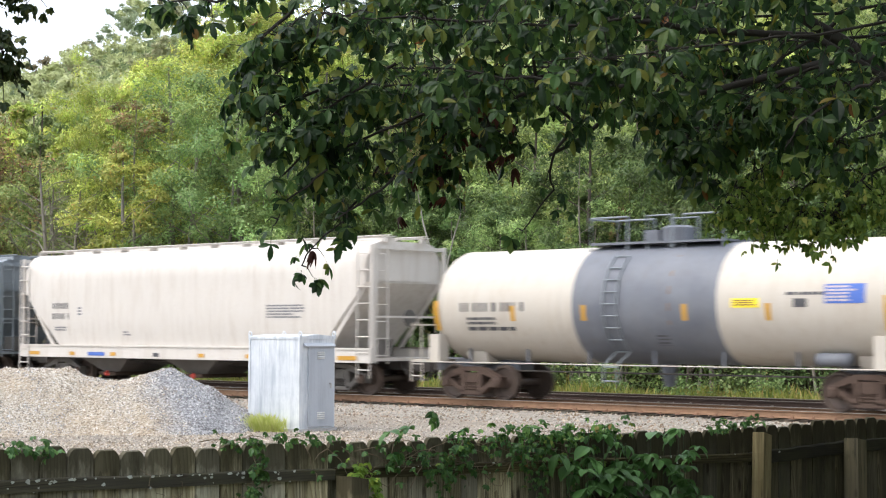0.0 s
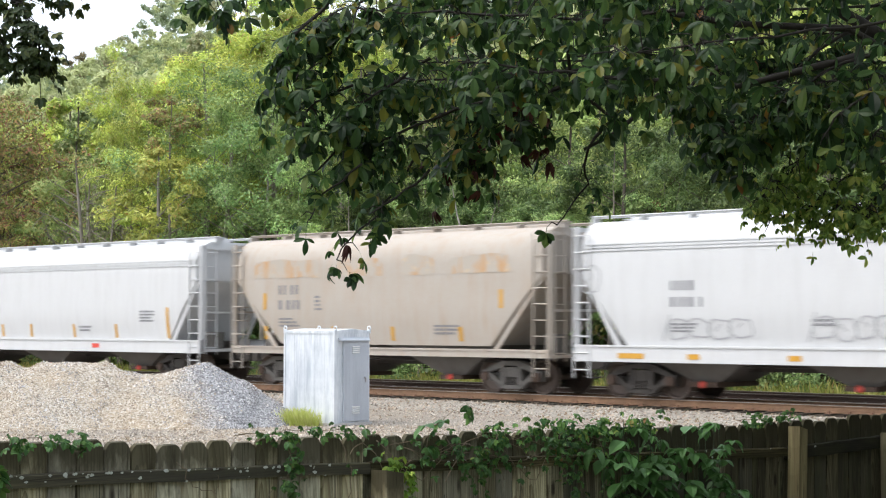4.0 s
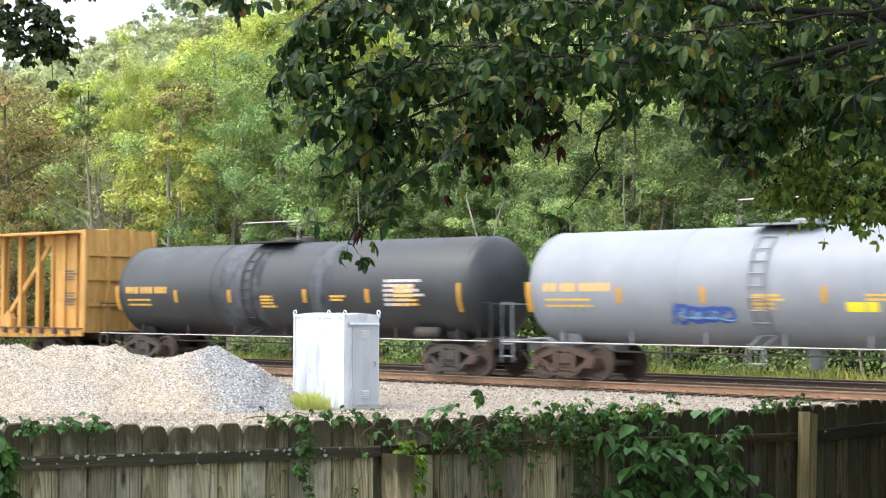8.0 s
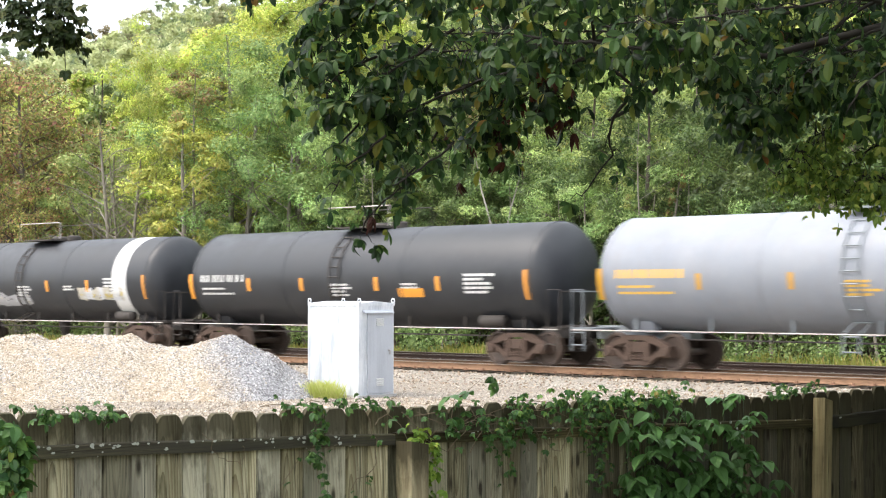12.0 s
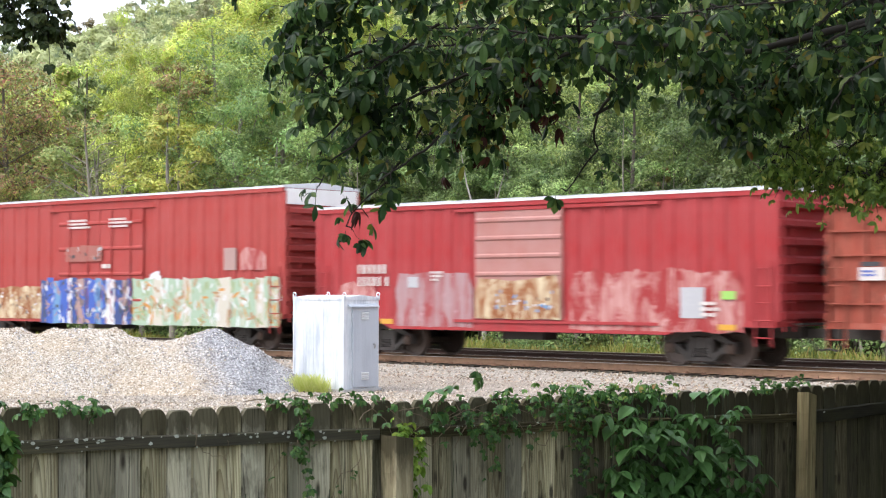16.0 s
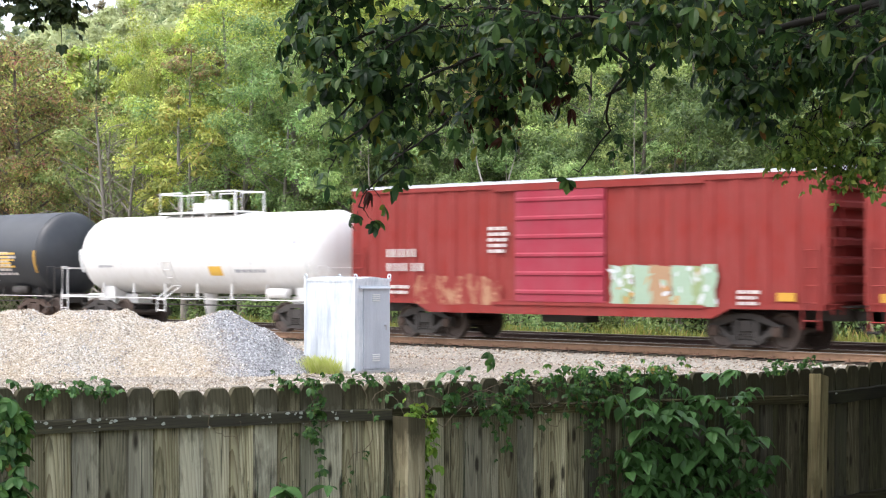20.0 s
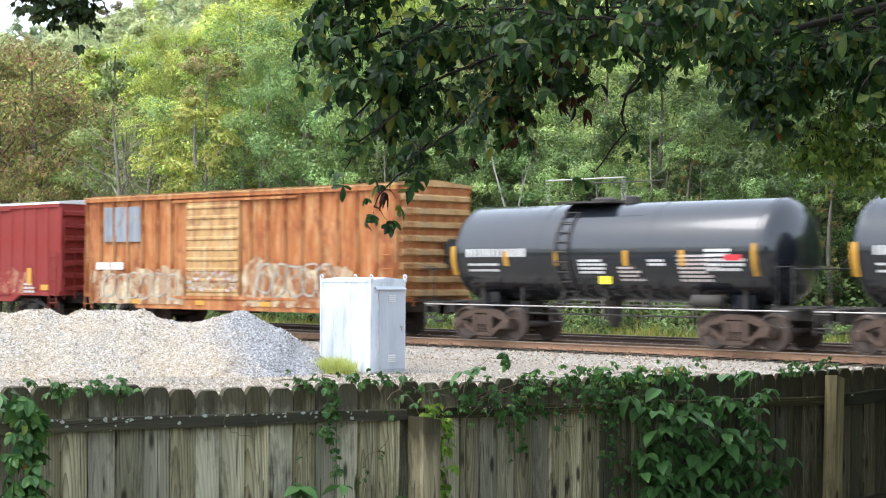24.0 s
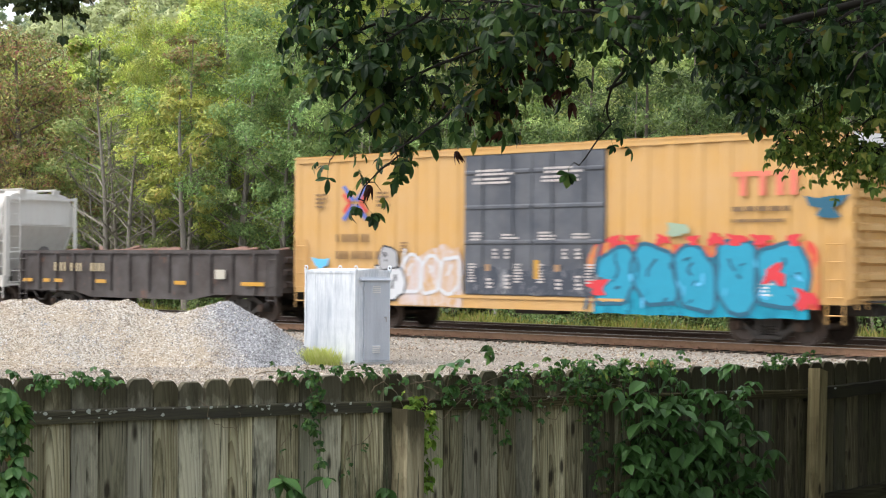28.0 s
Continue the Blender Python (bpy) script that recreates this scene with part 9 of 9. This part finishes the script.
c, r = yellow_boxcar(190.9, 209.8, "yellow high-cube boxcar with cyan graffiti and grey doors", YELLOW_PALE, DOOR_GREY, 32, False)
logo_bars(c, 6.3, 3.55, 1.8, 0.58, SPRAY["rose"])
stencils(c, r, [(6.3, 3.3, 1.9, 1, 0.12), (6.3, 3.0, 1.6, 1, 0.08)], SIGN_BROWN)
worn(c, r, 1.9, 8.7, 0.9, 2.45, mottled("red_on_yellow_spray", (0.47, 0.26, 0.08), (0.55, 0.035, 0.045), 0.75, 2.0), -1.60, 0.2)
worn(c, r, 2.1, 8.4, 0.64, 2.1, mottled("cyan_spray", (0.008, 0.12, 0.19), (0.012, 0.26, 0.37), 0.85, 2.2), -1.606, 0.1)
bubbles(c, r, 2.2, 8.3, 0.78, 2.42, SPRAY["teal"], -1.612, None, 0.05, 5, SPRAY["cyan"])
mural(c, r, 2.4, 8.2, 0.8, 2.3, None, [SPRAY["sky"], SPRAY["cyan"], SPRAY["teal"]], -1.625, 0.9, 0.1, 3)
for x in (2.6, 3.2, 4.1, 5.0, 5.6, 6.2, 6.9, 7.9):
    graffiti(c, r, x, x + r.uniform(0.3, 0.5), 2.38, 2.66, [SPRAY["red"]], None, -1.62, count=1, jag=0.3)
for x, z in ((2.0, 1.1), (8.1, 0.9), (7.3, 1.4)):
    graffiti(c, r, x, x + 0.45, z, z + 0.5, [SPRAY["red"]], None, -1.635, count=1, jag=0.35)
graffiti(c, r, 4.4, 5.0, 2.6, 2.95, [SPRAY["mint"]], None, -1.62, count=1)
graffiti(c, r, -5.9, -4.9, 0.75, 1.9, [SPRAY["white"]], SPRAY["black"], -1.62, count=1, jag=0.08)
graffiti(c, r, -5.7, -5.1, 1.75, 2.35, [SPRAY["grey"]], SPRAY["black"], -1.63, count=1, jag=0.1)
worn(c, r, -4.95, -2.5, 0.7, 2.2, mottled("white_on_yellow_spray", (0.47, 0.27, 0.09), (0.50, 0.44, 0.44), 0.8, 2.6), -1.60, 0.3)
bubbles(c, r, -4.8, -2.6, 0.95, 2.2, SPRAY["white"], -1.61, None, 0.05, 3)
worn(c, r, -2.4, 2.3, 1.08, 1.75, mottled("dusty_door_spray", (0.055, 0.062, 0.078), (0.26, 0.26, 0.27), 0.35, 2.2), -1.638, 0.15)
graffiti(c, r, 8.5, 9.2, 3.0, 3.6, [SPRAY["teal"]], None, -1.62, count=1, jag=0.4)
graffiti(c, r, -8.5, -8.0, 1.5, 2.1, [SPRAY["sky"]], None, -1.62, count=1, jag=0.4)


# ---- movement ----
def travelled(t):
    """Metres that the train has gone, nought at 14 s; it slows a little."""
    u = t - 14
    return 16.5 * u - 0.0042 * u * u - 0.00022 * u ** 3


def motions():
    for car, s0, half in CARS:
        walk(car, [(t, pose(s0 - travelled(t), TRACK_Y, 0)) for t in range(0, 29, 2)])
    for wheels, car, dx in WHEELSETS:
        s0 = car["start"] + dx
        seen = [k for k in range(0, 841) if -63 < s0 - travelled(k / 30) < -13]
        at = lambda k: pose(wheels.location.x, 0, 0.457, 0, math.degrees(-travelled(k / 30) / 0.457), 0)
        if not seen:
            continue
        rows = [(k / 30, at(k)) for k in seen]
        if seen[0] > 0:
            rows.insert(0, (0, at(seen[0])))
        if seen[-1] < 840:
            rows.append((28, at(seen[-1])))
        walk(wheels, rows)


motions()
